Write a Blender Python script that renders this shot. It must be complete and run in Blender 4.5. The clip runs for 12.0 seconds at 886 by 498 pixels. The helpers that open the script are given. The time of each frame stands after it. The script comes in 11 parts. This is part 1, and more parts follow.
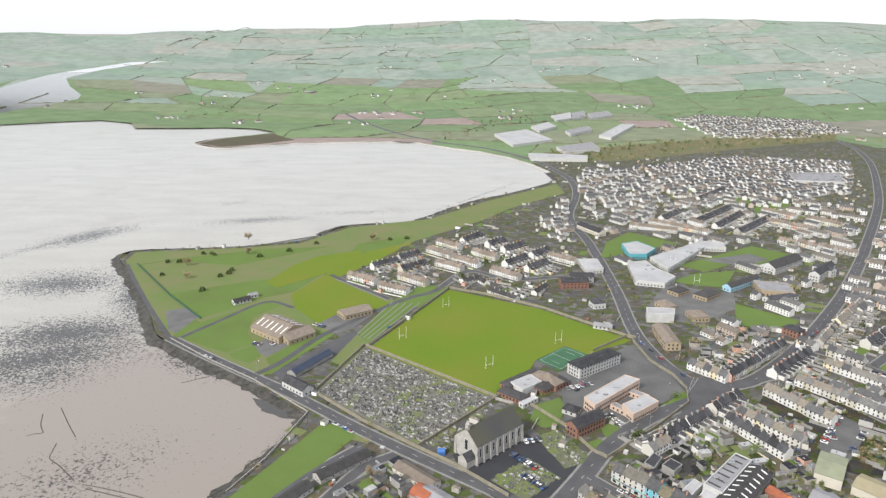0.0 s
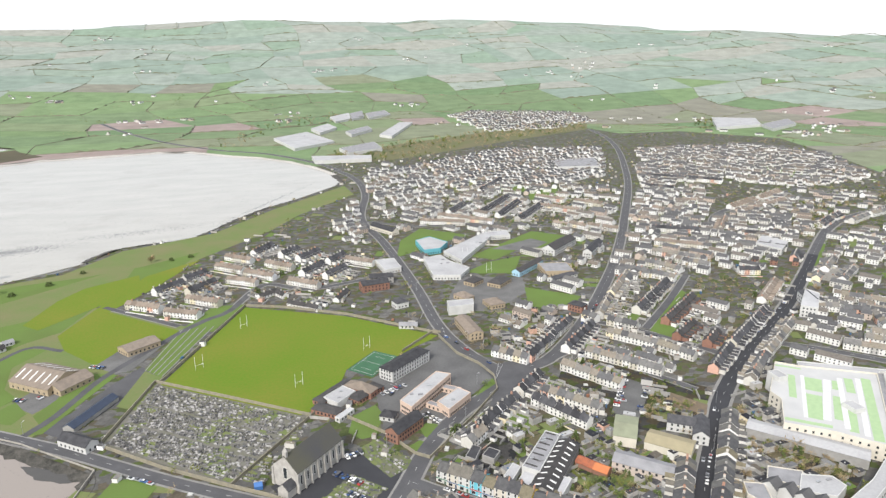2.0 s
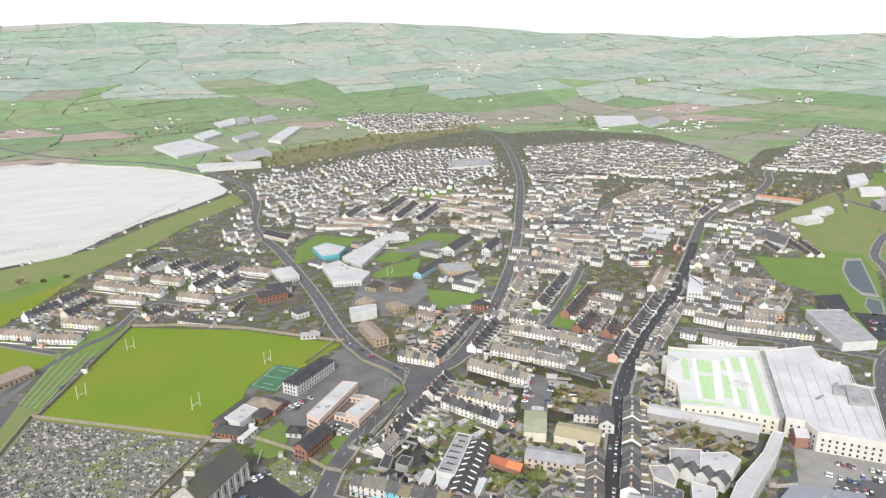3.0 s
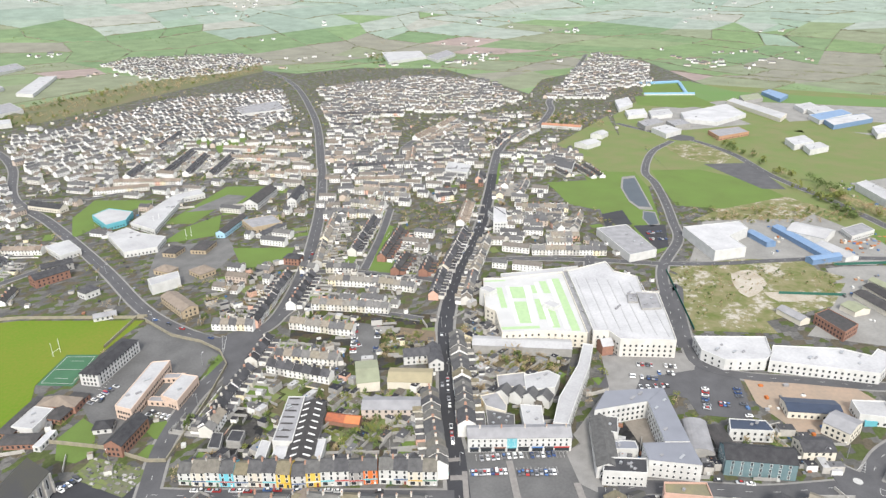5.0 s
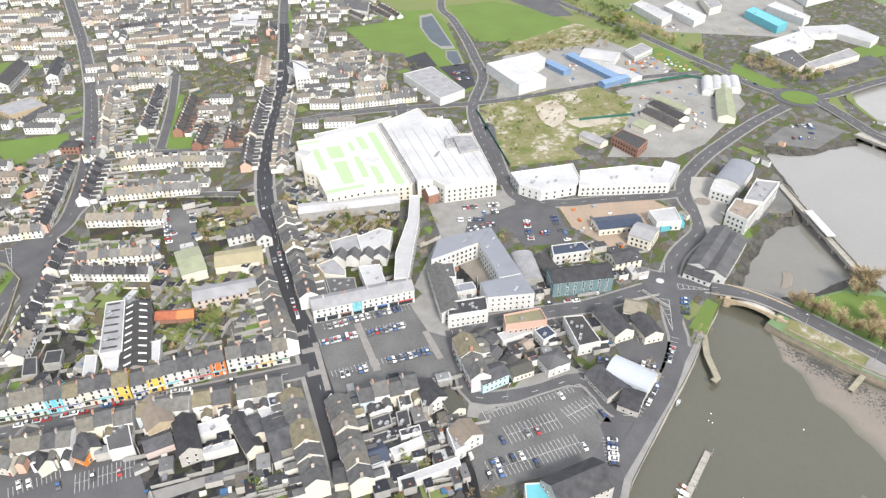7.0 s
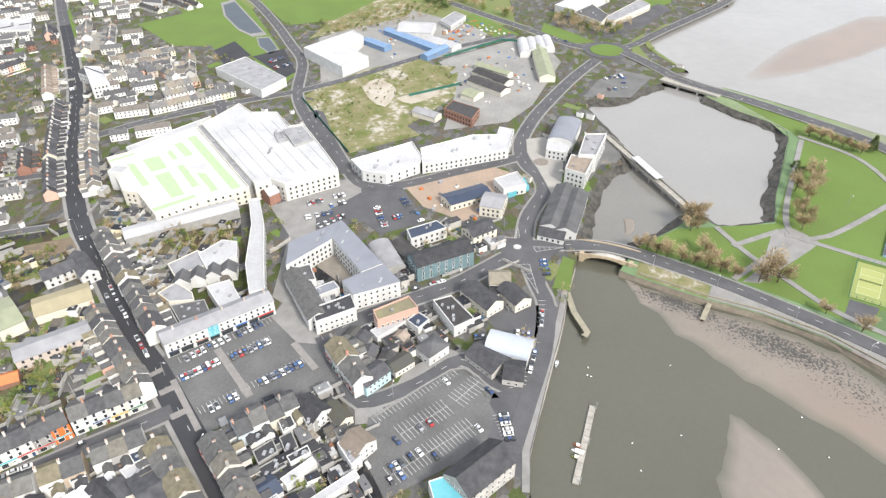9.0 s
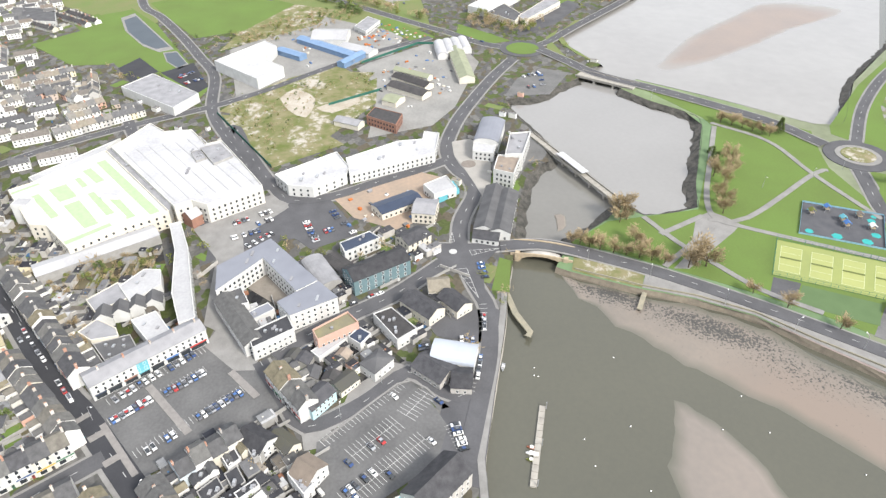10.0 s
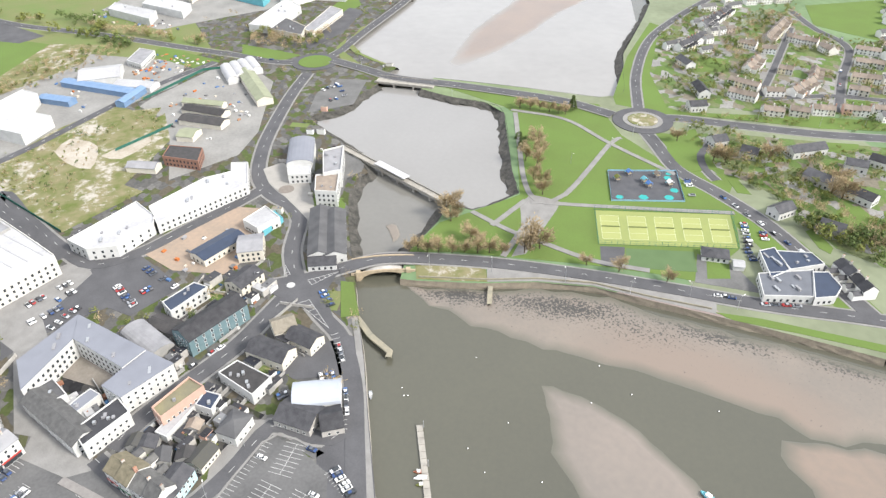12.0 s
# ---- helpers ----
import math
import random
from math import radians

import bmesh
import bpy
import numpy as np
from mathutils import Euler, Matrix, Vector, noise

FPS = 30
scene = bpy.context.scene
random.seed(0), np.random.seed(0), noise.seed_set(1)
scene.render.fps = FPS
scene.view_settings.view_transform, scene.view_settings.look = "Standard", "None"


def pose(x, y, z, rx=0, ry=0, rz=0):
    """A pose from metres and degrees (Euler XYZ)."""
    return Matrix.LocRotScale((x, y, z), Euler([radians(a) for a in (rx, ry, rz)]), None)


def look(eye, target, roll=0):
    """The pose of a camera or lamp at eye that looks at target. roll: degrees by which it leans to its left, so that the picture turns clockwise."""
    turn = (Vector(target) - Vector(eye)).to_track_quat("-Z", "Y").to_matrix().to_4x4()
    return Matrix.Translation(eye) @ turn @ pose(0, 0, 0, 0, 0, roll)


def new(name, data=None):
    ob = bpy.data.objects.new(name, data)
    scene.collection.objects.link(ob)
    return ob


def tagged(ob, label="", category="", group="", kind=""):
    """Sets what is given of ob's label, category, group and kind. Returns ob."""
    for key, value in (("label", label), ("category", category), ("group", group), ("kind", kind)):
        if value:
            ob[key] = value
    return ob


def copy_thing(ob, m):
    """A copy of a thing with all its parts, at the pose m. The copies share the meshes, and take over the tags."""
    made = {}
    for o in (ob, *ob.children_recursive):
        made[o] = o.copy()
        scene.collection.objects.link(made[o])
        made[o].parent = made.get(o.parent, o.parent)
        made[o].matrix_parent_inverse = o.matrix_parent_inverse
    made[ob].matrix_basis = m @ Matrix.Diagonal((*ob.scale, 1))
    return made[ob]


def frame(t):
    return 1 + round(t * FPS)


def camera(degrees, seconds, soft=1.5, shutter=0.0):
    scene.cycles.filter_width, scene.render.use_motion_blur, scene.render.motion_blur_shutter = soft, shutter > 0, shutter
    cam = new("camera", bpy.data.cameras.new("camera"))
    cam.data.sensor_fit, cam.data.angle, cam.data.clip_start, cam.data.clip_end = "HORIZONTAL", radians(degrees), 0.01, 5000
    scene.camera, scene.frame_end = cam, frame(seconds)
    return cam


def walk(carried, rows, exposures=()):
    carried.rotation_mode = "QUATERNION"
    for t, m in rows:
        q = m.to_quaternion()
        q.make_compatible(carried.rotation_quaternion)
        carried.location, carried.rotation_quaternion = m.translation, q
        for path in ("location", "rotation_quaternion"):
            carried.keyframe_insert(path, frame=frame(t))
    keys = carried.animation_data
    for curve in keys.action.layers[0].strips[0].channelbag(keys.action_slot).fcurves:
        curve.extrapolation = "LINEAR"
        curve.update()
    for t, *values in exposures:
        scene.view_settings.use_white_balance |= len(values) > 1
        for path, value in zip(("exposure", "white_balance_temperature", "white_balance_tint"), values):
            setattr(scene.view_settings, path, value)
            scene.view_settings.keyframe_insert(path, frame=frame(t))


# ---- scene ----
cam = camera(66.33, 12.0, soft=1.4)
# seconds, eye in metres, heading, pitch, roll in degrees
ROWS = [
    (0.0, 0.00, 0.00, 225.00, 0.000, -17.026, 0.435),
    (0.5, 0.37, 2.86, 225.57, -4.456, -17.020, 0.184),
    (1.0, -0.36, 6.58, 225.37, -8.997, -16.971, -0.018),
    (1.5, -1.98, 10.56, 225.29, -13.646, -16.958, -0.056),
    (2.0, -3.89, 14.21, 225.33, -18.358, -16.913, -0.042),
    (2.5, -4.74, 18.51, 224.33, -22.988, -16.789, -0.090),
    (3.0, -4.58, 22.48, 223.89, -27.513, -16.712, -0.169),
    (5.0, -2.60, 38.29, 224.49, -44.965, -21.793, -0.382),
    (5.5, -2.66, 41.30, 225.45, -49.469, -25.410, -0.245),
    (6.0, -1.38, 45.13, 225.07, -53.931, -28.473, -0.229),
    (6.5, 0.45, 49.11, 224.75, -58.459, -31.614, -0.073),
    (7.0, 2.69, 52.91, 225.02, -62.892, -34.539, -0.093),
    (9.0, 14.13, 64.78, 223.17, -79.049, -36.470, -0.246),
    (9.5, 16.86, 67.28, 223.09, -82.873, -36.408, -0.278),
    (10.0, 19.91, 69.11, 222.87, -86.499, -36.346, -0.367),
    (10.5, 23.10, 70.81, 222.36, -90.102, -36.263, -0.528),
    (11.0, 26.65, 72.45, 221.84, -93.695, -36.175, -0.643),
    (11.5, 30.02, 73.52, 221.41, -97.710, -36.124, -0.777),
    (12.0, 34.38, 75.00, 220.64, -104.721, -35.971, -1.052),
]


def aim(x, y, z, yaw, pitch, roll):
    way = Vector((-math.sin(radians(yaw)) * math.cos(radians(pitch)), math.cos(radians(yaw)) * math.cos(radians(pitch)), math.sin(radians(pitch))))
    return look((x, y, z), Vector((x, y, z)) + way, roll)


walk(cam, [(r[0], aim(*r[1:])) for r in ROWS], exposures=[(0.0, 0.56), (1.5, 0.64), (3.2, 0.74), (5.0, 0.86), (6.0, 0.96), (7.5, 1.03), (9.0, 1.06), (12.0, 1.14)])

# ---- daylight: thin bright overcast, low winter sun ----
SUN_YAW, SUN_UP = 138.0, 40.0
world = bpy.data.worlds.new("sky")
scene.world = world
world.use_nodes = True
wn, wl = world.node_tree.nodes, world.node_tree.links
sky = wn.new("ShaderNodeTexSky")
sky.sky_type, sky.sun_disc = "NISHITA", False
sky.sun_elevation, sky.sun_rotation = radians(SUN_UP), radians(-SUN_YAW)
dim = wn.new("ShaderNodeMix")
dim.data_type, dim.blend_type = "RGBA", "MULTIPLY"
dim.inputs["Factor"].default_value, dim.inputs["B"].default_value = 1.0, (0.12, 0.12, 0.12, 1)
wl.new(sky.outputs[0], dim.inputs["A"])
cloud = wn.new("ShaderNodeMix")  # a thin even cloud sheet over the clear sky
cloud.data_type = "RGBA"
cloud.inputs["Factor"].default_value, cloud.inputs["B"].default_value = 0.8, (0.72, 0.74, 0.785, 1)
wl.new(dim.outputs["Result"], cloud.inputs["A"])
wl.new(cloud.outputs["Result"], wn["Background"].inputs[0])
sun = new("sun", bpy.data.lights.new("sun", "SUN"))
sun.data.energy, sun.data.angle, sun.data.color = 2.75, radians(14), (1.0, 0.95, 0.88)
sun.matrix_world = look((-math.sin(radians(SUN_YAW)) * 50, math.cos(radians(SUN_YAW)) * 50, 50 * math.tan(radians(SUN_UP))), (0, 0, 0))

# ---- materials ----
MATS = {}


def surface(name, a, b=None, scale=0.3, rough=0.85, fine=6.0, metal=0.0, tint=0.0, bump=0.0, stretch=None):
    """Two tones mixed by coarse stains and fine grain at true size; tint: how far repeats differ in brightness."""
    if name in MATS:
        return MATS[name]
    m = bpy.data.materials.new(name)
    m.use_nodes = True
    nt = m.node_tree
    n, l = nt.nodes, nt.links
    bsdf = n["Principled BSDF"]
    bsdf.inputs["Roughness"].default_value, bsdf.inputs["Metallic"].default_value = rough, metal
    bsdf.inputs["Specular IOR Level"].default_value = 0.14 if rough > 0.6 else 0.45
    b = b or tuple(c * 0.75 for c in a)
    geo = n.new("ShaderNodeNewGeometry")
    src = geo.outputs["Position"]
    if stretch:
        mp = n.new("ShaderNodeMapping")
        mp.inputs["Scale"].default_value = stretch[:3]
        mp.inputs["Rotation"].default_value = (0, 0, stretch[3] if len(stretch) > 3 else 0)
        l.new(src, mp.inputs["Vector"])
        src = mp.outputs[0]
    big, small = n.new("ShaderNodeTexNoise"), n.new("ShaderNodeTexNoise")
    for tex, s, d in ((big, scale, 4.0), (small, fine, 2.0)):
        tex.inputs["Scale"].default_value, tex.inputs["Detail"].default_value = s, d
        l.new(src, tex.inputs["Vector"])
    add = n.new("ShaderNodeMath")
    add.operation = "MULTIPLY_ADD"
    l.new(small.outputs["Fac"], add.inputs[0])
    add.inputs[1].default_value = 0.5
    l.new(big.outputs["Fac"], add.inputs[2])
    rng = n.new("ShaderNodeMapRange")
    rng.inputs["From Min"].default_value, rng.inputs["From Max"].default_value = 0.5, 1.0
    l.new(add.outputs[0], rng.inputs["Value"])
    mix = n.new("ShaderNodeMix")
    mix.data_type = "RGBA"
    l.new(rng.outputs[0], mix.inputs["Factor"])
    mix.inputs["A"].default_value, mix.inputs["B"].default_value = (*a, 1), (*b, 1)
    out = mix.outputs["Result"]
    if tint:
        info = n.new("ShaderNodeObjectInfo")
        isl = n.new("ShaderNodeMath")
        isl.operation = "ADD"
        l.new(info.outputs["Random"], isl.inputs[0])
        l.new(geo.outputs["Random Per Island"], isl.inputs[1])
        frac = n.new("ShaderNodeMath")
        frac.operation = "FRACT"
        l.new(isl.outputs[0], frac.inputs[0])
        sh = n.new("ShaderNodeMapRange")
        sh.inputs["To Min"].default_value, sh.inputs["To Max"].default_value = 1 - tint, 1 + tint * 0.6
        l.new(frac.outputs[0], sh.inputs["Value"])
        mul = n.new("ShaderNodeMix")
        mul.data_type, mul.blend_type = "RGBA", "MULTIPLY"
        mul.inputs["Factor"].default_value = 1
        l.new(out, mul.inputs["A"])
        l.new(sh.outputs[0], mul.inputs["B"])
        out = mul.outputs["Result"]
    l.new(out, bsdf.inputs["Base Color"])
    if bump:
        bp = n.new("ShaderNodeBump")
        bp.inputs["Strength"].default_value, bp.inputs["Distance"].default_value = 0.6, bump
        l.new(small.outputs["Fac"], bp.inputs["Height"])
        l.new(bp.outputs[0], bsdf.inputs["Normal"])
    MATS[name] = m
    return m


def palette(name, colours, rough=0.8, grain=0.12):
    """One of several paints, picked at random for each object or loose piece."""
    if name in MATS:
        return MATS[name]
    m = surface(name, (1, 1, 1), (1 - grain,) * 3, 0.5, rough, 5.0)
    nt = m.node_tree
    n, l = nt.nodes, nt.links
    info, geo = n.new("ShaderNodeObjectInfo"), n.new("ShaderNodeNewGeometry")
    add, frac = n.new("ShaderNodeMath"), n.new("ShaderNodeMath")
    add.operation, frac.operation = "ADD", "FRACT"
    l.new(info.outputs["Random"], add.inputs[0])
    l.new(geo.outputs["Random Per Island"], add.inputs[1])
    l.new(add.outputs[0], frac.inputs[0])
    ramp = n.new("ShaderNodeValToRGB")
    ramp.color_ramp.interpolation = "CONSTANT"
    els = ramp.color_ramp.elements
    for i, c in enumerate(colours):
        e = els[i] if i < 2 else els.new(i / len(colours))
        e.position = i / len(colours)
        e.color = (*c, 1)
    l.new(frac.outputs[0], ramp.inputs[0])
    mul = n.new("ShaderNodeMix")
    mul.data_type, mul.blend_type = "RGBA", "MULTIPLY"
    mul.inputs["Factor"].default_value = 1
    bsdf = n["Principled BSDF"]
    old = bsdf.inputs["Base Color"].links[0].from_socket
    l.new(old, mul.inputs["A"])
    l.new(ramp.outputs[0], mul.inputs["B"])
    l.new(mul.outputs["Result"], bsdf.inputs["Base Color"])
    return m


W, W2, W3 = (0.70, 0.695, 0.67), (0.58, 0.565, 0.525), (0.55, 0.52, 0.44)
render_wall = palette("painted_render", [W, W, W2, (0.80, 0.80, 0.80), W, W3, W, W, (0.60, 0.58, 0.54), W2, W, (0.74, 0.66, 0.48), W, W, (0.45, 0.44, 0.42), W, W2, (0.60, 0.38, 0.30)])
town_wall = palette("painted_shop_house", [W, (0.42, 0.39, 0.34), (0.66, 0.62, 0.53), W, W2, W, (0.36, 0.35, 0.33), W, W, (0.62, 0.58, 0.49), W, W3, W, W2, W, (0.50, 0.47, 0.43), W, W, (0.44, 0.36, 0.28), W, W2, W, (0.50, 0.56, 0.60), W])
white_wall = surface("white_render", (0.57, 0.57, 0.555), (0.45, 0.45, 0.437), 0.2, 0.8)
cream_wall = surface("cream_render", (0.62, 0.58, 0.50), (0.52, 0.49, 0.42), 0.2, 0.8)
grey_wall = surface("grey_render", (0.34, 0.335, 0.32), (0.25, 0.245, 0.235), 0.3, 0.9)
stone_wall = surface("limestone_wall", (0.46, 0.44, 0.41), (0.31, 0.30, 0.28), 0.35, 0.9, 3.0, bump=0.05)
tan_stone = surface("sandstone_wall", (0.42, 0.345, 0.245), (0.30, 0.245, 0.17), 0.5, 0.9, 3.0, bump=0.05)
brick_wall = surface("red_brick", (0.31, 0.17, 0.125), (0.23, 0.13, 0.10), 0.4, 0.9, 5.0, tint=0.15)
pink_wall = surface("pink_brick_panel", (0.60, 0.47, 0.385), (0.50, 0.385, 0.31), 0.4, 0.85)
teal_wall = surface("teal_render", (0.15, 0.215, 0.23), (0.11, 0.17, 0.185), 0.4, 0.8)
slate = surface("slate_roof", (0.085, 0.085, 0.09), (0.045, 0.045, 0.05), 0.35, 0.62, 4.0, tint=0.4, bump=0.03)
tile_roof = palette("weathered_tile_roof", [(0.235, 0.215, 0.185), (0.16, 0.158, 0.155), (0.26, 0.23, 0.19), (0.19, 0.187, 0.182), (0.23, 0.218, 0.197), (0.105, 0.105, 0.108), (0.14, 0.14, 0.143), (0.25, 0.225, 0.18)], 0.8, 0.35)
brown_roof = surface("brown_tile_roof", (0.26, 0.215, 0.175), (0.18, 0.152, 0.128), 0.3, 0.85, 4.0, tint=0.25, bump=0.03)
dark_roof = surface("dark_tile_roof", (0.075, 0.07, 0.07), (0.045, 0.045, 0.045), 0.3, 0.7, 4.0, tint=0.2)
town_roof = palette("old_town_roof", [(0.15, 0.148, 0.142), (0.105, 0.105, 0.108), (0.18, 0.168, 0.145), (0.125, 0.124, 0.122), (0.20, 0.178, 0.125), (0.085, 0.085, 0.09), (0.165, 0.16, 0.15), (0.11, 0.11, 0.112)], 0.8, 0.4)
moss_roof = surface("mossy_slate_roof", (0.066, 0.066, 0.072), (0.088, 0.086, 0.062), 0.05, 0.85, 2.0, bump=0.03)
felt_roof = surface("grey_felt_roof", (0.30, 0.30, 0.31), (0.20, 0.20, 0.21), 0.15, 0.9)
white_roof = surface("white_membrane_roof", (0.48, 0.48, 0.487), (0.34, 0.34, 0.35), 0.05, 0.75, 0.6)
blue_roof = surface("blue_grey_sheet_roof", (0.20, 0.21, 0.24), (0.165, 0.173, 0.20), 0.1, 0.55)
navy_roof = surface("navy_sheet_roof", (0.035, 0.05, 0.085), (0.025, 0.035, 0.06), 0.2, 0.5)
green_roof = surface("pale_green_sheet_roof", (0.27, 0.29, 0.20), (0.21, 0.22, 0.155), 0.2, 0.7)
blue_sheet = surface("faded_blue_sheet", (0.12, 0.205, 0.34), (0.17, 0.25, 0.37), 0.25, 0.6, 0.8)
bright_blue = surface("bright_blue_sheet", (0.06, 0.17, 0.42), (0.05, 0.13, 0.33), 0.2, 0.55)
rust_roof = surface("rusty_red_sheet_roof", (0.38, 0.12, 0.06), (0.22, 0.09, 0.06), 0.4, 0.8)
aqua = surface("aqua_paint", (0.13, 0.40, 0.46), (0.10, 0.33, 0.39), 0.3, 0.6)
asphalt = surface("asphalt", (0.105, 0.105, 0.11), (0.074, 0.074, 0.078), 0.08, 0.9, 1.5)
worn_asphalt = surface("worn_grey_asphalt", (0.14, 0.139, 0.138), (0.092, 0.092, 0.092), 0.06, 0.92, 0.8)
dark_asphalt = surface("fresh_dark_asphalt", (0.052, 0.053, 0.058), (0.04, 0.041, 0.046), 0.08, 0.85, 1.5)
pale_asphalt = surface("worn_pale_asphalt", (0.165, 0.163, 0.16), (0.105, 0.105, 0.103), 0.07, 0.92, 1.0)
paving = surface("concrete_paving", (0.25, 0.245, 0.235), (0.185, 0.18, 0.172), 0.15, 0.9, 2.0)
white_paint = surface("white_road_paint", (0.48, 0.48, 0.465), (0.36, 0.36, 0.35), 1.0, 0.8)
grass = surface("mown_grass", (0.115, 0.178, 0.046), (0.102, 0.142, 0.042), 0.03, 0.95, 0.8)
pitch_grass = surface("pitch_grass", (0.092, 0.178, 0.014), (0.165, 0.172, 0.03), 0.009, 0.95, 0.5)
rough_grass = surface("rough_grass", (0.12, 0.172, 0.055), (0.165, 0.162, 0.08), 0.03, 0.95, 0.5)
rubble = surface("pale_rubble_ground", (0.42, 0.39, 0.34), (0.28, 0.24, 0.18), 0.06, 0.95, 0.5)
red_soil = surface("reddish_demolition_soil", (0.33, 0.25, 0.19), (0.24, 0.20, 0.16), 0.05, 0.95, 0.4)
MUD_A, MUD_B = (0.39, 0.375, 0.335), (0.33, 0.318, 0.285)
mud = surface("wet_mudflat", MUD_A, MUD_B, 0.012, 0.22, 0.2, stretch=(1, 3, 1, 0.5))
sand = surface("wet_sand_bar", (0.225, 0.175, 0.138), (0.18, 0.148, 0.122), 0.02, 0.3, 0.3)
pale_sheet = surface("pale_sheet_roof", (0.42, 0.42, 0.425), (0.31, 0.31, 0.315), 0.05, 0.7, 0.7)
black_felt = surface("black_felt_roof", (0.042, 0.043, 0.048), (0.065, 0.065, 0.07), 0.2, 0.8)
water = surface("murky_harbour_water", (0.092, 0.09, 0.068), (0.078, 0.077, 0.06), 0.01, 0.12, 0.5, bump=0.02)
rock = surface("weedy_rock_bank", (0.10, 0.094, 0.083), (0.03, 0.03, 0.027), 0.25, 0.7, 1.2, bump=0.3)
quay_stone = surface("quay_stone", (0.36, 0.34, 0.30), (0.25, 0.235, 0.21), 0.3, 0.9, 2.0)
glass = surface("window_glass", (0.045, 0.05, 0.055), (0.03, 0.035, 0.04), 0.5, 0.15)
frame_white = surface("white_frame", (0.75, 0.75, 0.73), (0.68, 0.68, 0.66), 1.0, 0.6)
brick_stack = palette("chimney_render", [(0.45, 0.42, 0.38), (0.40, 0.24, 0.18), (0.55, 0.52, 0.47), (0.33, 0.32, 0.30)])
clay = surface("clay_pot", (0.42, 0.22, 0.13), (0.34, 0.18, 0.11), 2.0, 0.85)
bark = surface("bark", (0.11, 0.085, 0.06), (0.07, 0.055, 0.04), 1.0, 0.95)
twigs = surface("bare_winter_twigs", (0.40, 0.315, 0.19), (0.29, 0.23, 0.14), 0.8, 0.95, 3.0, tint=0.3)
needles = surface("evergreen_leaves", (0.145, 0.185, 0.065), (0.085, 0.12, 0.045), 0.6, 0.9, 3.0, tint=0.4)
bright_leaf = surface("bright_shrub_leaves", (0.21, 0.225, 0.07), (0.14, 0.16, 0.045), 0.6, 0.9, 3.0, tint=0.3)
steel = surface("galvanised_steel", (0.45, 0.46, 0.47), (0.38, 0.39, 0.40), 1.0, 0.45, metal=0.6)
tyre = surface("tyre_rubber", (0.02, 0.02, 0.02), (0.03, 0.03, 0.03), 3.0, 0.9)
car_paint = palette("car_paint", [(0.70, 0.70, 0.70), (0.04, 0.045, 0.05), (0.30, 0.31, 0.33), (0.75, 0.75, 0.74), (0.03, 0.06, 0.16), (0.10, 0.10, 0.11), (0.72, 0.72, 0.70), (0.09, 0.10, 0.12), (0.05, 0.12, 0.30), (0.45, 0.46, 0.48), (0.05, 0.05, 0.055), (0.60, 0.61, 0.62), (0.34, 0.03, 0.03)], 0.35, 0.03)

def speckled(name, a, b, dark, scale, lo, hi, rough=0.4, near=0.3):
    """A ground tone strewn with dark weed in uneven drifts."""
    m = surface(name, a, b, 0.012, rough, 0.2)
    nt = m.node_tree
    n, l = nt.nodes, nt.links
    bsdf = n["Principled BSDF"]
    old = bsdf.inputs["Base Color"].links[0].from_socket
    geo = [k for k in n if k.type == "NEW_GEOMETRY"][0]
    t1, t2 = n.new("ShaderNodeTexNoise"), n.new("ShaderNodeTexNoise")
    for t, s in ((t1, scale), (t2, near)):
        t.inputs["Scale"].default_value, t.inputs["Detail"].default_value, t.inputs["Roughness"].default_value = s, 8, 0.68
        l.new(geo.outputs["Position"], t.inputs["Vector"])
    mul = n.new("ShaderNodeMath")
    mul.operation = "MULTIPLY"
    l.new(t1.outputs["Fac"], mul.inputs[0])
    l.new(t2.outputs["Fac"], mul.inputs[1])
    rg = n.new("ShaderNodeMapRange")
    rg.inputs["From Min"].default_value, rg.inputs["From Max"].default_value = lo, hi
    l.new(mul.outputs[0], rg.inputs["Value"])
    mix = n.new("ShaderNodeMix")
    mix.data_type = "RGBA"
    l.new(rg.outputs[0], mix.inputs["Factor"])
    l.new(old, mix.inputs["A"])
    mix.inputs["B"].default_value = (*dark, 1)
    l.new(mix.outputs["Result"], bsdf.inputs["Base Color"])
    return m


waste = speckled("waste_ground", (0.10, 0.125, 0.035), (0.225, 0.195, 0.12), (0.38, 0.355, 0.31), 0.03, 0.265, 0.34, 0.95, 0.14)
for tex in waste.node_tree.nodes:
    if tex.type == "TEX_NOISE" and abs(tex.inputs["Scale"].default_value - 0.012) < 0.001:
        tex.inputs["Scale"].default_value = 0.06


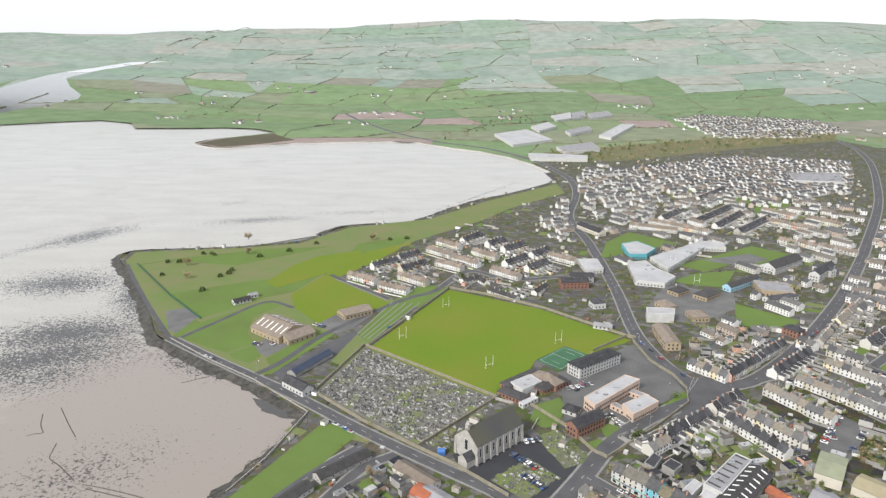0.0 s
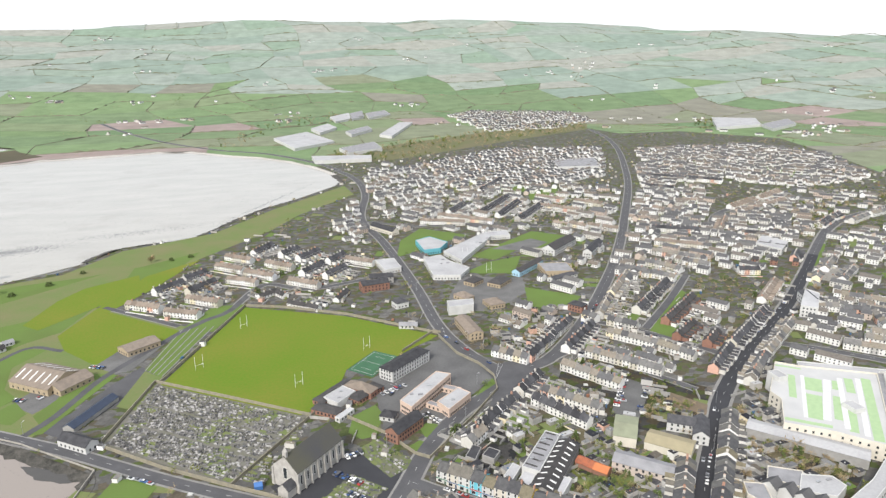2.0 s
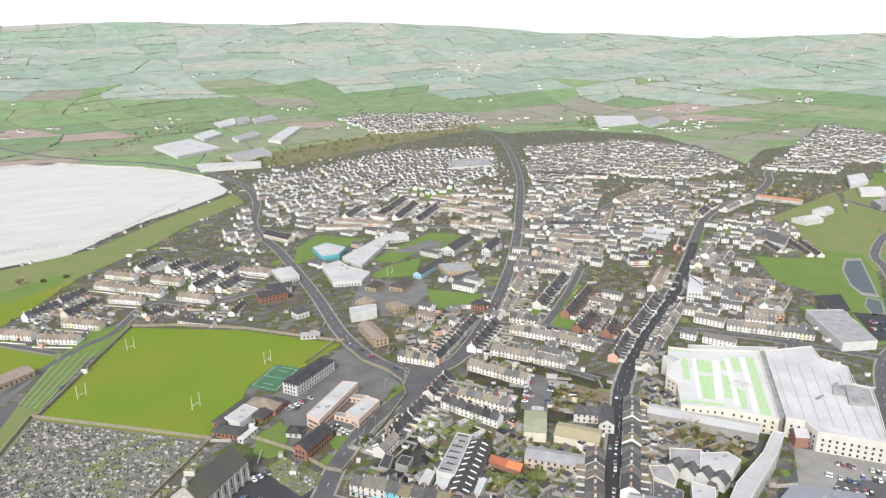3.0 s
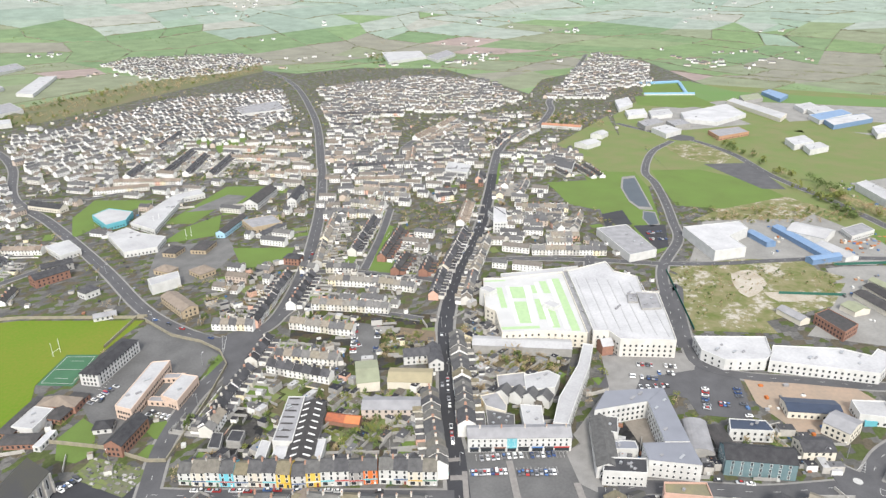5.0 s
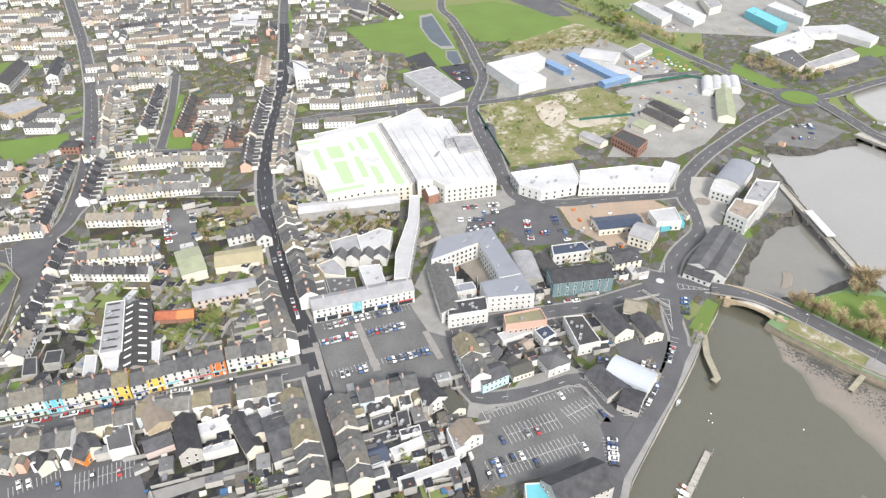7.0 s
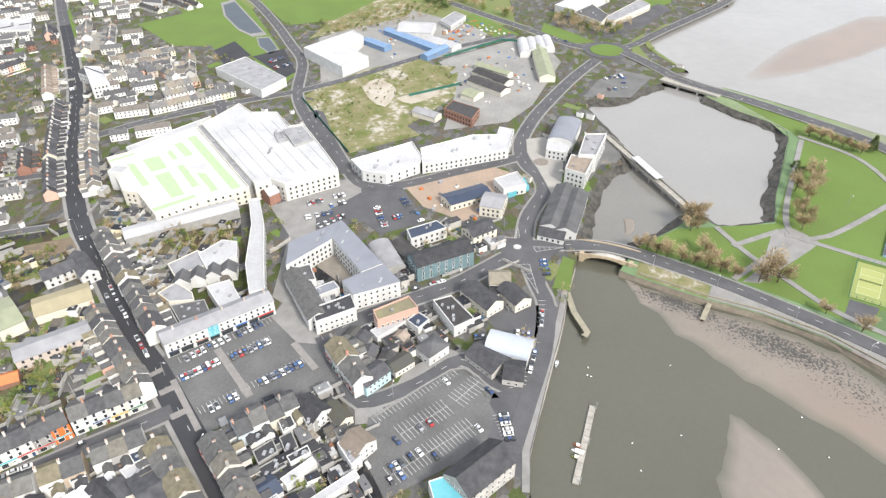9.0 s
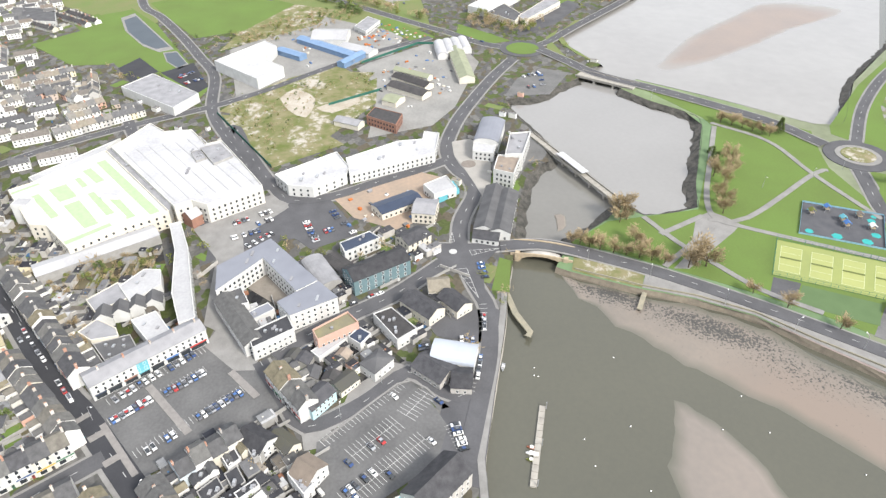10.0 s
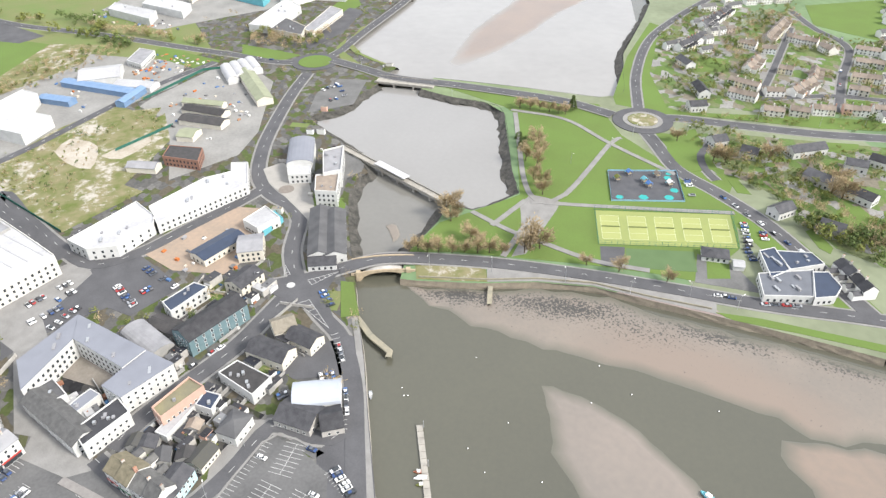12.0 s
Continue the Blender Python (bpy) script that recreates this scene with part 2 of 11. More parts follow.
def drift_mask(n, l, geo, drifts):
    """Soft-edged stretches between pairs of ends, summed: where weed or silt has gathered."""
    total = None
    for a, b, wide, strength in drifts:
        a, b = Vector(a), Vector(b)
        mp, gr, mul = n.new("ShaderNodeMapping"), n.new("ShaderNodeTexGradient"), n.new("ShaderNodeMath")
        mp.vector_type = "TEXTURE"
        mp.inputs["Location"].default_value = (*((a + b) / 2), -2.6)
        mp.inputs["Rotation"].default_value = (0, 0, math.atan2((b - a).y, (b - a).x))
        mp.inputs["Scale"].default_value = ((b - a).length / 2 + wide, wide, 100)
        l.new(geo.outputs["Position"], mp.inputs["Vector"])
        gr.gradient_type = "SPHERICAL"
        l.new(mp.outputs[0], gr.inputs[0])
        mul.operation = "MULTIPLY"
        l.new(gr.outputs["Fac"], mul.inputs[0])
        mul.inputs[1].default_value = strength
        if total is None:
            total = mul.outputs[0]
        else:
            top = n.new("ShaderNodeMath")
            top.operation = "MAXIMUM"
            l.new(total, top.inputs[0])
            l.new(mul.outputs[0], top.inputs[1])
            total = top.outputs[0]
    return total


def weedy(m, weed, drifts, silt, stretches, fine=0.6, gain=0.27):
    """Lays brown silt and fine dark weed over a mudflat where they have drifted."""
    n, l = m.node_tree.nodes, m.node_tree.links
    bsdf = n["Principled BSDF"]
    geo = [k for k in n if k.type == "NEW_GEOMETRY"][0]
    for colour, mask, scale, lo, hi, push in ((silt, drift_mask(n, l, geo, stretches), 0.01, 0.55, 0.95, 1.0), (weed, drift_mask(n, l, geo, drifts), fine, 0.635, 0.70, gain)):
        old = bsdf.inputs["Base Color"].links[0].from_socket
        tex, add, rg, mix = n.new("ShaderNodeTexNoise"), n.new("ShaderNodeMath"), n.new("ShaderNodeMapRange"), n.new("ShaderNodeMix")
        tex.inputs["Scale"].default_value, tex.inputs["Detail"].default_value, tex.inputs["Roughness"].default_value = scale, 9, 0.66
        l.new(geo.outputs["Position"], tex.inputs["Vector"])
        add.operation = "MULTIPLY_ADD"
        l.new(mask, add.inputs[0])
        add.inputs[1].default_value = push
        l.new(tex.outputs["Fac"], add.inputs[2])
        rg.inputs["From Min"].default_value, rg.inputs["From Max"].default_value = lo, hi
        l.new(add.outputs[0], rg.inputs["Value"])
        mix.data_type = "RGBA"
        l.new(rg.outputs[0], mix.inputs["Factor"])
        l.new(old, mix.inputs["A"])
        mix.inputs["B"].default_value = (*colour, 1)
        l.new(mix.outputs["Result"], bsdf.inputs["Base Color"])
    return m


# ---- building helpers ----
TAU = math.tau


def mesh(name, bm, *mats):
    me = bpy.data.meshes.new(name)
    bmesh.ops.recalc_face_normals(bm, faces=bm.faces)
    bm.to_mesh(me)
    bm.free()
    for m in mats:
        me.materials.append(m)
    return me


def part(name, bm, material, parent, label=""):
    ob = new(name, mesh(name, bm, material))
    ob.parent = parent
    return tagged(ob, label)


def again(name, me, parent, m):
    """A further part on mesh data that alike parts share."""
    ob = new(name, me)
    ob.parent = parent
    ob.matrix_basis = m
    return ob


def box(bm, x0, x1, y0, y1, z0, z1):
    v = [bm.verts.new(p) for p in ((x0, y0, z0), (x1, y0, z0), (x1, y1, z0), (x0, y1, z0), (x0, y0, z1), (x1, y0, z1), (x1, y1, z1), (x0, y1, z1))]
    return [bm.faces.new([v[i] for i in f]) for f in ((3, 2, 1, 0), (4, 5, 6, 7), (0, 1, 5, 4), (1, 2, 6, 5), (2, 3, 7, 6), (3, 0, 4, 7))]


def prism(bm, pts, z0, z1):
    """An upright block on any simple outline."""
    from mathutils import geometry
    lo, hi = [bm.verts.new((*p, z0)) for p in pts], [bm.verts.new((*p, z1)) for p in pts]
    for t in geometry.tessellate_polygon([[Vector((*p, 0)) for p in pts]]):
        bm.faces.new([hi[i] for i in t])
    for i in range(len(pts)):
        j = (i + 1) % len(pts)
        bm.faces.new((lo[i], lo[j], hi[j], hi[i]))


def gable_walls(bm, hx, hy, e, r):
    """A house body: ridge along x."""
    s = [(-hy, 0), (hy, 0), (hy, e), (0, r), (-hy, e)]
    a, b = [bm.verts.new((-hx, *p)) for p in s], [bm.verts.new((hx, *p)) for p in s]
    bm.faces.new(a[::-1])
    bm.faces.new(b)
    for i in range(5):
        j = (i + 1) % 5
        bm.faces.new((a[i], b[i], b[j], a[j]))


def gable_roof(bm, hx, hy, e, r, over=0.35, end=0.0, t=0.22):
    k = (r - e) / hy
    s = [(-hy - over, e - k * over), (0, r), (hy + over, e - k * over), (hy + over, e - k * over + t), (0, r + t), (-hy - over, e - k * over + t)]
    a, b = [bm.verts.new((-hx - end, *p)) for p in s], [bm.verts.new((hx + end, *p)) for p in s]
    for q in ((0, 1, 4, 5), (1, 2, 3, 4)):
        bm.faces.new([a[i] for i in q][::-1])
        bm.faces.new([b[i] for i in q])
    for i in range(6):
        j = (i + 1) % 6
        bm.faces.new((a[i], b[i], b[j], a[j]))


def hip_roof(bm, hx, hy, e, r, over=0.4, t=0.2):
    X, Y = hx + over, hy + over
    rx = max(hx - hy, 0.3)
    lo = [bm.verts.new((x, y, e - 0.05)) for x, y in ((-X, -Y), (X, -Y), (X, Y), (-X, Y))]
    mid = [bm.verts.new((x, y, e + t)) for x, y in ((-X, -Y), (X, -Y), (X, Y), (-X, Y))]
    p, q = bm.verts.new((-rx, 0, r)), bm.verts.new((rx, 0, r))
    bm.faces.new(lo[::-1])
    for i in range(4):
        bm.faces.new((lo[i], lo[(i + 1) % 4], mid[(i + 1) % 4], mid[i]))
    bm.faces.new((mid[0], mid[1], q, p))
    bm.faces.new((mid[2], mid[3], p, q))
    bm.faces.new((mid[1], mid[2], q))
    bm.faces.new((mid[3], mid[0], p))


def window_mesh(w=1.0, h=1.3):
    """A recessed pane in a proud frame, one body; stands out along -y."""
    bm = bmesh.new()
    t = 0.1
    outer = [bm.verts.new((x, y, z)) for y in (0.1, -0.1) for x, z in ((-w / 2 - t, -t), (w / 2 + t, -t), (w / 2 + t, h + t), (-w / 2 - t, h + t))]
    lip = [bm.verts.new((x, -0.1, z)) for x, z in ((-w / 2, 0), (w / 2, 0), (w / 2, h), (-w / 2, h))]
    pane = [bm.verts.new((v.co.x, -0.02, v.co.z)) for v in lip]
    for i in range(4):
        j = (i + 1) % 4
        bm.faces.new((outer[i], outer[j], outer[4 + j], outer[4 + i])).material_index = 1
        bm.faces.new((outer[4 + i], outer[4 + j], lip[j], lip[i])).material_index = 1
        bm.faces.new((lip[i], lip[j], pane[j], pane[i])).material_index = 1
    bm.faces.new(pane)
    return mesh("window", bm, glass, frame_white)


def door_mesh():
    bm = bmesh.new()
    box(bm, -0.5, 0.5, -0.06, 0.1, 0, 2.1)
    for f in box(bm, -0.35, 0.35, -0.08, 0.1, 1.4, 1.9):
        f.material_index = 1
    return mesh("door", bm, palette("door_paint", [(0.25, 0.05, 0.04), (0.04, 0.08, 0.16), (0.05, 0.12, 0.07), (0.7, 0.7, 0.68), (0.08, 0.07, 0.06)], 0.5), glass)


WINDOW, TALL, DOOR, SHOP = window_mesh(), window_mesh(1.0, 1.7), door_mesh(), window_mesh(2.2, 2.0)


def chimney_mesh(h=1.7):
    bm = bmesh.new()
    box(bm, -0.35, 0.35, -0.6, 0.6, -1.2, h)
    box(bm, -0.42, 0.42, -0.67, 0.67, h - 0.25, h - 0.1)
    for y in (-0.4, 0.0, 0.4):
        r = bmesh.ops.create_cone(bm, cap_ends=True, segments=6, radius1=0.13, radius2=0.1, depth=0.5, matrix=Matrix.Translation((0, y, h + 0.25)))
        for f in {f for v in r["verts"] for f in v.link_faces}:
            f.material_index = 1
    return mesh("chimney", bm, brick_stack, clay)


CHIMNEY = chimney_mesh()
X_AXIS, FLIP = Matrix.Identity(4), Matrix.Rotation(math.pi, 4, "Z")
STYLE = {  # width, depth, eaves, ridge, roof, label, category
    "terrace": (6.0, 8.0, 5.2, 7.9, tile_roof, "two-storey rendered terraced house with a weathered tiled roof", "house"),
    "slate": (6.0, 8.0, 5.4, 8.3, slate, "two-storey rendered terraced house with a dark slate roof", "house"),
    "brown": (6.0, 7.6, 5.0, 7.4, brown_roof, "two-storey rendered estate house with a brown tiled roof", "house"),
    "town": (6.5, 10.0, 8.4, 11.6, town_roof, "three-storey painted town house with a shopfront at street level", "town house"),
    "white_town": (6.5, 10.0, 8.4, 11.6, town_roof, "three-storey white town house with a shopfront at street level", "town house"),
    "cottage": (7.0, 7.0, 2.9, 5.2, dark_roof, "single-storey rendered cottage with a dark roof", "cottage"),
    "brick": (6.0, 8.0, 5.2, 7.9, dark_roof, "two-storey red brick terraced house with a dark tiled roof", "house"),
}
TEMPLATE = {}


def house_template(style, near):
    key = (style, near)
    if key in TEMPLATE:
        return TEMPLATE[key]
    w, d, e, r, roof, label, cat = STYLE[style]
    hx, hy = w / 2, d / 2
    bm = bmesh.new()
    gable_walls(bm, hx - 0.005, hy, e, r)
    if not near:  # far off the openings and the stack stay with the body
        k = len(bm.faces)
        for z in ([0.9] if style == "cottage" else [0.9, 3.4]):
            for x in (-w * 0.27, w * 0.27):
                for s in (-1, 1):
                    box(bm, x - 0.5, x + 0.5, min(s * hy, s * (hy + 0.06)), max(s * hy, s * (hy + 0.06)), z, z + 1.3)
        q = len(bm.faces)
        box(bm, hx - 0.7, hx - 0.01, -0.6, 0.6, r - 1.2, r + 1.6)
        bm.faces.ensure_lookup_table()
        for f in bm.faces[k:q]:
            f.material_index = 1
        for f in bm.faces[q:]:
            f.material_index = 2
        if style != "cottage":  # the rear return
            box(bm, -w * 0.2 - 1.7, -w * 0.2 + 1.7, hy - 0.1, hy + 4.6, 0, 3.6)
            q = len(bm.faces)
            gable = [bm.verts.new(p) for y in (hy - 0.1, hy + 4.8) for p in ((-w * 0.2 - 1.9, y, 3.5), (-w * 0.2, y, 4.9), (-w * 0.2 + 1.9, y, 3.5))]
            for f in ((0, 1, 4, 3), (1, 2, 5, 4), (3, 4, 5)):
                bm.faces.new([gable[k] for k in f])
            bm.faces.ensure_lookup_table()
            for f in bm.faces[q:q + 2]:
                f.material_index = 3
    kind_name = {"cottage": "cottage", "town": "town_house", "white_town": "town_house", "brown": "estate_house", "slate": "slate_roofed_house", "brick": "brick_house"}.get(style, "terraced_house")
    roof = town_roof if near and style == "terrace" else roof
    root = new(kind_name if near else "distant_" + kind_name, mesh("house_wall", bm, brick_wall if style == "brick" else white_wall if style == "white_town" else town_wall if style == "town" else render_wall, glass, brick_stack, roof))
    tagged(root, label, cat, "houses of the town")
    bm = bmesh.new()
    gable_roof(bm, hx, hy, e, r)
    part("roof", bm, roof, root)
    if near:
        again("chimney", CHIMNEY, root, pose(hx - 0.35, 0, r))
        win = TALL if style in ("town", "white_town") else WINDOW
        floors = {"cottage": [0.9], "town": [3.6, 6.2], "white_town": [3.6, 6.2]}.get(style, [0.9, 3.4])
        for z in floors:
            for x in (-w * 0.27, w * 0.27):
                if z < 1 and x > 0 and style not in ("town", "white_town"):
                    continue
                again("window", win, root, pose(x, -hy, z))
        again("door", DOOR, root, pose(w * 0.3, -hy, 0))
        if style in ("town", "white_town"):
            again("shop_window", SHOP, root, pose(-w * 0.18, -hy, 0.5))
            bm = bmesh.new()
            box(bm, -hx + 0.1, hx - 0.1, -hy - 0.18, -hy + 0.1, 2.75, 3.3)
            part("fascia", bm, palette("shop_fascia_paint", [(0.05, 0.10, 0.22), (0.45, 0.06, 0.05), (0.10, 0.45, 0.52), (0.7, 0.7, 0.66), (0.08, 0.08, 0.08), (0.55, 0.35, 0.05), (0.06, 0.18, 0.10)], 0.5), root)
        if style != "cottage":
            bm = bmesh.new()
            gable_walls(bm, 2.6, 1.7, 3.4 if style not in ("town", "white_town") else 5.6, 4.6 if style not in ("town", "white_town") else 7.0)
            k = len(bm.faces)
            gable_roof(bm, 2.6, 1.7, 3.4 if style not in ("town", "white_town") else 5.6, 4.6 if style not in ("town", "white_town") else 7.0, 0.2)
            bm.faces.ensure_lookup_table()
            for f in bm.faces[k:]:
                f.material_index = 1
            rear = part("rear_return", bm, render_wall, root)
            rear.data.materials.append(roof)
            rear.matrix_basis = pose(-w * 0.2, hy + 2.4, 0, 0, 0, 90)
    root.location = (0, -900, -60)
    TEMPLATE[key] = root
    USED[key] = 0
    return root


USED = {}
CELLS, SOFT = set(), set()


def mark(pts, cells=CELLS):
    """Note that the ground under an outline is taken."""
    pts = [tuple(p)[:2] for p in pts]
    xs, ys = [p[0] for p in pts], [p[1] for p in pts]
    for i in range(int(min(xs) // 2) - 1, int(max(xs) // 2) + 2):
        for j in range(int(min(ys) // 2) - 1, int(max(ys) // 2) + 2):
            if inside((i * 2 + 1, j * 2 + 1), pts):
                cells.add((i, j))


def mark_box(m, hx, hy):
    mark([(m @ Vector((x, y, 0))) for x, y in ((-hx, -hy), (hx, -hy), (hx, hy), (-hx, hy))])


def open_to_sky(x, y):
    return (int(x // 2), int(y // 2)) not in CELLS


def free(x, y):
    return open_to_sky(x, y) and (int(x // 2), int(y // 2)) not in SOFT


RND = random.Random(7)


def line_pose(a, b, t, z=0.0, flip=False):
    a, b = Vector(a), Vector(b)
    p, d = a.lerp(b, t), b - a
    return Matrix.Translation((p.x, p.y, z)) @ Matrix.Rotation(math.atan2(d.y, d.x) + (math.pi if flip else 0), 4, "Z")


def row(a, b, style="terrace", near=True, flip=False, paints=()):
    """A terrace whose ridge runs from a to b; fronts face the right hand of that way, or the left with flip."""
    w = STYLE[style][0]
    length = (Vector(b) - Vector(a)).length
    n = max(1, round(length / w))
    for i in range(n):
        tall = RND.uniform(0.84, 1.1) if style in ("town", "white_town") and i % 2 == 0 else RND.uniform(0.95, 1.05)
        m = line_pose(a, b, (i + 0.5) / n, 0, flip) @ Matrix.Diagonal((length / n / w, RND.uniform(0.9, 1.05), tall, 1))
        close = near and m.translation.length < 345
        tpl = house_template(style, close)
        if USED[(style, close)] == 0:
            tpl.matrix_basis = m
            ob = tpl
        else:
            ob = copy_thing(tpl, m @ Matrix.Diagonal((*(1 / s for s in tpl.scale), 1)))
        USED[(style, close)] += 1
        if paints:
            ob.material_slots[0].link = "OBJECT"
            ob.material_slots[0].material = paints[i % len(paints)]
        mark_box(m, w / 2, STYLE[style][1] / 2 + 0.5)
        YARDS.append((line_pose(a, b, (i + 0.5) / n, 0, flip), length / n, STYLE[style][1] / 2, style))


YARDS = []


def rows(style, near, flip, *pts):
    """Terraces along consecutive pairs of ends."""
    for a, b in zip(pts[::2], pts[1::2]):
        row(a, b, style, near, flip)


FAR_V, FAR_F, FAR_M = [], [], []


def far_house(x, y, turn, hx, hy, e, r, z=0.0):
    c, s = math.cos(turn), math.sin(turn)
    mark_box(pose(x, y, 0, 0, 0, math.degrees(turn)), hx + 1, hy + 1)
    base = len(FAR_V)
    sec = [(-hy, 0), (hy, 0), (hy, e), (0, r - 0.2), (-hy, e)]
    rf = [(-hy - 0.3, e - 0.2), (0, r), (hy + 0.3, e - 0.2)]
    for X in (-hx, hx):
        for Y, Z in sec:
            FAR_V.append((x + c * X - s * Y, y + s * X + c * Y, Z + z - (2 if z and not Z else 0)))
    for i in range(5):
        j = (i + 1) % 5
        FAR_F.append((base + i, base + 5 + i, base + 5 + j, base + j))
        FAR_M.append(0)
    FAR_F.extend(((base + 4, base + 3, base + 2, base + 1, base), (base + 5, base + 6, base + 7, base + 8, base + 9)))
    FAR_M.extend((0, 0))
    for zz in ((1.0,) if e < 4 else (1.0, 3.4)):
        n = int(2 * hx / 3)
        for k in range(n):
            X = -hx + 2 * hx * (k + 0.5) / n
            for Y in (-hy - 0.06, hy + 0.06):
                q = len(FAR_V)
                for dx, dz in ((-0.5, 0), (0.5, 0), (0.5, 1.25), (-0.5, 1.25)):
                    FAR_V.append((x + c * (X + dx) - s * Y, y + s * (X + dx) + c * Y, zz + dz + z))
                FAR_F.append((q, q + 1, q + 2, q + 3))
                FAR_M.append(2)
    q = len(FAR_V)
    for X in (-hx - 0.1, hx + 0.1):
        for dz in (0.25, 0.0):
            for Y, Z in rf:
                FAR_V.append((x + c * X - s * Y, y + s * X + c * Y, Z + dz + z))
    for f in ((0, 1, 7, 6), (1, 2, 8, 7), (0, 3, 4, 1), (1, 4, 5, 2), (6, 7, 10, 9), (7, 8, 11, 10)):
        FAR_F.append(tuple(q + i for i in f))
        FAR_M.append(1)


def far_rows(corners, turn, step=22.0, gap=0.25, style="semi"):
    """An estate too far to pick apart: rows of houses inside a quadrilateral."""
    poly = [Vector(p) for p in corners]
    cx, cy = sum(p.x for p in poly) / len(poly), sum(p.y for p in poly) / len(poly)
    R = max((p - Vector((cx, cy))).length for p in poly)
    c, s = math.cos(turn), math.sin(turn)
    v = -R
    while v < R:
        u = -R + RND.uniform(0, 10)
        while u < R:
            long = RND.choice((7, 8, 12, 12, 18)) if style == "semi" else RND.choice((28, 40, 52))
            x, y = cx + c * (u + long / 2) - s * v, cy + s * (u + long / 2) + c * v
            if RND.random() > gap and inside((x, y), corners):
                e = RND.choice((2.8, 5.0, 5.2, 5.2))
                far_house(x, y, turn + RND.uniform(-0.05, 0.05) + (math.pi / 2 if RND.random() < 0.12 and style == "semi" else 0), long / 2, RND.uniform(3.2, 3.9), e, e + RND.uniform(1.9, 2.6))
            u += long + RND.uniform(2, 5)
        v += step * 0.62 * RND.uniform(0.85, 1.15)


def inside(p, poly):
    x, y = p
    hit = False
    for i in range(len(poly)):
        (x0, y0), (x1, y1) = poly[i - 1][:2], poly[i][:2]
        if (y0 > y) != (y1 > y) and x < (x1 - x0) * (y - y0) / (y1 - y0) + x0:
            hit = not hit
    return hit


def smooth(pts, step=6.0):
    """A gentle curve through the points."""
    p = [Vector(q) for q in pts]
    p = [p[0] * 2 - p[1]] + p + [p[-1] * 2 - p[-2]]
    out = []
    for i in range(1, len(p) - 2):
        n = max(2, int((p[i + 1] - p[i]).length / step))
        for k in range(n):
            t = k / n
            out.append(0.5 * (2 * p[i] + (p[i + 1] - p[i - 1]) * t + (2 * p[i - 1] - 5 * p[i] + 4 * p[i + 1] - p[i + 2]) * t * t + (3 * p[i] - p[i - 1] - 3 * p[i + 1] + p[i + 2]) * t ** 3))
    return out + [p[-2]]


def sides(line, half):
    L = []
    for i, p in enumerate(line):
        d = (line[min(i + 1, len(line) - 1)] - line[max(i - 1, 0)]).normalized()
        L.append((p + Vector((-d.y, d.x)) * half, p - Vector((-d.y, d.x)) * half))
    return L


def ribbon(bm, line, half, z0, z1, height=None):
    rows_ = []
    for i, (a, b) in enumerate(sides(line, half)):
        dz = height(i / (len(line) - 1)) if height else 0
        rows_.append([bm.verts.new((q.x, q.y, z + dz)) for q, z in ((a, z0), (a, z1), (b, z1), (b, z0))])
    for r, s in zip(rows_, rows_[1:]):
        for k in range(3):
            bm.faces.new((r[k], s[k], s[k + 1], r[k + 1]))


LAYER = [0]


def road(name, pts, width, label, material=None, walk_side=1.4, dashes=True, centre=True, height=None, kind="structure"):
    """A carriageway on its footways, with a dashed centre line."""
    line = smooth(pts)
    LAYER[0] += 1
    for p, q in zip(line, line[1:]):
        mark_box(line_pose(p, q, 0.5), (q - p).length / 2 + 1, width / 2 + walk_side + 0.5)
    z = 0.16 + 0.006 * LAYER[0]
    if walk_side:
        bm = bmesh.new()
        ribbon(bm, line, width / 2 + walk_side, -0.2, 0.10 + 0.001 * LAYER[0], height)
        tagged(new("pavement", mesh("pavement", bm, paving)), "pale concrete footways along the " + label, "pavement", kind=kind)
    bm = bmesh.new()
    ribbon(bm, line, width / 2, -0.2, z, height)
    ob = tagged(new(name, mesh(name, bm, material or asphalt)), label, "road", kind=kind)
    if dashes:
        bm = bmesh.new()
        for i in range(0, len(line) - 1, 2 if centre else 1):
            a, b = line[i], line[i + 1]
            d = (b - a).normalized()
            k = Vector((-d.y, d.x)) * 0.12
            h = [z + 0.03 + (height(j / (len(line) - 1)) if height else 0) for j in (i, i + 1)]
            bm.faces.new([bm.verts.new(v) for v in ((*(a - k), h[0]), (*(a + d * 3.2 - k), h[1] if centre else h[0]), (*(a + d * 3.2 + k), h[1] if centre else h[0]), (*(a + k), h[0]))])
        tagged(part("road_marking", bm, white_paint, ob), "", "", "", "stuff")
    return ob


def flat(name, pts, z, material, label, category, kind="structure", curve=False):
    """A level patch of ground with an edge of its own."""
    if curve:
        pts = smooth(list(pts) + [pts[0]], 8.0)[:-1]
    mark(pts, SOFT)
    z = z + 0.04 if 0 < z < 0.13 else z
    bm = bmesh.new()
    prism(bm, [tuple(p) for p in pts], min(-0.3, z - 0.5), z)
    bmesh.ops.triangulate(bm, faces=[f for f in bm.faces if len(f.verts) > 4])
    return tagged(new(name, mesh(name, bm, material)), label, category, kind=kind)


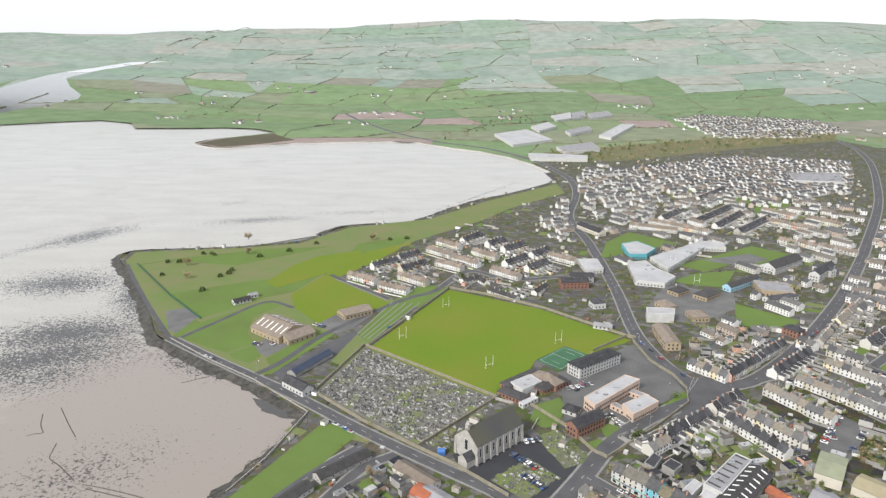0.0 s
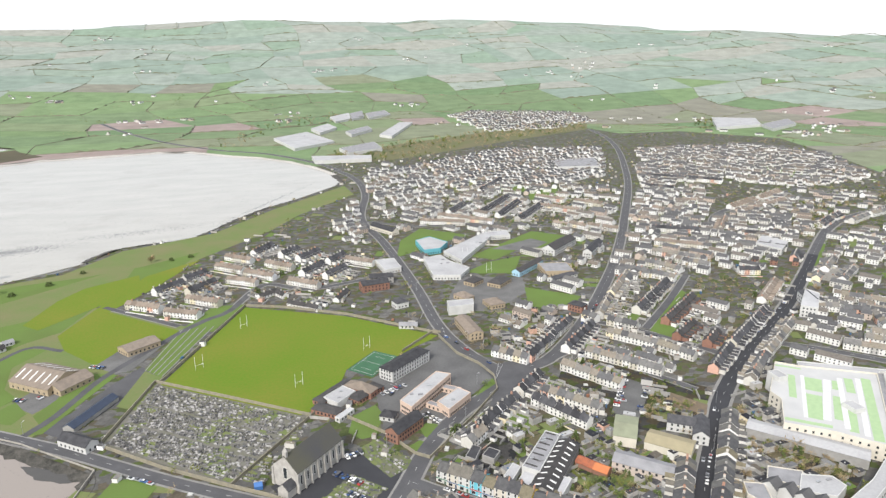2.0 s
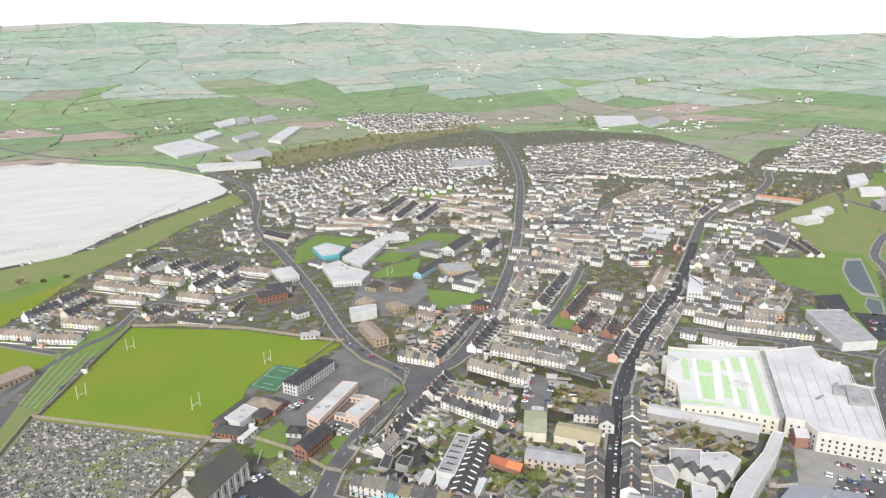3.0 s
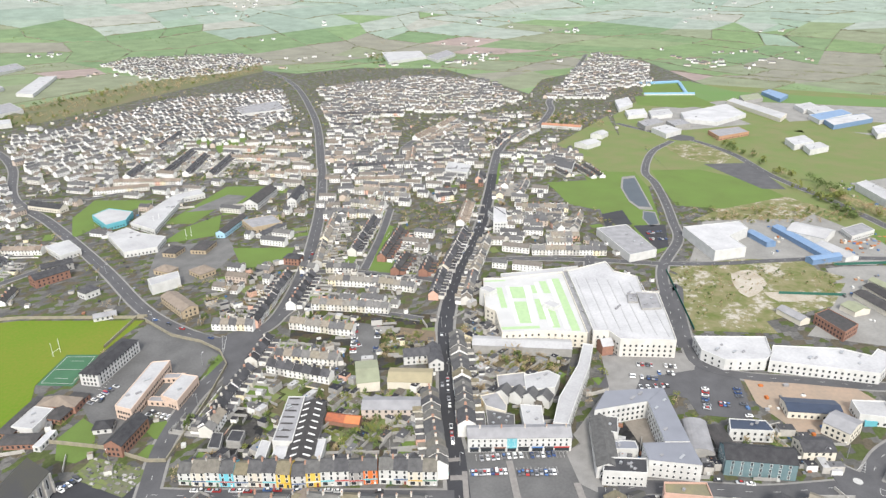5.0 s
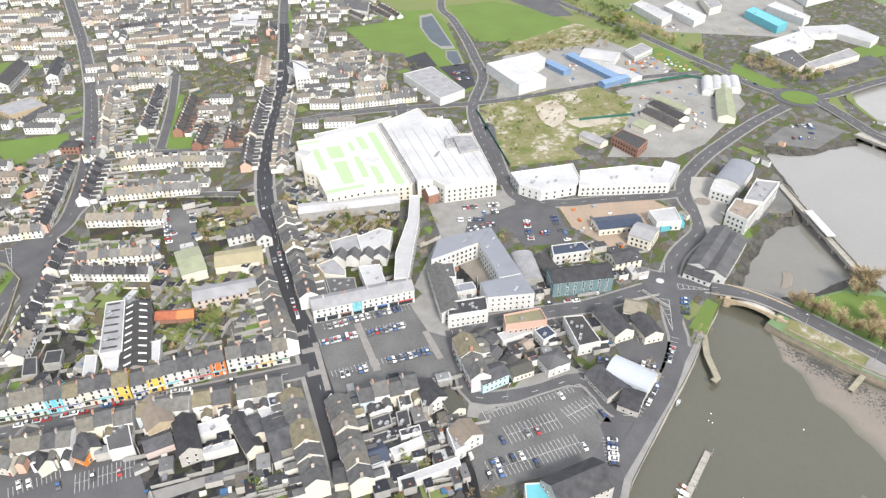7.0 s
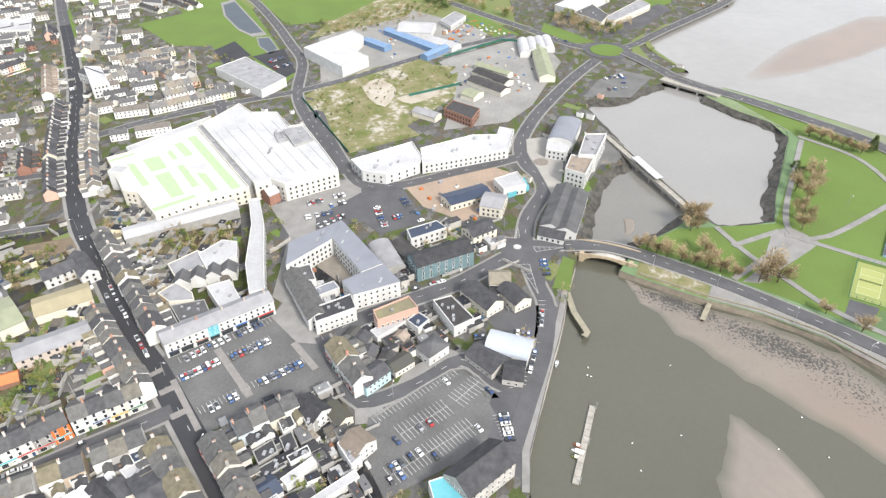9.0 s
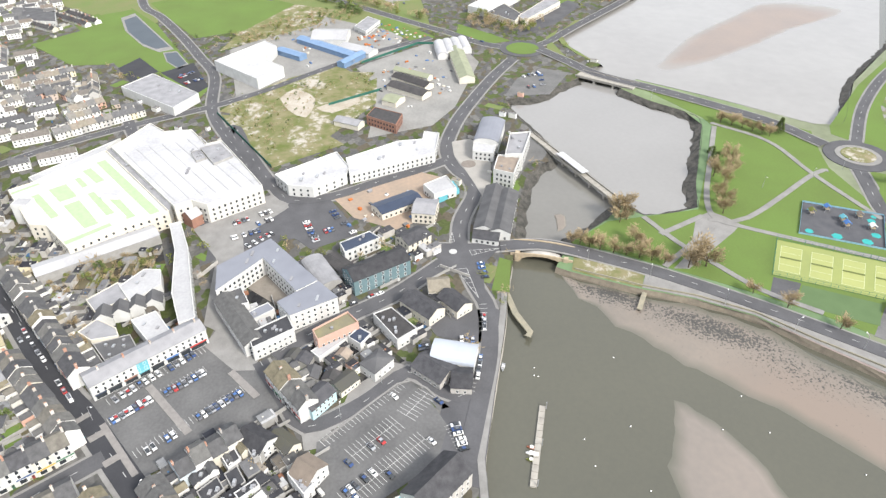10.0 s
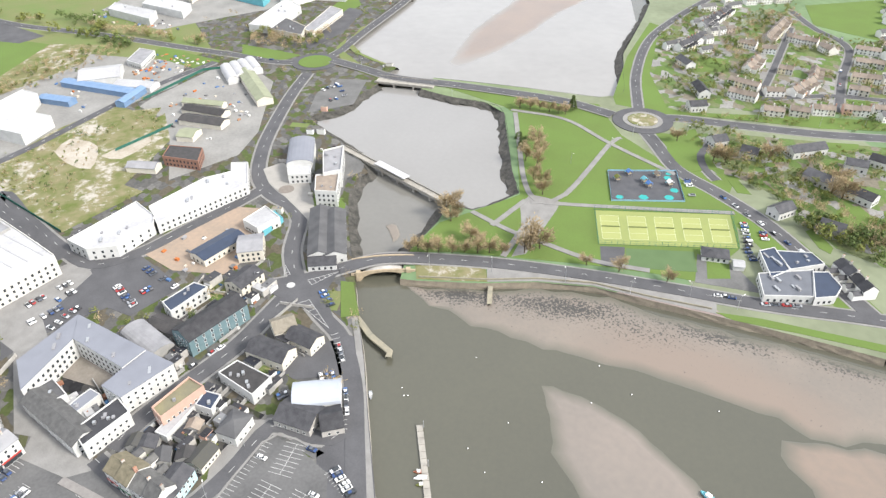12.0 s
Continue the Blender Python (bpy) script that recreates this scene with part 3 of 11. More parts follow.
def facade(root, a, b, h, me=None, step=3.2, floors=None, base=0.9, storey=3.0, margin=1.2, name="window"):
    """Windows along the wall from a to b, whose outside lies on the right hand; far off they are joined."""
    a, b = Vector(a), Vector(b)
    length = (b - a).length
    far = math.hypot(root.matrix_basis.translation.x, root.matrix_basis.translation.y - 40) > 310
    n = int((length - 2 * margin + step) / step)
    if not far:
        n = min(n, 7)
    bm = bmesh.new()
    for f in range(floors or max(1, int(h / storey))):
        for i in range(n):
            t = (margin + (length - 2 * margin) * (i + 0.5) / n) / length
            m = line_pose(a, b, t, base + f * storey)
            if far:
                k = len(bm.verts)
                box(bm, -0.6, 0.6, -0.06, 0.1, 0, 1.5)
                bm.verts.ensure_lookup_table()
                bmesh.ops.transform(bm, matrix=m, verts=bm.verts[k:])
            else:
                again(name, me or WINDOW, root, m)
    if far and len(bm.verts):
        tagged(part("glazing", bm, glass, root), "", "", "", "stuff")
    else:
        bm.free()


def wordy(label):
    return label if len(label.split()) >= 4 else label + " beside a yard"


def ccw(pts):
    area = sum(pts[i - 1][0] * pts[i][1] - pts[i][0] * pts[i - 1][1] for i in range(len(pts)))
    return list(pts) if area > 0 else list(pts)[::-1]


def flat_building(name, pts, h, wall, roof, label, category="building", parapet=0.7, windows=True, step=3.4, storey=3.2, me=None, edges=None, units=0, cap=False):
    """Walls with a parapet round a flat roof; roof plant boxes stand on it."""
    pts = ccw(pts)
    mark(pts)
    o = Vector((sum(p[0] for p in pts) / len(pts), sum(p[1] for p in pts) / len(pts)))
    pts = [Vector(p) - o for p in pts]
    root = tagged(new(name), wordy(label), category)
    root.location = (o.x, o.y, 0)
    n = len(pts)
    inner = []
    for i in range(n):
        d0, d1 = (pts[i] - pts[i - 1]).normalized(), (pts[(i + 1) % n] - pts[i]).normalized()
        m = Vector((-d0.y - d1.y, d0.x + d1.x))
        inner.append(pts[i] + m.normalized() * min(0.4 / max(0.3, m.length / 2), 1.0))
    bm = bmesh.new()
    lo, hi = [bm.verts.new((*p, 0)) for p in pts], [bm.verts.new((*p, h + parapet)) for p in pts]
    ih, il = [bm.verts.new((*p, h + parapet)) for p in inner], [bm.verts.new((*p, h - 0.2)) for p in inner]
    for i in range(n):
        j = (i + 1) % n
        bm.faces.new((lo[i], lo[j], hi[j], hi[i]))
        bm.faces.new((hi[i], hi[j], ih[j], ih[i]))
        bm.faces.new((ih[i], ih[j], il[j], il[i]))
    part("wall", bm, wall, root)
    bm = bmesh.new()
    prism(bm, [tuple(p) for p in inner], h - 0.5, h)
    bmesh.ops.triangulate(bm, faces=[f for f in bm.faces if len(f.verts) > 4])
    part("roof", bm, roof, root)
    if cap:  # the roof sheet lies over the wall head
        bm = bmesh.new()
        prism(bm, [tuple(p * 1.012) for p in pts], h + parapet, h + parapet + 0.18)
        part("roof_sheet", bm, roof, root)
    if windows:
        for i in range(n):
            if edges is None or i in edges:
                if (pts[(i + 1) % n] - pts[i]).length > 4:
                    facade(root, pts[i], pts[(i + 1) % n], h, me, step, storey=storey)
    for k in range(units):
        p = pts[RND.randrange(n)] * RND.uniform(0.1, 0.6)
        bm = bmesh.new()
        s = RND.uniform(0.4, 1.1) if max(q.length for q in pts) < 14 else RND.uniform(0.8, 2.2)
        box(bm, -s, s, -0.6, 0.6, 0, RND.uniform(0.4, 1.3))
        part("roof_unit", bm, felt_roof if RND.random() < 0.5 else steel, root).location = (p.x, p.y, h)
    return root


def hall(name, a, b, width, e, r, wall, roof, label, category="building", hip=False, windows=True, step=3.6, storey=3.0, me=None, over=0.4, lights=0, z=0.0, both=True):
    """A building with a pitched roof whose ridge runs from a to b."""
    a, b = Vector(a), Vector(b)
    length = (b - a).length
    root = tagged(new(name), wordy(label), category)
    root.matrix_basis = line_pose(a, b, 0.5, z)
    hx, hy = length / 2, width / 2
    mark_box(root.matrix_basis, hx + 1, hy + 1)
    bm = bmesh.new()
    if hip:
        box(bm, -hx, hx, -hy, hy, 0, e)
    else:
        gable_walls(bm, hx, hy, e, r)
    part("wall", bm, wall, root)
    bm = bmesh.new()
    if hip:
        hip_roof(bm, hx, hy, e, r, over)
    else:
        gable_roof(bm, hx, hy, e, r, over, 0.25)
    roof_ob = part("roof", bm, roof, root)
    if windows:
        facade(root, (-hx, -hy), (hx, -hy), e, me, step, storey=storey)
        if both:
            facade(root, (hx, hy), (-hx, hy), e, me, step, storey=storey)
        facade(root, (hx, -hy), (hx, hy), e, me, step, storey=storey)
        facade(root, (-hx, hy), (-hx, -hy), e, me, step, storey=storey)
    k = (r - e) / hy
    for i in range(lights):
        x = -hx + length * (i + 0.5) / lights
        for s in (-1, 1):
            bm = bmesh.new()
            box(bm, -0.5, 0.5, -hy * 0.28, hy * 0.28, 0, 0.12)
            sk = part("skylight", bm, frame_white, roof_ob)
            sk.matrix_basis = Matrix.Translation((x, s * hy * 0.5, e + (r - e) * 0.5 + 0.22)) @ Matrix.Rotation(-s * math.atan(k), 4, "X")
    return root


def tube(bm, pts, r0, r1=None, seg=6):
    r1 = r0 if r1 is None else r1
    rings = []
    for i, p in enumerate(pts):
        p = Vector(p)
        d = (Vector(pts[min(i + 1, len(pts) - 1)]) - Vector(pts[max(i - 1, 0)])).normalized()
        u = d.orthogonal().normalized()
        w = d.cross(u)
        r = r0 + (r1 - r0) * i / (len(pts) - 1)
        rings.append([bm.verts.new(p + (u * math.cos(TAU * k / seg) + w * math.sin(TAU * k / seg)) * r) for k in range(seg)])
    for a, b in zip(rings, rings[1:]):
        for k in range(seg):
            bm.faces.new((a[k], a[(k + 1) % seg], b[(k + 1) % seg], b[k]))
    bm.faces.new(rings[0][::-1])
    bm.faces.new(rings[-1])


# ---- trees ----
def tree_template(kind, seed):
    rnd = random.Random(seed)
    bm = bmesh.new()
    H = 1.0
    tube(bm, [(0, 0, 0), (0.01, 0.01, 0.25), (0, 0.02, 0.55)], 0.03, 0.016)
    limbs = []
    for i in range(9):
        a, z = rnd.uniform(0, TAU), rnd.uniform(0.2, 0.5)
        R = rnd.uniform(0.2, 0.38)
        tip = (math.cos(a) * R, math.sin(a) * R, z + rnd.uniform(0.18, 0.42))
        tube(bm, [(0, 0.01, z), (tip[0] * 0.55, tip[1] * 0.55, z + (tip[2] - z) * 0.65), tip], 0.013, 0.004, 4)
        limbs.append((z, tip))
    root = new({"bare": "bare_tree", "fir": "evergreen_tree", "shrub": "shrub"}[kind])
    if kind != "shrub":
        part("trunk", bm, bark, root)
    else:
        bm.free()
    bm = bmesh.new()
    count = {"bare": 640, "fir": 420, "shrub": 260}[kind]
    for i in range(count):
        if kind == "bare":
            z, tip = rnd.choice(limbs)
            t = rnd.uniform(0.35, 1.15)
            c = Vector((tip[0] * t, tip[1] * t, z + (tip[2] - z) * t)) + Vector((rnd.gauss(0, 0.075), rnd.gauss(0, 0.075), rnd.gauss(0.03, 0.075)))
            d = Vector((c.x, c.y, 0.25)).normalized()
            L, wd = rnd.uniform(0.05, 0.13), rnd.uniform(0.010, 0.021)
        elif kind == "fir":
            z = rnd.uniform(0.12, 1.0)
            a, R = rnd.uniform(0, TAU), (1.05 - z) * 0.33 * math.sqrt(rnd.uniform(0.1, 1))
            c, d, L, wd = Vector((math.cos(a) * R, math.sin(a) * R, z)), Vector((math.cos(a), math.sin(a), rnd.uniform(-0.4, 0.5))), rnd.uniform(0.05, 0.1), rnd.uniform(0.02, 0.045)
        else:
            a, q = rnd.uniform(0, TAU), rnd.uniform(0, 1)
            R = 0.5 * math.sqrt(rnd.uniform(0.2, 1)) * (1 - 0.5 * q)
            c, d, L, wd = Vector((math.cos(a) * R, math.sin(a) * R * 0.8, q * 0.8)), Vector((math.cos(a), math.sin(a), rnd.uniform(-0.2, 0.9))), rnd.uniform(0.06, 0.12), rnd.uniform(0.03, 0.06)
        u = d.cross(Vector((rnd.gauss(0, 1), rnd.gauss(0, 1), rnd.gauss(0, 1)))).normalized() * wd
        w = d.normalized() * L
        n = u.cross(w).normalized() * wd * 0.5
        v = [bm.verts.new(c + q) for q in (-u, u, w + u * 0.3 + n, w - u * 0.3 - n)]
        bm.faces.new(v)
        if kind != "bare":
            bm.faces.new([bm.verts.new(c + q) for q in (-n * 2, n * 2, w * 0.9 + n, w * 0.9 - n)])
    part("crown", bm, {"bare": twigs, "fir": needles, "shrub": needles}[kind], root)
    root.location = (0, -900, -60)
    return root


TREES = {k: [tree_template(k, s) for s in seeds] for k, seeds in (("bare", (1, 2, 3)), ("fir", (4, 5)), ("shrub", (6, 7)))}
TREE_USED = set()
TREE_LABEL = {"bare": ("leafless brown winter tree with fine bare twigs", "tree"), "fir": ("dark evergreen tree with dense foliage", "tree"), "shrub": ("dense dark green garden shrub", "shrub")}


def tree(x, y, h, kind="bare", wide=1.0):
    tpl = RND.choice(TREES[kind])
    m = pose(x, y, 0, 0, 0, RND.uniform(0, 360)) @ Matrix.Diagonal((h * wide, h * wide, h, 1))
    if tpl.name in TREE_USED:
        ob = copy_thing(tpl, m @ Matrix.Diagonal((*(1 / s for s in tpl.scale), 1)))
    else:
        TREE_USED.add(tpl.name)
        tpl.matrix_basis = m
        ob = tpl
    return tagged(ob, *TREE_LABEL[kind], "trees and shrubs")


def clump(V, F, M, rnd, x, y, z, h, wide, n, mat):
    """One crown of loose leaf or twig blades on a few lobes, with gaps between them."""
    slim = 0.22 if mat == 0 else 0.55
    lobes = [(rnd.uniform(-0.3, 0.3), rnd.uniform(-0.3, 0.3), rnd.uniform(0.3, 0.75), rnd.uniform(0.17, 0.3)) for _ in range(4)]
    for i in range(n):
        lx, ly, lz, lr = lobes[i % 4]
        a, b = rnd.uniform(0, TAU), rnd.uniform(-0.9, 1)
        q = math.sqrt(max(0.0, 1 - b * b))
        d = (math.cos(a) * q, math.sin(a) * q, b)
        r = lr * rnd.uniform(0.45, 1.1)
        p = (x + (lx + d[0] * r) * h * wide, y + (ly + d[1] * r) * h * wide, z + max(0.05, lz + d[2] * r) * h)
        e = (rnd.uniform(-1, 1), rnd.uniform(-1, 1), rnd.uniform(-0.3, 1)) if mat else (d[0] + rnd.uniform(-0.5, 0.5), d[1] + rnd.uniform(-0.5, 0.5), d[2] + 0.6)
        k = (e[1] * d[2] - e[2] * d[1], e[2] * d[0] - e[0] * d[2], e[0] * d[1] - e[1] * d[0])
        L = h * rnd.uniform(0.04, 0.085) / max(0.2, math.hypot(*e))
        w = h * rnd.uniform(0.055, 0.10) * slim / max(0.05, math.hypot(*k))
        s = len(V)
        for f, g in ((-1, -0.7), (1, -0.7), (0.6, 1), (-0.6, 1)):
            V.append((p[0] + k[0] * w * f + e[0] * L * g, p[1] + k[1] * w * f + e[1] * L * g, p[2] + k[2] * w * f + e[2] * L * g))
        F.append((s, s + 1, s + 2, s + 3))
        M.append(mat)


def green_mesh(name, V, F, M, label):
    me = bpy.data.meshes.new(name)
    me.from_pydata(V, [], F)
    for m in (twigs, needles, bright_leaf):
        me.materials.append(m)
    me.polygons.foreach_set("material_index", M)
    return tagged(new(name, me), label, "vegetation", kind="stuff")


MIXED = {"bare": (0, 0, 0, 0, 0, 0, 1, 2), "fir": (1, 1, 1, 0, 0, 2, 2), "shrub": (1, 2, 2, 0)}


def wood(name, corners, n, h, kind="bare", label="thicket of leafless brown scrub", wide=1.0):
    """A belt of growth that nobody could count: many crowns in one mesh."""
    rnd = random.Random(name + str(n))
    xs, ys = [p[0] for p in corners], [p[1] for p in corners]
    V, F, M = [], [], []
    made = 0
    while made < n * 1.5:
        x, y = rnd.uniform(min(xs), max(xs)), rnd.uniform(min(ys), max(ys))
        if not inside((x, y), corners):
            continue
        made += 1
        if not open_to_sky(x, y):
            continue
        clump(V, F, M, rnd, x, y, 0, h * rnd.uniform(0.55, 1.2), wide * rnd.uniform(0.8, 1.3), 120, rnd.choice(MIXED[kind]))
    return green_mesh(name, V, F, M, label)


def growth(name, ring, n, label, kind="shrub", size=(1.6, 5.5), wave=45.0, cut=0.0, reach=1500.0, blades=34, soft=False):
    """Bushes and small trees of the gardens, in drifts wherever the ground is open."""
    rnd = random.Random(name + str(n))
    xs, ys = [p[0] for p in ring], [p[1] for p in ring]
    x0, x1, y0, y1 = max(min(xs), -reach), min(max(xs), reach), max(min(ys), -reach), min(max(ys), reach)
    V, F, M = [], [], []
    for _ in range(n):
        x, y = rnd.uniform(x0, x1), rnd.uniform(y0, y1)
        if noise.noise((x / wave, y / wave, 7)) < cut or not (free(x, y) or (soft and open_to_sky(x, y))) or not inside((x, y), ring):
            continue
        h = rnd.uniform(*size) * (1.5 if rnd.random() < 0.1 else 1)
        clump(V, F, M, rnd, x, y, 0, h, rnd.uniform(0.8, 1.4), int(blades * 1.6), rnd.choice(MIXED[kind]))
    return green_mesh(name, V, F, M, label)


# ---- cars ----
def car_template(van=False, far=False):
    bm = bmesh.new()
    prof = [(-2.1, 0.35), (-2.1, 0.8), (-1.9, 0.95), (-1.2, 1.0), (-0.7, 1.05), (1.2, 1.05), (1.9, 0.95), (2.1, 0.8), (2.1, 0.35)]
    if van:
        prof = [(-2.4, 0.4), (-2.4, 0.9), (-1.9, 1.15), (-1.8, 1.2), (2.3, 1.25), (2.4, 0.4)]
    a, b = [bm.verts.new((x, -0.87, z)) for x, z in prof], [bm.verts.new((x, 0.87, z)) for x, z in prof]
    bm.faces.new(a)
    bm.faces.new(b[::-1])
    for i in range(len(prof)):
        j = (i + 1) % len(prof)
        bm.faces.new((a[j], a[i], b[i], b[j]))
    x0, x1, z = (-0.5, 0.9, 1.47) if not van else (-1.3, 2.28, 1.98)
    prism(bm, [(x0, -0.66), (x1, -0.66), (x1, 0.66), (x0, 0.66)], z - 0.06, z)
    if van:
        box(bm, -0.6, 2.36, -0.84, 0.84, 1.2, 1.97)
    root = new("van" if van else "car", mesh("car_body", bm, car_paint))
    bm = bmesh.new()
    cab = [(-1.15, 1.0), (-0.5, 1.42), (0.9, 1.45), (1.6, 1.03)] if not van else [(-1.9, 1.15), (-1.3, 1.95), (2.25, 1.95), (2.35, 1.2)]
    a, b = [bm.verts.new((x, -0.8 + 0.12 * (z > 1.3), z)) for x, z in cab], [bm.verts.new((x, 0.8 - 0.12 * (z > 1.3), z)) for x, z in cab]
    bm.faces.new(a)
    bm.faces.new(b[::-1])
    for i in range(3):
        bm.faces.new((a[i + 1], a[i], b[i], b[i + 1]))
    part("cabin", bm, glass, root)
    if far:
        root.location = (0, -900, -60)
        return root
    bm = bmesh.new()
    bmesh.ops.create_cone(bm, cap_ends=True, segments=10, radius1=0.32, radius2=0.32, depth=0.2, matrix=Matrix.Rotation(math.pi / 2, 4, "X"))
    wh = mesh("wheel", bm, tyre)
    for x in (-1.3, 1.3):
        for y in (-0.8, 0.8):
            again("wheel", wh, root, pose(x, y, 0.32))
    root.location = (0, -900, -60)
    return root


CARS = [car_template(), car_template(True), car_template(False, True)]
CAR_N = [0, 0, 0]


def car(x, y, turn, z=0.2, van=False):
    m = Matrix.Translation((x, y, z)) @ Matrix.Rotation(turn, 4, "Z")
    i = 1 if van else 2 if math.hypot(x, y) > 285 else 0
    ob = CARS[i]
    if CAR_N[i]:
        ob = copy_thing(ob, m)
    else:
        ob.matrix_basis = m
    CAR_N[i] += 1
    return tagged(ob, "parked delivery van on the asphalt" if van else "small parked passenger car on the asphalt", "van" if van else "car", "parked vehicles")


def car_line(a, b, n, across=True, fill=0.9, z=0.25):
    """Cars side by side between a and b, or nose to tail with across off."""
    a, b = Vector(a), Vector(b)
    d = b - a
    turn = math.atan2(d.y, d.x) + (math.pi / 2 if across else 0)
    for i in range(n):
        if RND.random() < fill:
            p = a.lerp(b, (i + 0.5) / n)
            car(p.x + RND.uniform(-0.3, 0.3), p.y + RND.uniform(-0.3, 0.3), turn + RND.choice((0, math.pi)) + RND.uniform(-0.05, 0.05), z, RND.random() < 0.06)


def bays(name, a, b, n, depth, z, parent, double=False):
    """Painted parking bay lines along a to b."""
    a, b = Vector(a), Vector(b)
    d = (b - a).normalized()
    k = Vector((-d.y, d.x))
    bm = bmesh.new()

    def stroke(p, q):
        e = (q - p).normalized()
        o = Vector((-e.y, e.x)) * 0.09
        bm.faces.new([bm.verts.new((*v, z)) for v in (p - o, q - o, q + o, p + o)])
    for i in range(n + 1):
        p = a.lerp(b, i / n)
        stroke(p - (k * depth if double else k * 0), p + k * depth)
    if double:
        stroke(a, b)
    ob = part(name, bm, white_paint, parent)
    return tagged(ob, "", "", "", "stuff")



def barrel(name, a, b, width, e, r, wall, roof, label, category="building"):
    """A shed with an arched sheet roof from a to b."""
    root = tagged(new(name), wordy(label), category)
    root.matrix_basis = line_pose(a, b, 0.5)
    hx, hy = (Vector(b) - Vector(a)).length / 2, width / 2
    bm = bmesh.new()
    arc = [(hy * math.cos(math.pi * k / 10), e + (r - e) * math.sin(math.pi * k / 10)) for k in range(11)]
    sec = [(-hy, 0), (hy, 0)] + arc
    p, q = [bm.verts.new((-hx, *s)) for s in sec], [bm.verts.new((hx, *s)) for s in sec]
    bm.faces.new(p[::-1])
    bm.faces.new(q)
    for i in range(2):
        bm.faces.new((p[i], q[i], q[i + 1], p[i + 1]))
    bm.faces.new((p[-1], q[-1], q[0], p[0]))
    part("wall", bm, wall, root)
    bm = bmesh.new()
    rings = []
    for x in (-hx - 0.2, hx + 0.2):
        for d in (0.05, 0.3):
            rings.append([bm.verts.new((x, y * (1 + d / hy), z + d)) for y, z in arc])
    for i in range(10):
        bm.faces.new((rings[0][i], rings[2][i], rings[2][i + 1], rings[0][i + 1]))
        bm.faces.new((rings[1][i], rings[3][i], rings[3][i + 1], rings[1][i + 1]))
        bm.faces.new((rings[0][i], rings[0][i + 1], rings[1][i + 1], rings[1][i]))
        bm.faces.new((rings[2][i], rings[2][i + 1], rings[3][i + 1], rings[3][i]))
    part("roof", bm, roof, root)
    return root
# ---- the ground: one sheet to the horizon, with the bay and the harbour cut out ----
BAY_SHORE = [(-1205.6, 1856.4), (-1093.3, 1931.6), (-989.9, 1981.7), (-876.9, 1918.1), (-815.0, 1805.4), (-698.2, 1812.6), (-584.3, 1832.1), (-503.2, 1812.5), (-430.5, 1746.4), (-481.1, 1678.1), (-547.2, 1603.9), (-564.1, 1538.1), (-486.1, 1473.8), (-422.2, 1510.6), (-344.3, 1558.7), (-242.7, 1573.3), (-126.8, 1598.2), (-59.8, 1583.0), (18.3, 1499.3), (78.5, 1453.8), (132.7, 1381.9), (169.3, 1303.0), (194.4, 1215.1), (194.2, 1136.9), (129.8, 1052.5), (63.8, 993.9), (12.3, 927.7), (-18.5, 881.8), (-47.2, 851.2), (-118.4, 835.0), (-147.4, 794.4)]
POINT_SHORE = [(-168.3, 762.0), (-228.2, 739.8), (-288.9, 729.4), (-344.9, 719.4), (-346.2, 690.6), (-325.8, 658.9), (-291.0, 609.1), (-258.0, 552.2), (-229.7, 498.6), (-211.5, 480.8), (-169.8, 447.7), (-134.0, 422.4), (-83.8, 375.0), (-98.4, 328.1), (-114.7, 295.0)]
QUAY_LINE = [(166.3, 61.4), (184.8, 63.1), (222.5, 58.8), (255.0, 54.7), (270.0, 53.4), (285.4, 52.4), (309.1, 49.6)]
MILL_BANK = [(329.8, 48.0), (366.3, 44.5), (400.8, 38.7), (421.6, 27.3), (424.8, 22.2), (463.2, 28.1), (473.5, 32.5), (493.3, 42.0), (523.2, 50.7), (529.6, 26.4), (554.7, 4.3), (568.3, -11.4)]
UPPER_WEST = [(602.0, -35.0), (630.4, -13.9), (660.3, -2.1), (681.5, -2.2), (725.6, -31.0), (793.8, -75.1), (805.6, -96.1)]
UPPER_EAST = [(704.0, -339.0), (655.3, -303.4), (573.0, -239.0), (508.3, -206.6), (490.5, -193.8), (491.6, -175.6), (534.5, -115.0), (569.6, -60.4)]
PARK_BANK = [(549.3, -44.1), (526.3, -64.1), (507.9, -86.5), (485.9, -93.8), (401.7, -69.5), (372.2, -63.2), (364.8, -46.5), (362.0, -29.4), (372.0, -18.1), (355.9, -6.7), (333.9, 14.5), (329.5, 18.1)]
SEA_WALL = [(309.1, 26.3), (305.4, 19.0), (298.7, 1.0), (292.7, -16.1), (286.3, -41.0), (274.7, -67.3), (257.1, -89.5), (235.5, -116.8), (213.4, -143.7), (191.1, -169.6)]


def unit(v):
    return Vector(v).normalized()


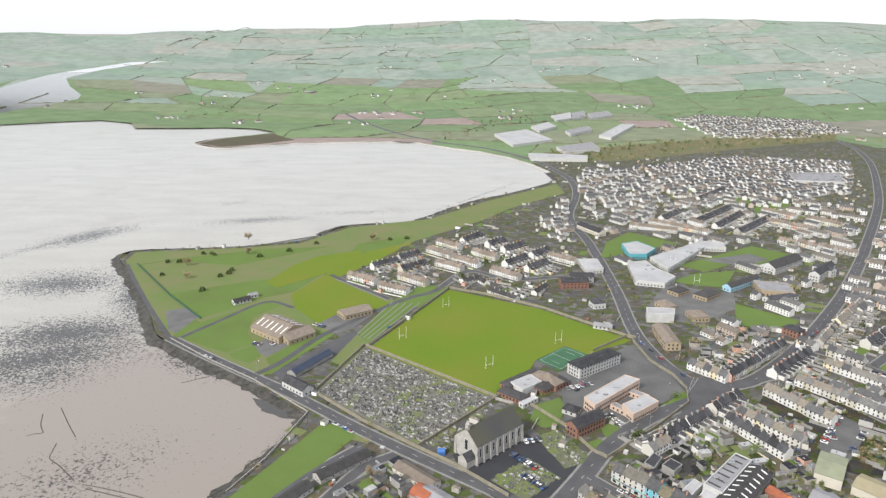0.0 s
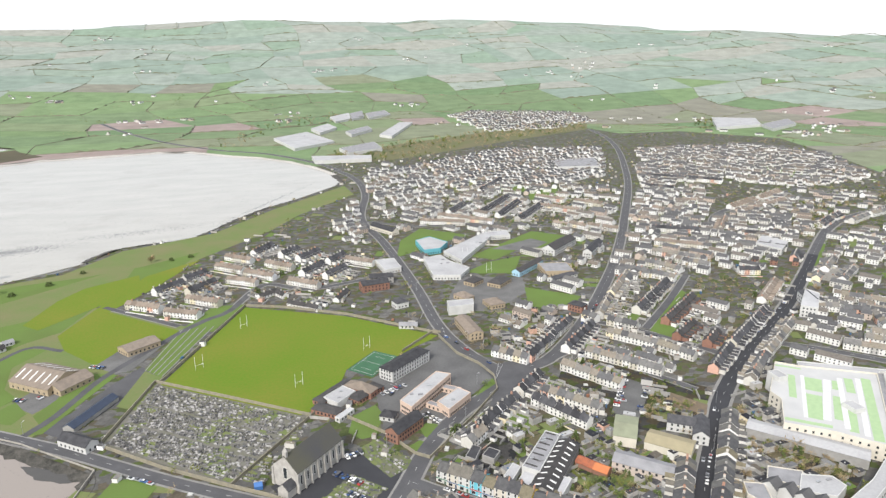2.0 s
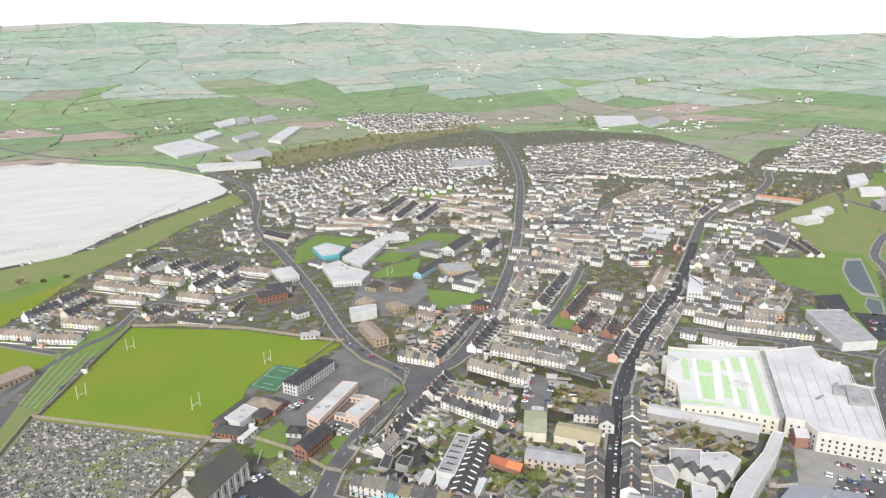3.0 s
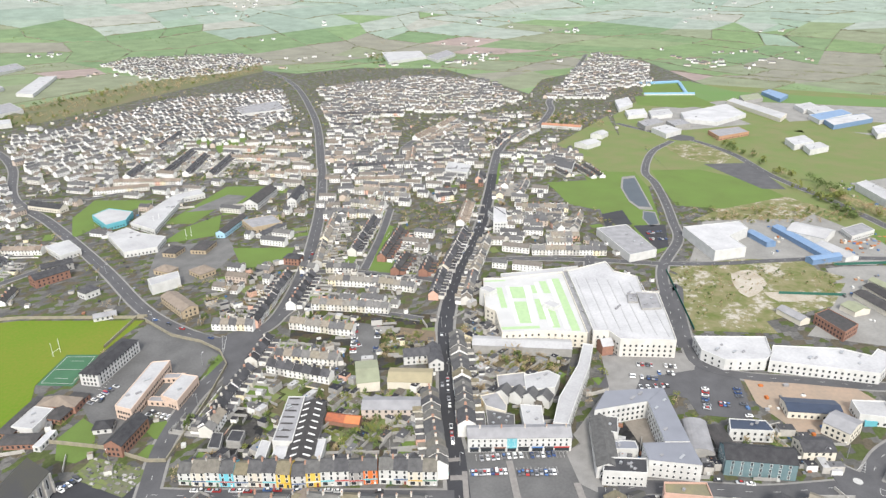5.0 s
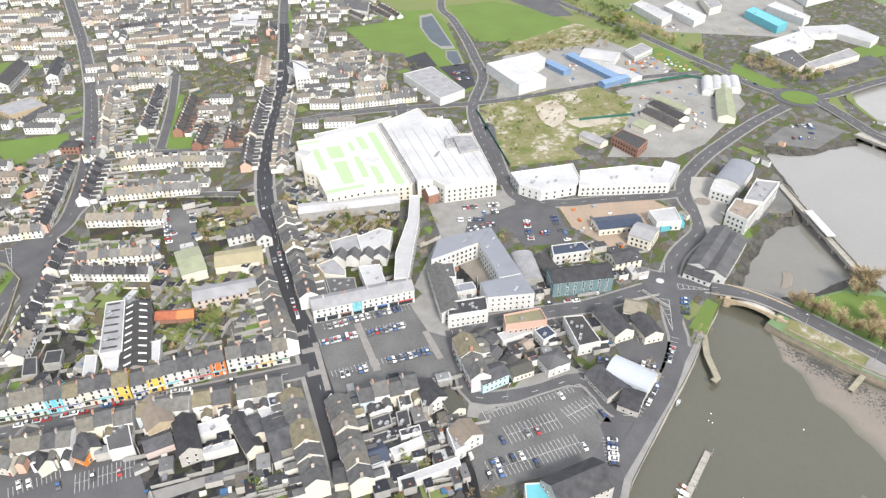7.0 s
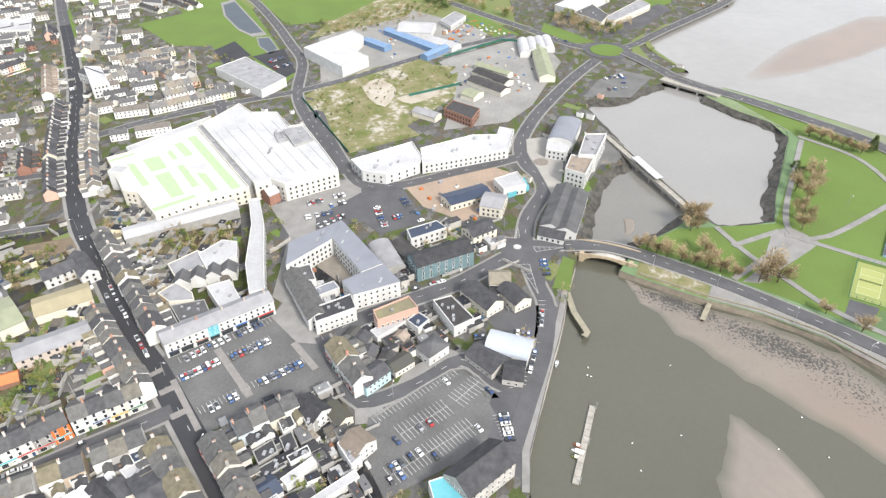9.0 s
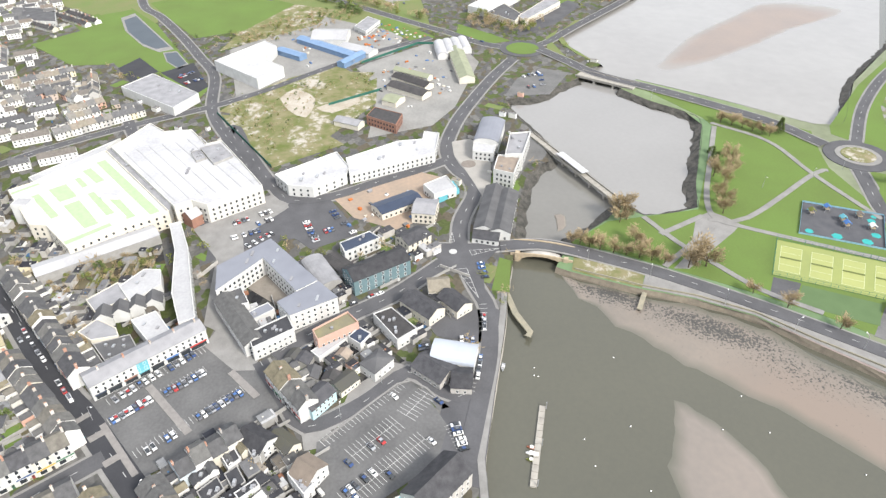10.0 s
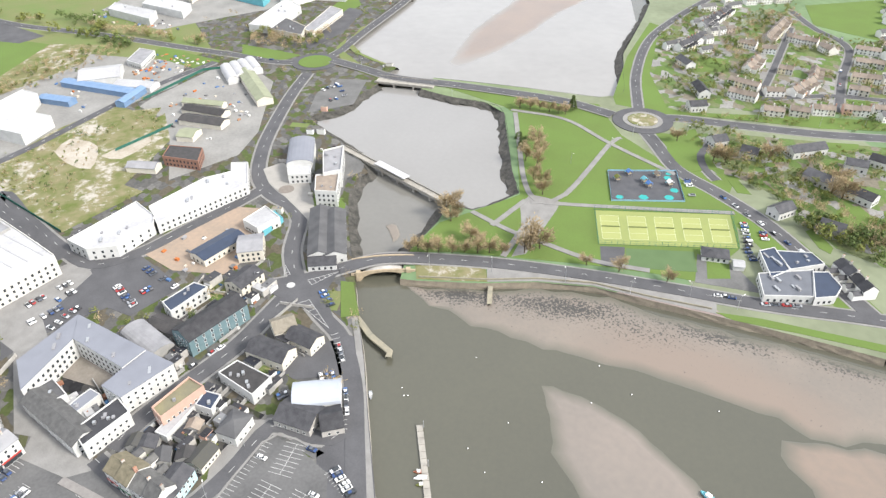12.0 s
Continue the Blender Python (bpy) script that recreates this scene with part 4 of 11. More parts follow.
bay_out = Vector(BAY_SHORE[0]) + Vector((-2600, -200))
south_out = Vector(SEA_WALL[-1]) + unit(Vector(SEA_WALL[-1]) - Vector(SEA_WALL[-2])) * 1500
strand = Vector(POINT_SHORE[-1]) + unit(Vector(POINT_SHORE[-1]) - Vector(POINT_SHORE[-2])) * 150
u0, u1 = Vector(UPPER_WEST[-1]), Vector(UPPER_EAST[0])
far_up = (u1 - u0).orthogonal().normalized() * 700
if far_up.x < 0:
    far_up = -far_up
WATER = BAY_SHORE + POINT_SHORE + [tuple(strand)] + QUAY_LINE + MILL_BANK + UPPER_WEST + [tuple(u0 + far_up), tuple(u1 + far_up)] + UPPER_EAST + PARK_BANK + SEA_WALL + [tuple(south_out), (south_out.x, -4300.0), (-3300.0, -4300.0), tuple(bay_out)]
CHANNEL = [(-1336.5, 2065.2), (-1297.5, 2205.4), (-1263.6, 2385.7), (-1295.5, 2471.1), (-1415.6, 2630.5), (-1510.8, 2785.9), (-1493.7, 3075.2), (-1360.8, 3442.9), (-1485.3, 3343.3), (-1581.9, 3101.2), (-1611.0, 2835.2), (-1631.6, 2535.9)]


def hill(x, y):
    """Flat coastal plain, then foothills up to the skyline."""
    r = math.hypot(x, y)
    if r < 2300:
        return 0.0
    yaw = math.degrees(math.atan2(-x, y))
    t = min(1.0, (r - 2300) / 2450)
    top = 262 + 85 * math.exp(-((yaw + 6) / 20) ** 2) + 75 * math.exp(-((yaw + 27) / 13) ** 2) - 14 * math.exp(-((yaw - 30) / 14) ** 2)
    bumps = 26 * noise.noise((x / 900, y / 900, 0)) + 14 * noise.noise((x / 330, y / 330, 3))
    return (top * (0.55 * t + 0.45 * t * t) + bumps * min(1, t * 2.2) * (0.4 + t)) * (1 if y > -1500 else 0.9)


def field_lattice():
    """Irregular field corners, denser towards the town."""
    rnd = random.Random(11)
    n, span = 54, 4870.0
    pts = []
    for j in range(n + 1):
        for i in range(n + 1):
            u, v = i / n * 2 - 1, j / n * 2 - 1
            x, y = span * u, span * v
            k = 46 if 0 < i < n and 0 < j < n else 0
            if k:
                wx, wy = noise.noise((x / 800, y / 800, 1)), noise.noise((x / 800, y / 800, 9))
                x, y = x + rnd.uniform(-k, k) + 230 * wx, y + rnd.uniform(-k, k) + 230 * wy
            pts.append((min(4870, max(-4870, x)), min(4870, max(-4870, y))))
    quads = [(j * (n + 1) + i, j * (n + 1) + i + 1, (j + 1) * (n + 1) + i + 1, (j + 1) * (n + 1) + i) for j in range(n) for i in range(n)]
    return pts, quads, n


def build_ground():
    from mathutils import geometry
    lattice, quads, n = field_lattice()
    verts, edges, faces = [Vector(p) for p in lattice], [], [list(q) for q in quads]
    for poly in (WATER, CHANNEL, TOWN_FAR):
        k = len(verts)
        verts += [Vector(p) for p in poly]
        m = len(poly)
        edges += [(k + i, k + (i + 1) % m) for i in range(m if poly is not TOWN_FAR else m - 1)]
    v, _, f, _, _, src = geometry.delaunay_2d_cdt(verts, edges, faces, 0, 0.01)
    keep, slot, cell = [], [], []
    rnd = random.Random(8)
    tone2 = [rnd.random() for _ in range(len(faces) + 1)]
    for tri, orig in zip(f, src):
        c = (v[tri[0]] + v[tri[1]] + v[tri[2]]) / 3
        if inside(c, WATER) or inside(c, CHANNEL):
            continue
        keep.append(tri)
        # slot 2, the far ground, gets field colours paled for haze
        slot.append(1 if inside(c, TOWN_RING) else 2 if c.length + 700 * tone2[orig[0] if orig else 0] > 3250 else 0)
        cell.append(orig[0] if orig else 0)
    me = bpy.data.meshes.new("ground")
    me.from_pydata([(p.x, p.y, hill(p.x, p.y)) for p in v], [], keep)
    rnd = random.Random(5)
    tone = [rnd.random() for _ in range(len(faces) + 1)]
    for i in range(1, len(faces)):
        if rnd.random() < 0.4:
            tone[i] = tone[i - 1]
    att = me.attributes.new("field_tone", "FLOAT", "FACE")
    for i, c in enumerate(cell):
        att.data[i].value = tone[c]
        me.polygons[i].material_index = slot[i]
    me.materials.append(field_material())
    me.materials.append(town_ground)
    me.materials.append(field_material("hazed_upland_pasture", HAZED_UPLAND))
    return tagged(new("ground", me), "green coastal plain of small hedged fields rising to hills", "ground", kind="structure"), verts, quads


LOWLAND = [(0.164, 0.236, 0.113), (0.196, 0.247, 0.138), (0.152, 0.226, 0.119), (0.207, 0.236, 0.156), (0.174, 0.252, 0.126), (0.229, 0.226, 0.182), (0.169, 0.231, 0.126), (0.186, 0.263, 0.132), (0.304, 0.247, 0.226), (0.159, 0.226, 0.119), (0.212, 0.236, 0.156)]
# distance haze put into the colour: paler, greyer pasture on the far hills
HAZED_UPLAND = [(0.233, 0.308, 0.236), (0.259, 0.320, 0.262), (0.295, 0.333, 0.291), (0.234, 0.295, 0.247), (0.277, 0.320, 0.279), (0.316, 0.326, 0.286), (0.271, 0.326, 0.277)]


def field_material(name="field_grass", colours=LOWLAND):
    m = palette(name, colours, 0.95, 0.3)
    nt = m.node_tree
    ramp = [k for k in nt.nodes if k.type == "VALTORGB"][0]
    at = nt.nodes.new("ShaderNodeAttribute")
    at.attribute_name = "field_tone"
    nt.links.new(at.outputs["Fac"], ramp.inputs[0])
    for k in nt.nodes:
        if k.type == "TEX_NOISE":
            k.inputs["Scale"].default_value = 0.02 if k.inputs["Scale"].default_value < 1 else 0.15
    return m


def patch_ground(name, colours, size):
    """Yards, gardens and paving in small uneven plots."""
    m = palette(name, colours, 0.95, 0.35)
    nt = m.node_tree
    n, l = nt.nodes, nt.links
    geo = [k for k in n if k.type == "NEW_GEOMETRY"][0]
    mp = n.new("ShaderNodeMapping")
    mp.inputs["Rotation"].default_value = (0, 0, -0.75)
    mp.inputs["Scale"].default_value = (1, 1.4, 1)
    warp = n.new("ShaderNodeTexNoise")
    warp.inputs["Scale"].default_value = 0.03
    mixv = n.new("ShaderNodeMix")
    mixv.data_type, mixv.blend_type = "RGBA", "LINEAR_LIGHT"
    mixv.inputs["Factor"].default_value = 8.0
    l.new(geo.outputs["Position"], warp.inputs["Vector"])
    l.new(geo.outputs["Position"], mp.inputs["Vector"])
    vor = n.new("ShaderNodeTexVoronoi")
    vor.distance = "CHEBYCHEV"
    vor.voronoi_dimensions = "2D"
    vor.inputs["Scale"].default_value = 1 / size
    l.new(mp.outputs[0], vor.inputs["Vector"])
    sep = n.new("ShaderNodeSeparateColor")
    l.new(vor.outputs["Color"], sep.inputs[0])
    ramp = [k for k in n if k.type == "VALTORGB"][0]
    l.new(sep.outputs[0], ramp.inputs[0])
    n.remove(mixv)
    n.remove(warp)
    return m


town_ground = patch_ground("town_yards_and_gardens", [(0.115, 0.112, 0.106), (0.085, 0.11, 0.038), (0.10, 0.10, 0.098), (0.115, 0.10, 0.075), (0.14, 0.137, 0.13), (0.08, 0.10, 0.038), (0.10, 0.105, 0.055), (0.11, 0.108, 0.102), (0.10, 0.09, 0.066), (0.165, 0.16, 0.152)], 6.0)
garden_ground = patch_ground("garden_plots_and_drives", [(0.25, 0.245, 0.235), (0.12, 0.18, 0.055), (0.15, 0.18, 0.075), (0.20, 0.18, 0.14), (0.115, 0.175, 0.05), (0.29, 0.285, 0.27), (0.16, 0.185, 0.09), (0.125, 0.18, 0.065)], 9.0)
TOWN_FAR = [BAY_SHORE[21]] + [(353.6, 1436.3), (526.7, 1525.0), (735.4, 1625.5), (966.4, 1677.0), (989.4, 1551.6), (1166.8, 1540.0), (1312.0, 1346.4), (1223.9, 1115.5), (1133.8, 920.1), (1324.0, 1031.0), (1855.9, 1073.7), (1377.6, 594.6), (1490.9, 411.4), (1607.4, 267.9), (1000.0, -41.6), (850.3, -159.3)] + [tuple(u0 + far_up)]
TOWN_RING = POINT_SHORE[::-1] + BAY_SHORE[:20:-1] + TOWN_FAR[1:] + UPPER_WEST[::-1] + MILL_BANK[::-1] + QUAY_LINE[::-1] + [tuple(strand)]
ground, LAT, QUADS = build_ground()


def hedges():
    """Hedgerow banks along the field edges, in one mesh."""
    rnd = random.Random(3)
    V, F = [], []
    seen = set()
    for q in QUADS:
        for i in range(4):
            e = tuple(sorted((q[i], q[(i + 1) % 4])))
            if e in seen or rnd.random() < (0.22 if LAT[e[0]].length < 2600 else 0.5):
                seen.add(e)
                continue
            seen.add(e)
            a, b = LAT[e[0]], LAT[e[1]]
            r = a.length
            if r > 4700 or inside(a, WATER) or inside(b, WATER) or inside(a, TOWN_RING) or inside(b, TOWN_RING) or (b - a).dot(b - a) > 90000:
                continue
            mid = (a + b) / 2
            if mid.y < -1200 or mid.x < -1500 or mid.length < 1150 or inside(mid, WATER) or inside(mid, TOWN_RING):
                continue
            n = max(3, int((b - a).length / 14))
            d = (b - a).normalized()
            k = Vector((-d.y, d.x))
            prev = None
            for s in range(n + 1):
                p = a.lerp(b, s / n) + k * rnd.uniform(-1.2, 1.2)
                big = rnd.random() < 0.22
                w, h = rnd.uniform(0.7, 1.4) * (1.9 if big else 1), rnd.uniform(0.9, 1.7) * (3.2 if big else 1)
                z = hill(p.x, p.y)
                c = len(V)
                for off, zz in ((-w, -1.0), (-w * 0.6, h * 0.7), (0.2, h), (w * 0.7, h * 0.6), (w, -1.0)):
                    V.append((p.x + k.x * off + rnd.uniform(-0.5, 0.5), p.y + k.y * off + rnd.uniform(-0.5, 0.5), z + zz))
                if prev is not None:
                    for t in range(4):
                        F.append((prev + t, c + t, c + t + 1, prev + t + 1))
                prev = c
    me = bpy.data.meshes.new("hedgerow")
    me.from_pydata(V, [], F)
    me.materials.append(surface("winter_hedge", (0.19, 0.19, 0.135), (0.135, 0.145, 0.095), 0.03, 0.95, 0.3))
    tagged(new("hedgerow", me), "dark winter hedgerows with scattered bushes between the fields", "hedge", kind="stuff")


hedges()


def sheet(name, x0, x1, y0, y1, z, material, label, category):
    bm = bmesh.new()
    bm.faces.new([bm.verts.new(p) for p in ((x0, y0, z), (x1, y0, z), (x1, y1, z), (x0, y1, z))])
    return tagged(new(name, mesh(name, bm, material)), label, category, kind="structure")


def bank(name, pts, out, depth, material, label, steps=3, seedv=1):
    """A sloping shore from the land's edge down to the water; out is to the left hand where positive."""
    line = smooth(pts, 5.0)
    rnd = random.Random(seedv)
    bm = bmesh.new()
    prev = None
    for i, p in enumerate(line):
        d = (line[min(i + 1, len(line) - 1)] - line[max(i - 1, 0)]).normalized()
        k = Vector((-d.y, d.x)) * out
        cur = []
        for s in range(steps + 1):
            t = s / steps
            q = p + k * t * (rnd.uniform(0.75, 1.25) if 0 < s else 1)
            cur.append(bm.verts.new((q.x, q.y, 0.15 - (depth + 0.15) * t + (rnd.uniform(-0.25, 0.25) if 0 < s < steps else 0))))
        if prev:
            for s in range(steps):
                bm.faces.new((prev[s], cur[s], cur[s + 1], prev[s + 1]))
        prev = cur
    return tagged(new(name, mesh(name, bm, material)), label, "shore", kind="structure")


sheet("water", -5000, 5000, -5000, 5000, -3.2, water, "murky grey-green harbour water at low tide", "water")
flat_mud = [(-212.3, 482.9), (-229.7, 498.6), (-291.0, 609.1), (-342.6, 686.8), (-346.7, 723.6), (-229.5, 744.3), (-148.3, 799.4), (-47.5, 857.0), (64.2, 1001.6), (193.8, 1146.8), (172.5, 1329.0), (18.7, 1533.3), (-134.5, 1697.9), (-523.3, 1887.3), (-750.5, 2043.5), (-1053.7, 2187.8), (-1346.2, 2080.7)]
weedy(mud, (0.05, 0.048, 0.043), [((-421.1, 613.3), (-314.2, 623.7), 55, 1.0), ((-350.0, 491.3), (-255.3, 509.6), 60, 1.1), ((-463.4, 733.4), (-392.0, 833.9), 40, 0.95), ((-318.4, 850.2), (-170.6, 884.2), 30, 0.8), ((-157.9, 813.7), (-18.3, 873.7), 16, 1.1), ((-304.1, 418.0), (-254.9, 444.2), 50, 0.75), ((-366.6, 424.4), (-236.4, 487.7), 70, 1.0), ((-335.7, 667.9), (-228.9, 482.6), 34, 0.9), ((-504.4, 663.8), (-400.8, 846.4), 20, 0.75), ((-425.6, 630.4), (-327.4, 653.5), 45, 0.6), ((-218.4, 894.2), (-3.6, 933.9), 22, 0.55), ((-223.2, 299.2), (-174.4, 335.3), 45, 0.55), ((-222.5, 475.5), (-151.4, 427.9), 24, 0.75), ((-320.9, 951.4), (-288.6, 981.8), 16, 0.6), ((-85.8, 376.3), (-112.1, 300.5), 9, 0.7), ((179.0, 1214.5), (-61.6, 847.9), 9, 0.55)],
      (0.255, 0.222, 0.195), [((-177.8, 358.8), (-107.0, 376.0), 230, 0.95)])
bm = bmesh.new()
prism(bm, flat_mud + [(flat_mud[-1][0] - 1500, flat_mud[-1][1]), (-1500.0, -300.0), (-205.7, 262.0), (-112.2, 287.1), (-83.6, 374.3), (-133.8, 421.5)], -6.0, -2.6)
bmesh.ops.triangulate(bm, faces=[f for f in bm.faces if len(f.verts) > 4])
tagged(new("mudflat", mesh("mudflat", bm, mud)), "pale wet mudflats of the bay at low tide", "mudflat", kind="structure")
bank("rock_bank", BAY_SHORE[9:23], -5, 2.7, stone_wall, "low stone edge along the far bay shore", seedv=9)
bank("rock_bank", BAY_SHORE[22:], -12, 2.7, rock, "dark weedy stones along the bay shore")
bank("rock_bank", POINT_SHORE, -9, 2.7, rock, "dark weedy stones below the sea wall", seedv=2)
bank("quay_wall", QUAY_LINE, -0.4, 3.4, quay_stone, "vertical stone quay wall of the harbour")
bank("rock_bank", MILL_BANK, -6, 3.3, rock, "dark weedy stones along the river bank", seedv=3)
bank("rock_bank", UPPER_WEST, -5, 3.3, rock, "dark weedy stones along the upper shore", seedv=4)
bank("rock_bank", UPPER_EAST, -6, 3.3, rock, "dark weedy stones along the causeway", seedv=5)
bank("rock_bank", PARK_BANK, -7, 3.3, rock, "dark weedy stones along the park shore", seedv=6)
bank("sea_wall", SEA_WALL, -1.2, 3.3, surface("brown_shore_stone", (0.22, 0.19, 0.145), (0.14, 0.122, 0.098), 0.3, 0.9, 1.5, bump=0.05), "weathered stone sea wall below the causeway road", seedv=7)

pale_yard = surface("pale_concrete_yard", (0.27, 0.265, 0.25), (0.19, 0.187, 0.178), 0.05, 0.92, 0.5)
# ---- lawns, pitches and open ground ----
def lawn(pts, z=0.08, mat=None, label="mown green lawn", name="lawn", cat="grass"):
    return flat(name, pts, z, mat or grass, label, cat, curve=name == "rubble_patch")


lawn([(-336.7, 683.0), (-339.0, 713.2), (-226.3, 733.2), (-166.4, 752.8), (-116.9, 824.1), (-18.3, 869.7), (62.7, 975.1), (187.7, 1108.0), (189.9, 1037.9), (91.9, 930.2), (48.6, 859.9), (-29.5, 770.5), (-121.7, 646.0), (-42.7, 574.3), (-66.0, 530.7), (-98.9, 488.1), (-126.3, 425.8), (-166.3, 449.6), (-211.4, 484.0), (-247.2, 533.3), (-291.8, 612.2)], 0.05, rough_grass, "rough pale grass of the low headland")
lawn([(-317.0, 672.1), (-276.8, 696.3), (-199.8, 729.6), (-144.0, 737.6), (-94.6, 754.7), (-33.8, 792.5), (-53.9, 735.5), (-117.5, 654.9), (-139.2, 594.0), (-161.8, 578.9), (-204.5, 530.4), (-252.7, 587.1)], 0.07, grass, "pitch-and-putt course grass with scattered trees")
lawn([(-140.2, 586.6), (-118.3, 642.6), (-84.4, 721.8), (-32.6, 763.3), (-76.7, 677.9), (-107.7, 629.3), (-47.3, 567.3), (-68.6, 533.1), (-104.9, 521.5), (-129.8, 554.8)], 0.09, pitch_grass, "pale worn football field on the headland")
lawn([(-204.6, 488.3), (-199.2, 522.1), (-159.0, 567.7), (-142.3, 561.2), (-160.3, 535.0), (-156.8, 500.0), (-145.5, 483.1), (-162.4, 463.8)], 0.10, grass, "bright mown lawn beside the sports hall")
lawn([(-159.7, 461.9), (-145.0, 477.9), (-135.0, 459.4), (-140.9, 447.3), (-154.8, 455.3)], 0.11, grass, "small mown lawn beside the car park")
lawn([(-128.4, 430.8), (-123.8, 441.3), (-130.4, 454.8), (-102.2, 506.5), (-86.4, 499.1), (-120.2, 430.1)], 0.10, grass, "bright mown strip of lawn by the access road")
lawn([(-211.0, 482.9), (-198.4, 519.7), (-210.7, 527.9), (-214.0, 498.9)], 0.08, grass, "mown verge by the headland car park")
flat("car_park", [(-239.7, 544.8), (-224.6, 552.9), (-207.3, 531.6), (-213.1, 498.9), (-221.5, 504.3)], 0.09, pale_asphalt, "gravel car park on the headland", "car park")
flat("car_park", [(-146.9, 476.9), (-139.2, 489.5), (-117.0, 489.9), (-121.2, 469.3), (-131.2, 457.6), (-137.1, 464.2)], 0.09, pale_asphalt, "asphalt car park of the sports hall", "car park")
flat("car_park", [(-104.3, 518.0), (-89.3, 542.7), (-60.7, 549.6), (-51.4, 556.4), (-78.6, 501.4), (-87.6, 501.2)], 0.118, pale_asphalt, "asphalt forecourt of the clubhouse", "car park")
lawn([(-56.5, 473.4), (6.2, 603.2), (87.0, 555.2), (149.7, 491.5), (109.6, 465.5), (95.1, 480.1), (69.2, 455.4), (50.8, 410.9), (30.1, 402.9)], 0.10, pitch_grass, "worn olive-green rugby pitch with pale patches", "playing_field")
lawn([(-47.3, 567.3), (-21.0, 615.0), (6.8, 610.9), (-21.6, 557.0)], 0.09, grass, "mown green between the pitch and the estate")
lawn([(-68.6, 501.6), (-46.5, 570.1), (-20.0, 569.2), (-56.4, 484.7)], 0.12, grass, "mown cemetery extension with rows of graves")
for k in range(5):
    bm = bmesh.new()
    ribbon(bm, [Vector((-68.3, 499.4)).lerp(Vector((-56.1, 486.7)), k / 4), Vector((-45.4, 568.7)).lerp(Vector((-20.9, 567.8)), k / 4)], 0.4, 0.0, 0.2)
    tagged(new("cemetery_path", mesh("cemetery_path", bm, paving)), "narrow pale path between the grave rows", "path", kind="structure")
lawn([(-81.8, 451.0), (-68.3, 499.4), (-56.4, 484.7), (-69.4, 442.2)], 0.11, rough_grass, "rough grass by the cemetery gate")
flat("car_park", [(-125.9, 436.9), (-108.7, 450.5), (-87.3, 485.1), (-71.1, 507.1), (-64.7, 499.5), (-80.3, 454.7), (-110.6, 422.7)], 0.06, asphalt, "worn asphalt lane beside the long store", "lane")
lawn([(-313.7, 668.4), (-290.4, 684.2), (-214.5, 670.8), (-164.1, 711.4), (-96.2, 768.7), (-108.7, 673.3), (-148.3, 636.8), (-193.9, 619.2), (-252.7, 587.1)], 0.085, rough_grass, "paler rough of the golf course")
lawn([(-155.8, 672.2), (-137.5, 701.8), (-91.5, 728.0), (-86.9, 689.2), (-106.5, 658.7), (-135.4, 628.7), (-157.4, 604.2), (-172.1, 619.7)], 0.125, pitch_grass, "yellowish worn playing surface on the headland")
flat("cemetery", [(-84.8, 405.7), (-60.0, 477.4), (35.8, 398.5), (-14.6, 343.0)], 0.06, surface("cemetery_gravel", (0.17, 0.163, 0.15), (0.125, 0.125, 0.085), 0.1, 0.95, 0.7), "gravel and moss ground of the old cemetery", "cemetery")
lawn([(-109.6, 294.1), (-96.5, 320.2), (-73.5, 366.6), (-62.9, 365.4), (-51.0, 353.2), (-68.6, 320.6), (-87.0, 294.4)], 0.09, grass, "bright green triangle of grass by the shore")
lawn([(55.1, 373.6), (61.7, 391.6), (77.8, 400.6), (80.1, 387.6), (70.3, 364.7), (61.5, 364.0)], 0.09, grass, "school garden lawn with shrubs")
lawn([(97.1, 365.8), (103.4, 369.1), (108.8, 365.3), (111.8, 354.2), (101.6, 346.9), (97.5, 355.2)], 0.11, grass, "curved front lawn of the brick convent")
lawn([(83.7, 346.7), (93.5, 352.1), (97.6, 348.0), (99.8, 342.3), (90.3, 337.6)], 0.11, grass, "curved front lawn of the brick convent")
lawn([(152.6, 400.3), (166.5, 412.7), (162.4, 397.5), (142.3, 379.6), (128.7, 369.4), (119.9, 362.9)], 0.12, grass, "grass verge with shrubs inside the school wall")
lawn([(125.3, 494.3), (144.6, 503.3), (143.9, 486.2), (115.2, 471.5), (106.9, 473.3)], 0.09, grass, "grass verge beside the pitch wall")
flat("school_yard", [(83.6, 436.0), (148.7, 484.2), (174.6, 437.4), (167.3, 412.7), (138.3, 389.9), (121.6, 356.7), (110.2, 372.4), (76.7, 371.9)], 0.07, worn_asphalt, "worn asphalt yard of the schools", "school yard")
court = flat("sports_court", [(70.0, 455.4), (95.1, 480.1), (109.6, 465.5), (84.8, 438.6)], 0.13, surface("green_court", (0.06, 0.14, 0.08), (0.05, 0.115, 0.068), 0.1, 0.9), "small green all-weather court with white lines", "sports court")
C4 = [Vector(p) for p in ((70.0, 455.4), (95.1, 480.1), (109.6, 465.5), (84.8, 438.6))]
bm = bmesh.new()
for a, b in (((0.07, 0.07), (0.93, 0.07)), ((0.93, 0.07), (0.93, 0.93)), ((0.93, 0.93), (0.07, 0.93)), ((0.07, 0.93), (0.07, 0.07)), ((0.5, 0.07), (0.5, 0.93)), ((0.22, 0.3), (0.22, 0.7)), ((0.78, 0.3), (0.78, 0.7))):
    ribbon(bm, [C4[0].lerp(C4[1], u).lerp(C4[3].lerp(C4[2], u), v) for u, v in (a, b)], 0.12, 0.05, 0.17)
tagged(part("court_lines", bm, white_paint, court), "", "", "", "stuff")
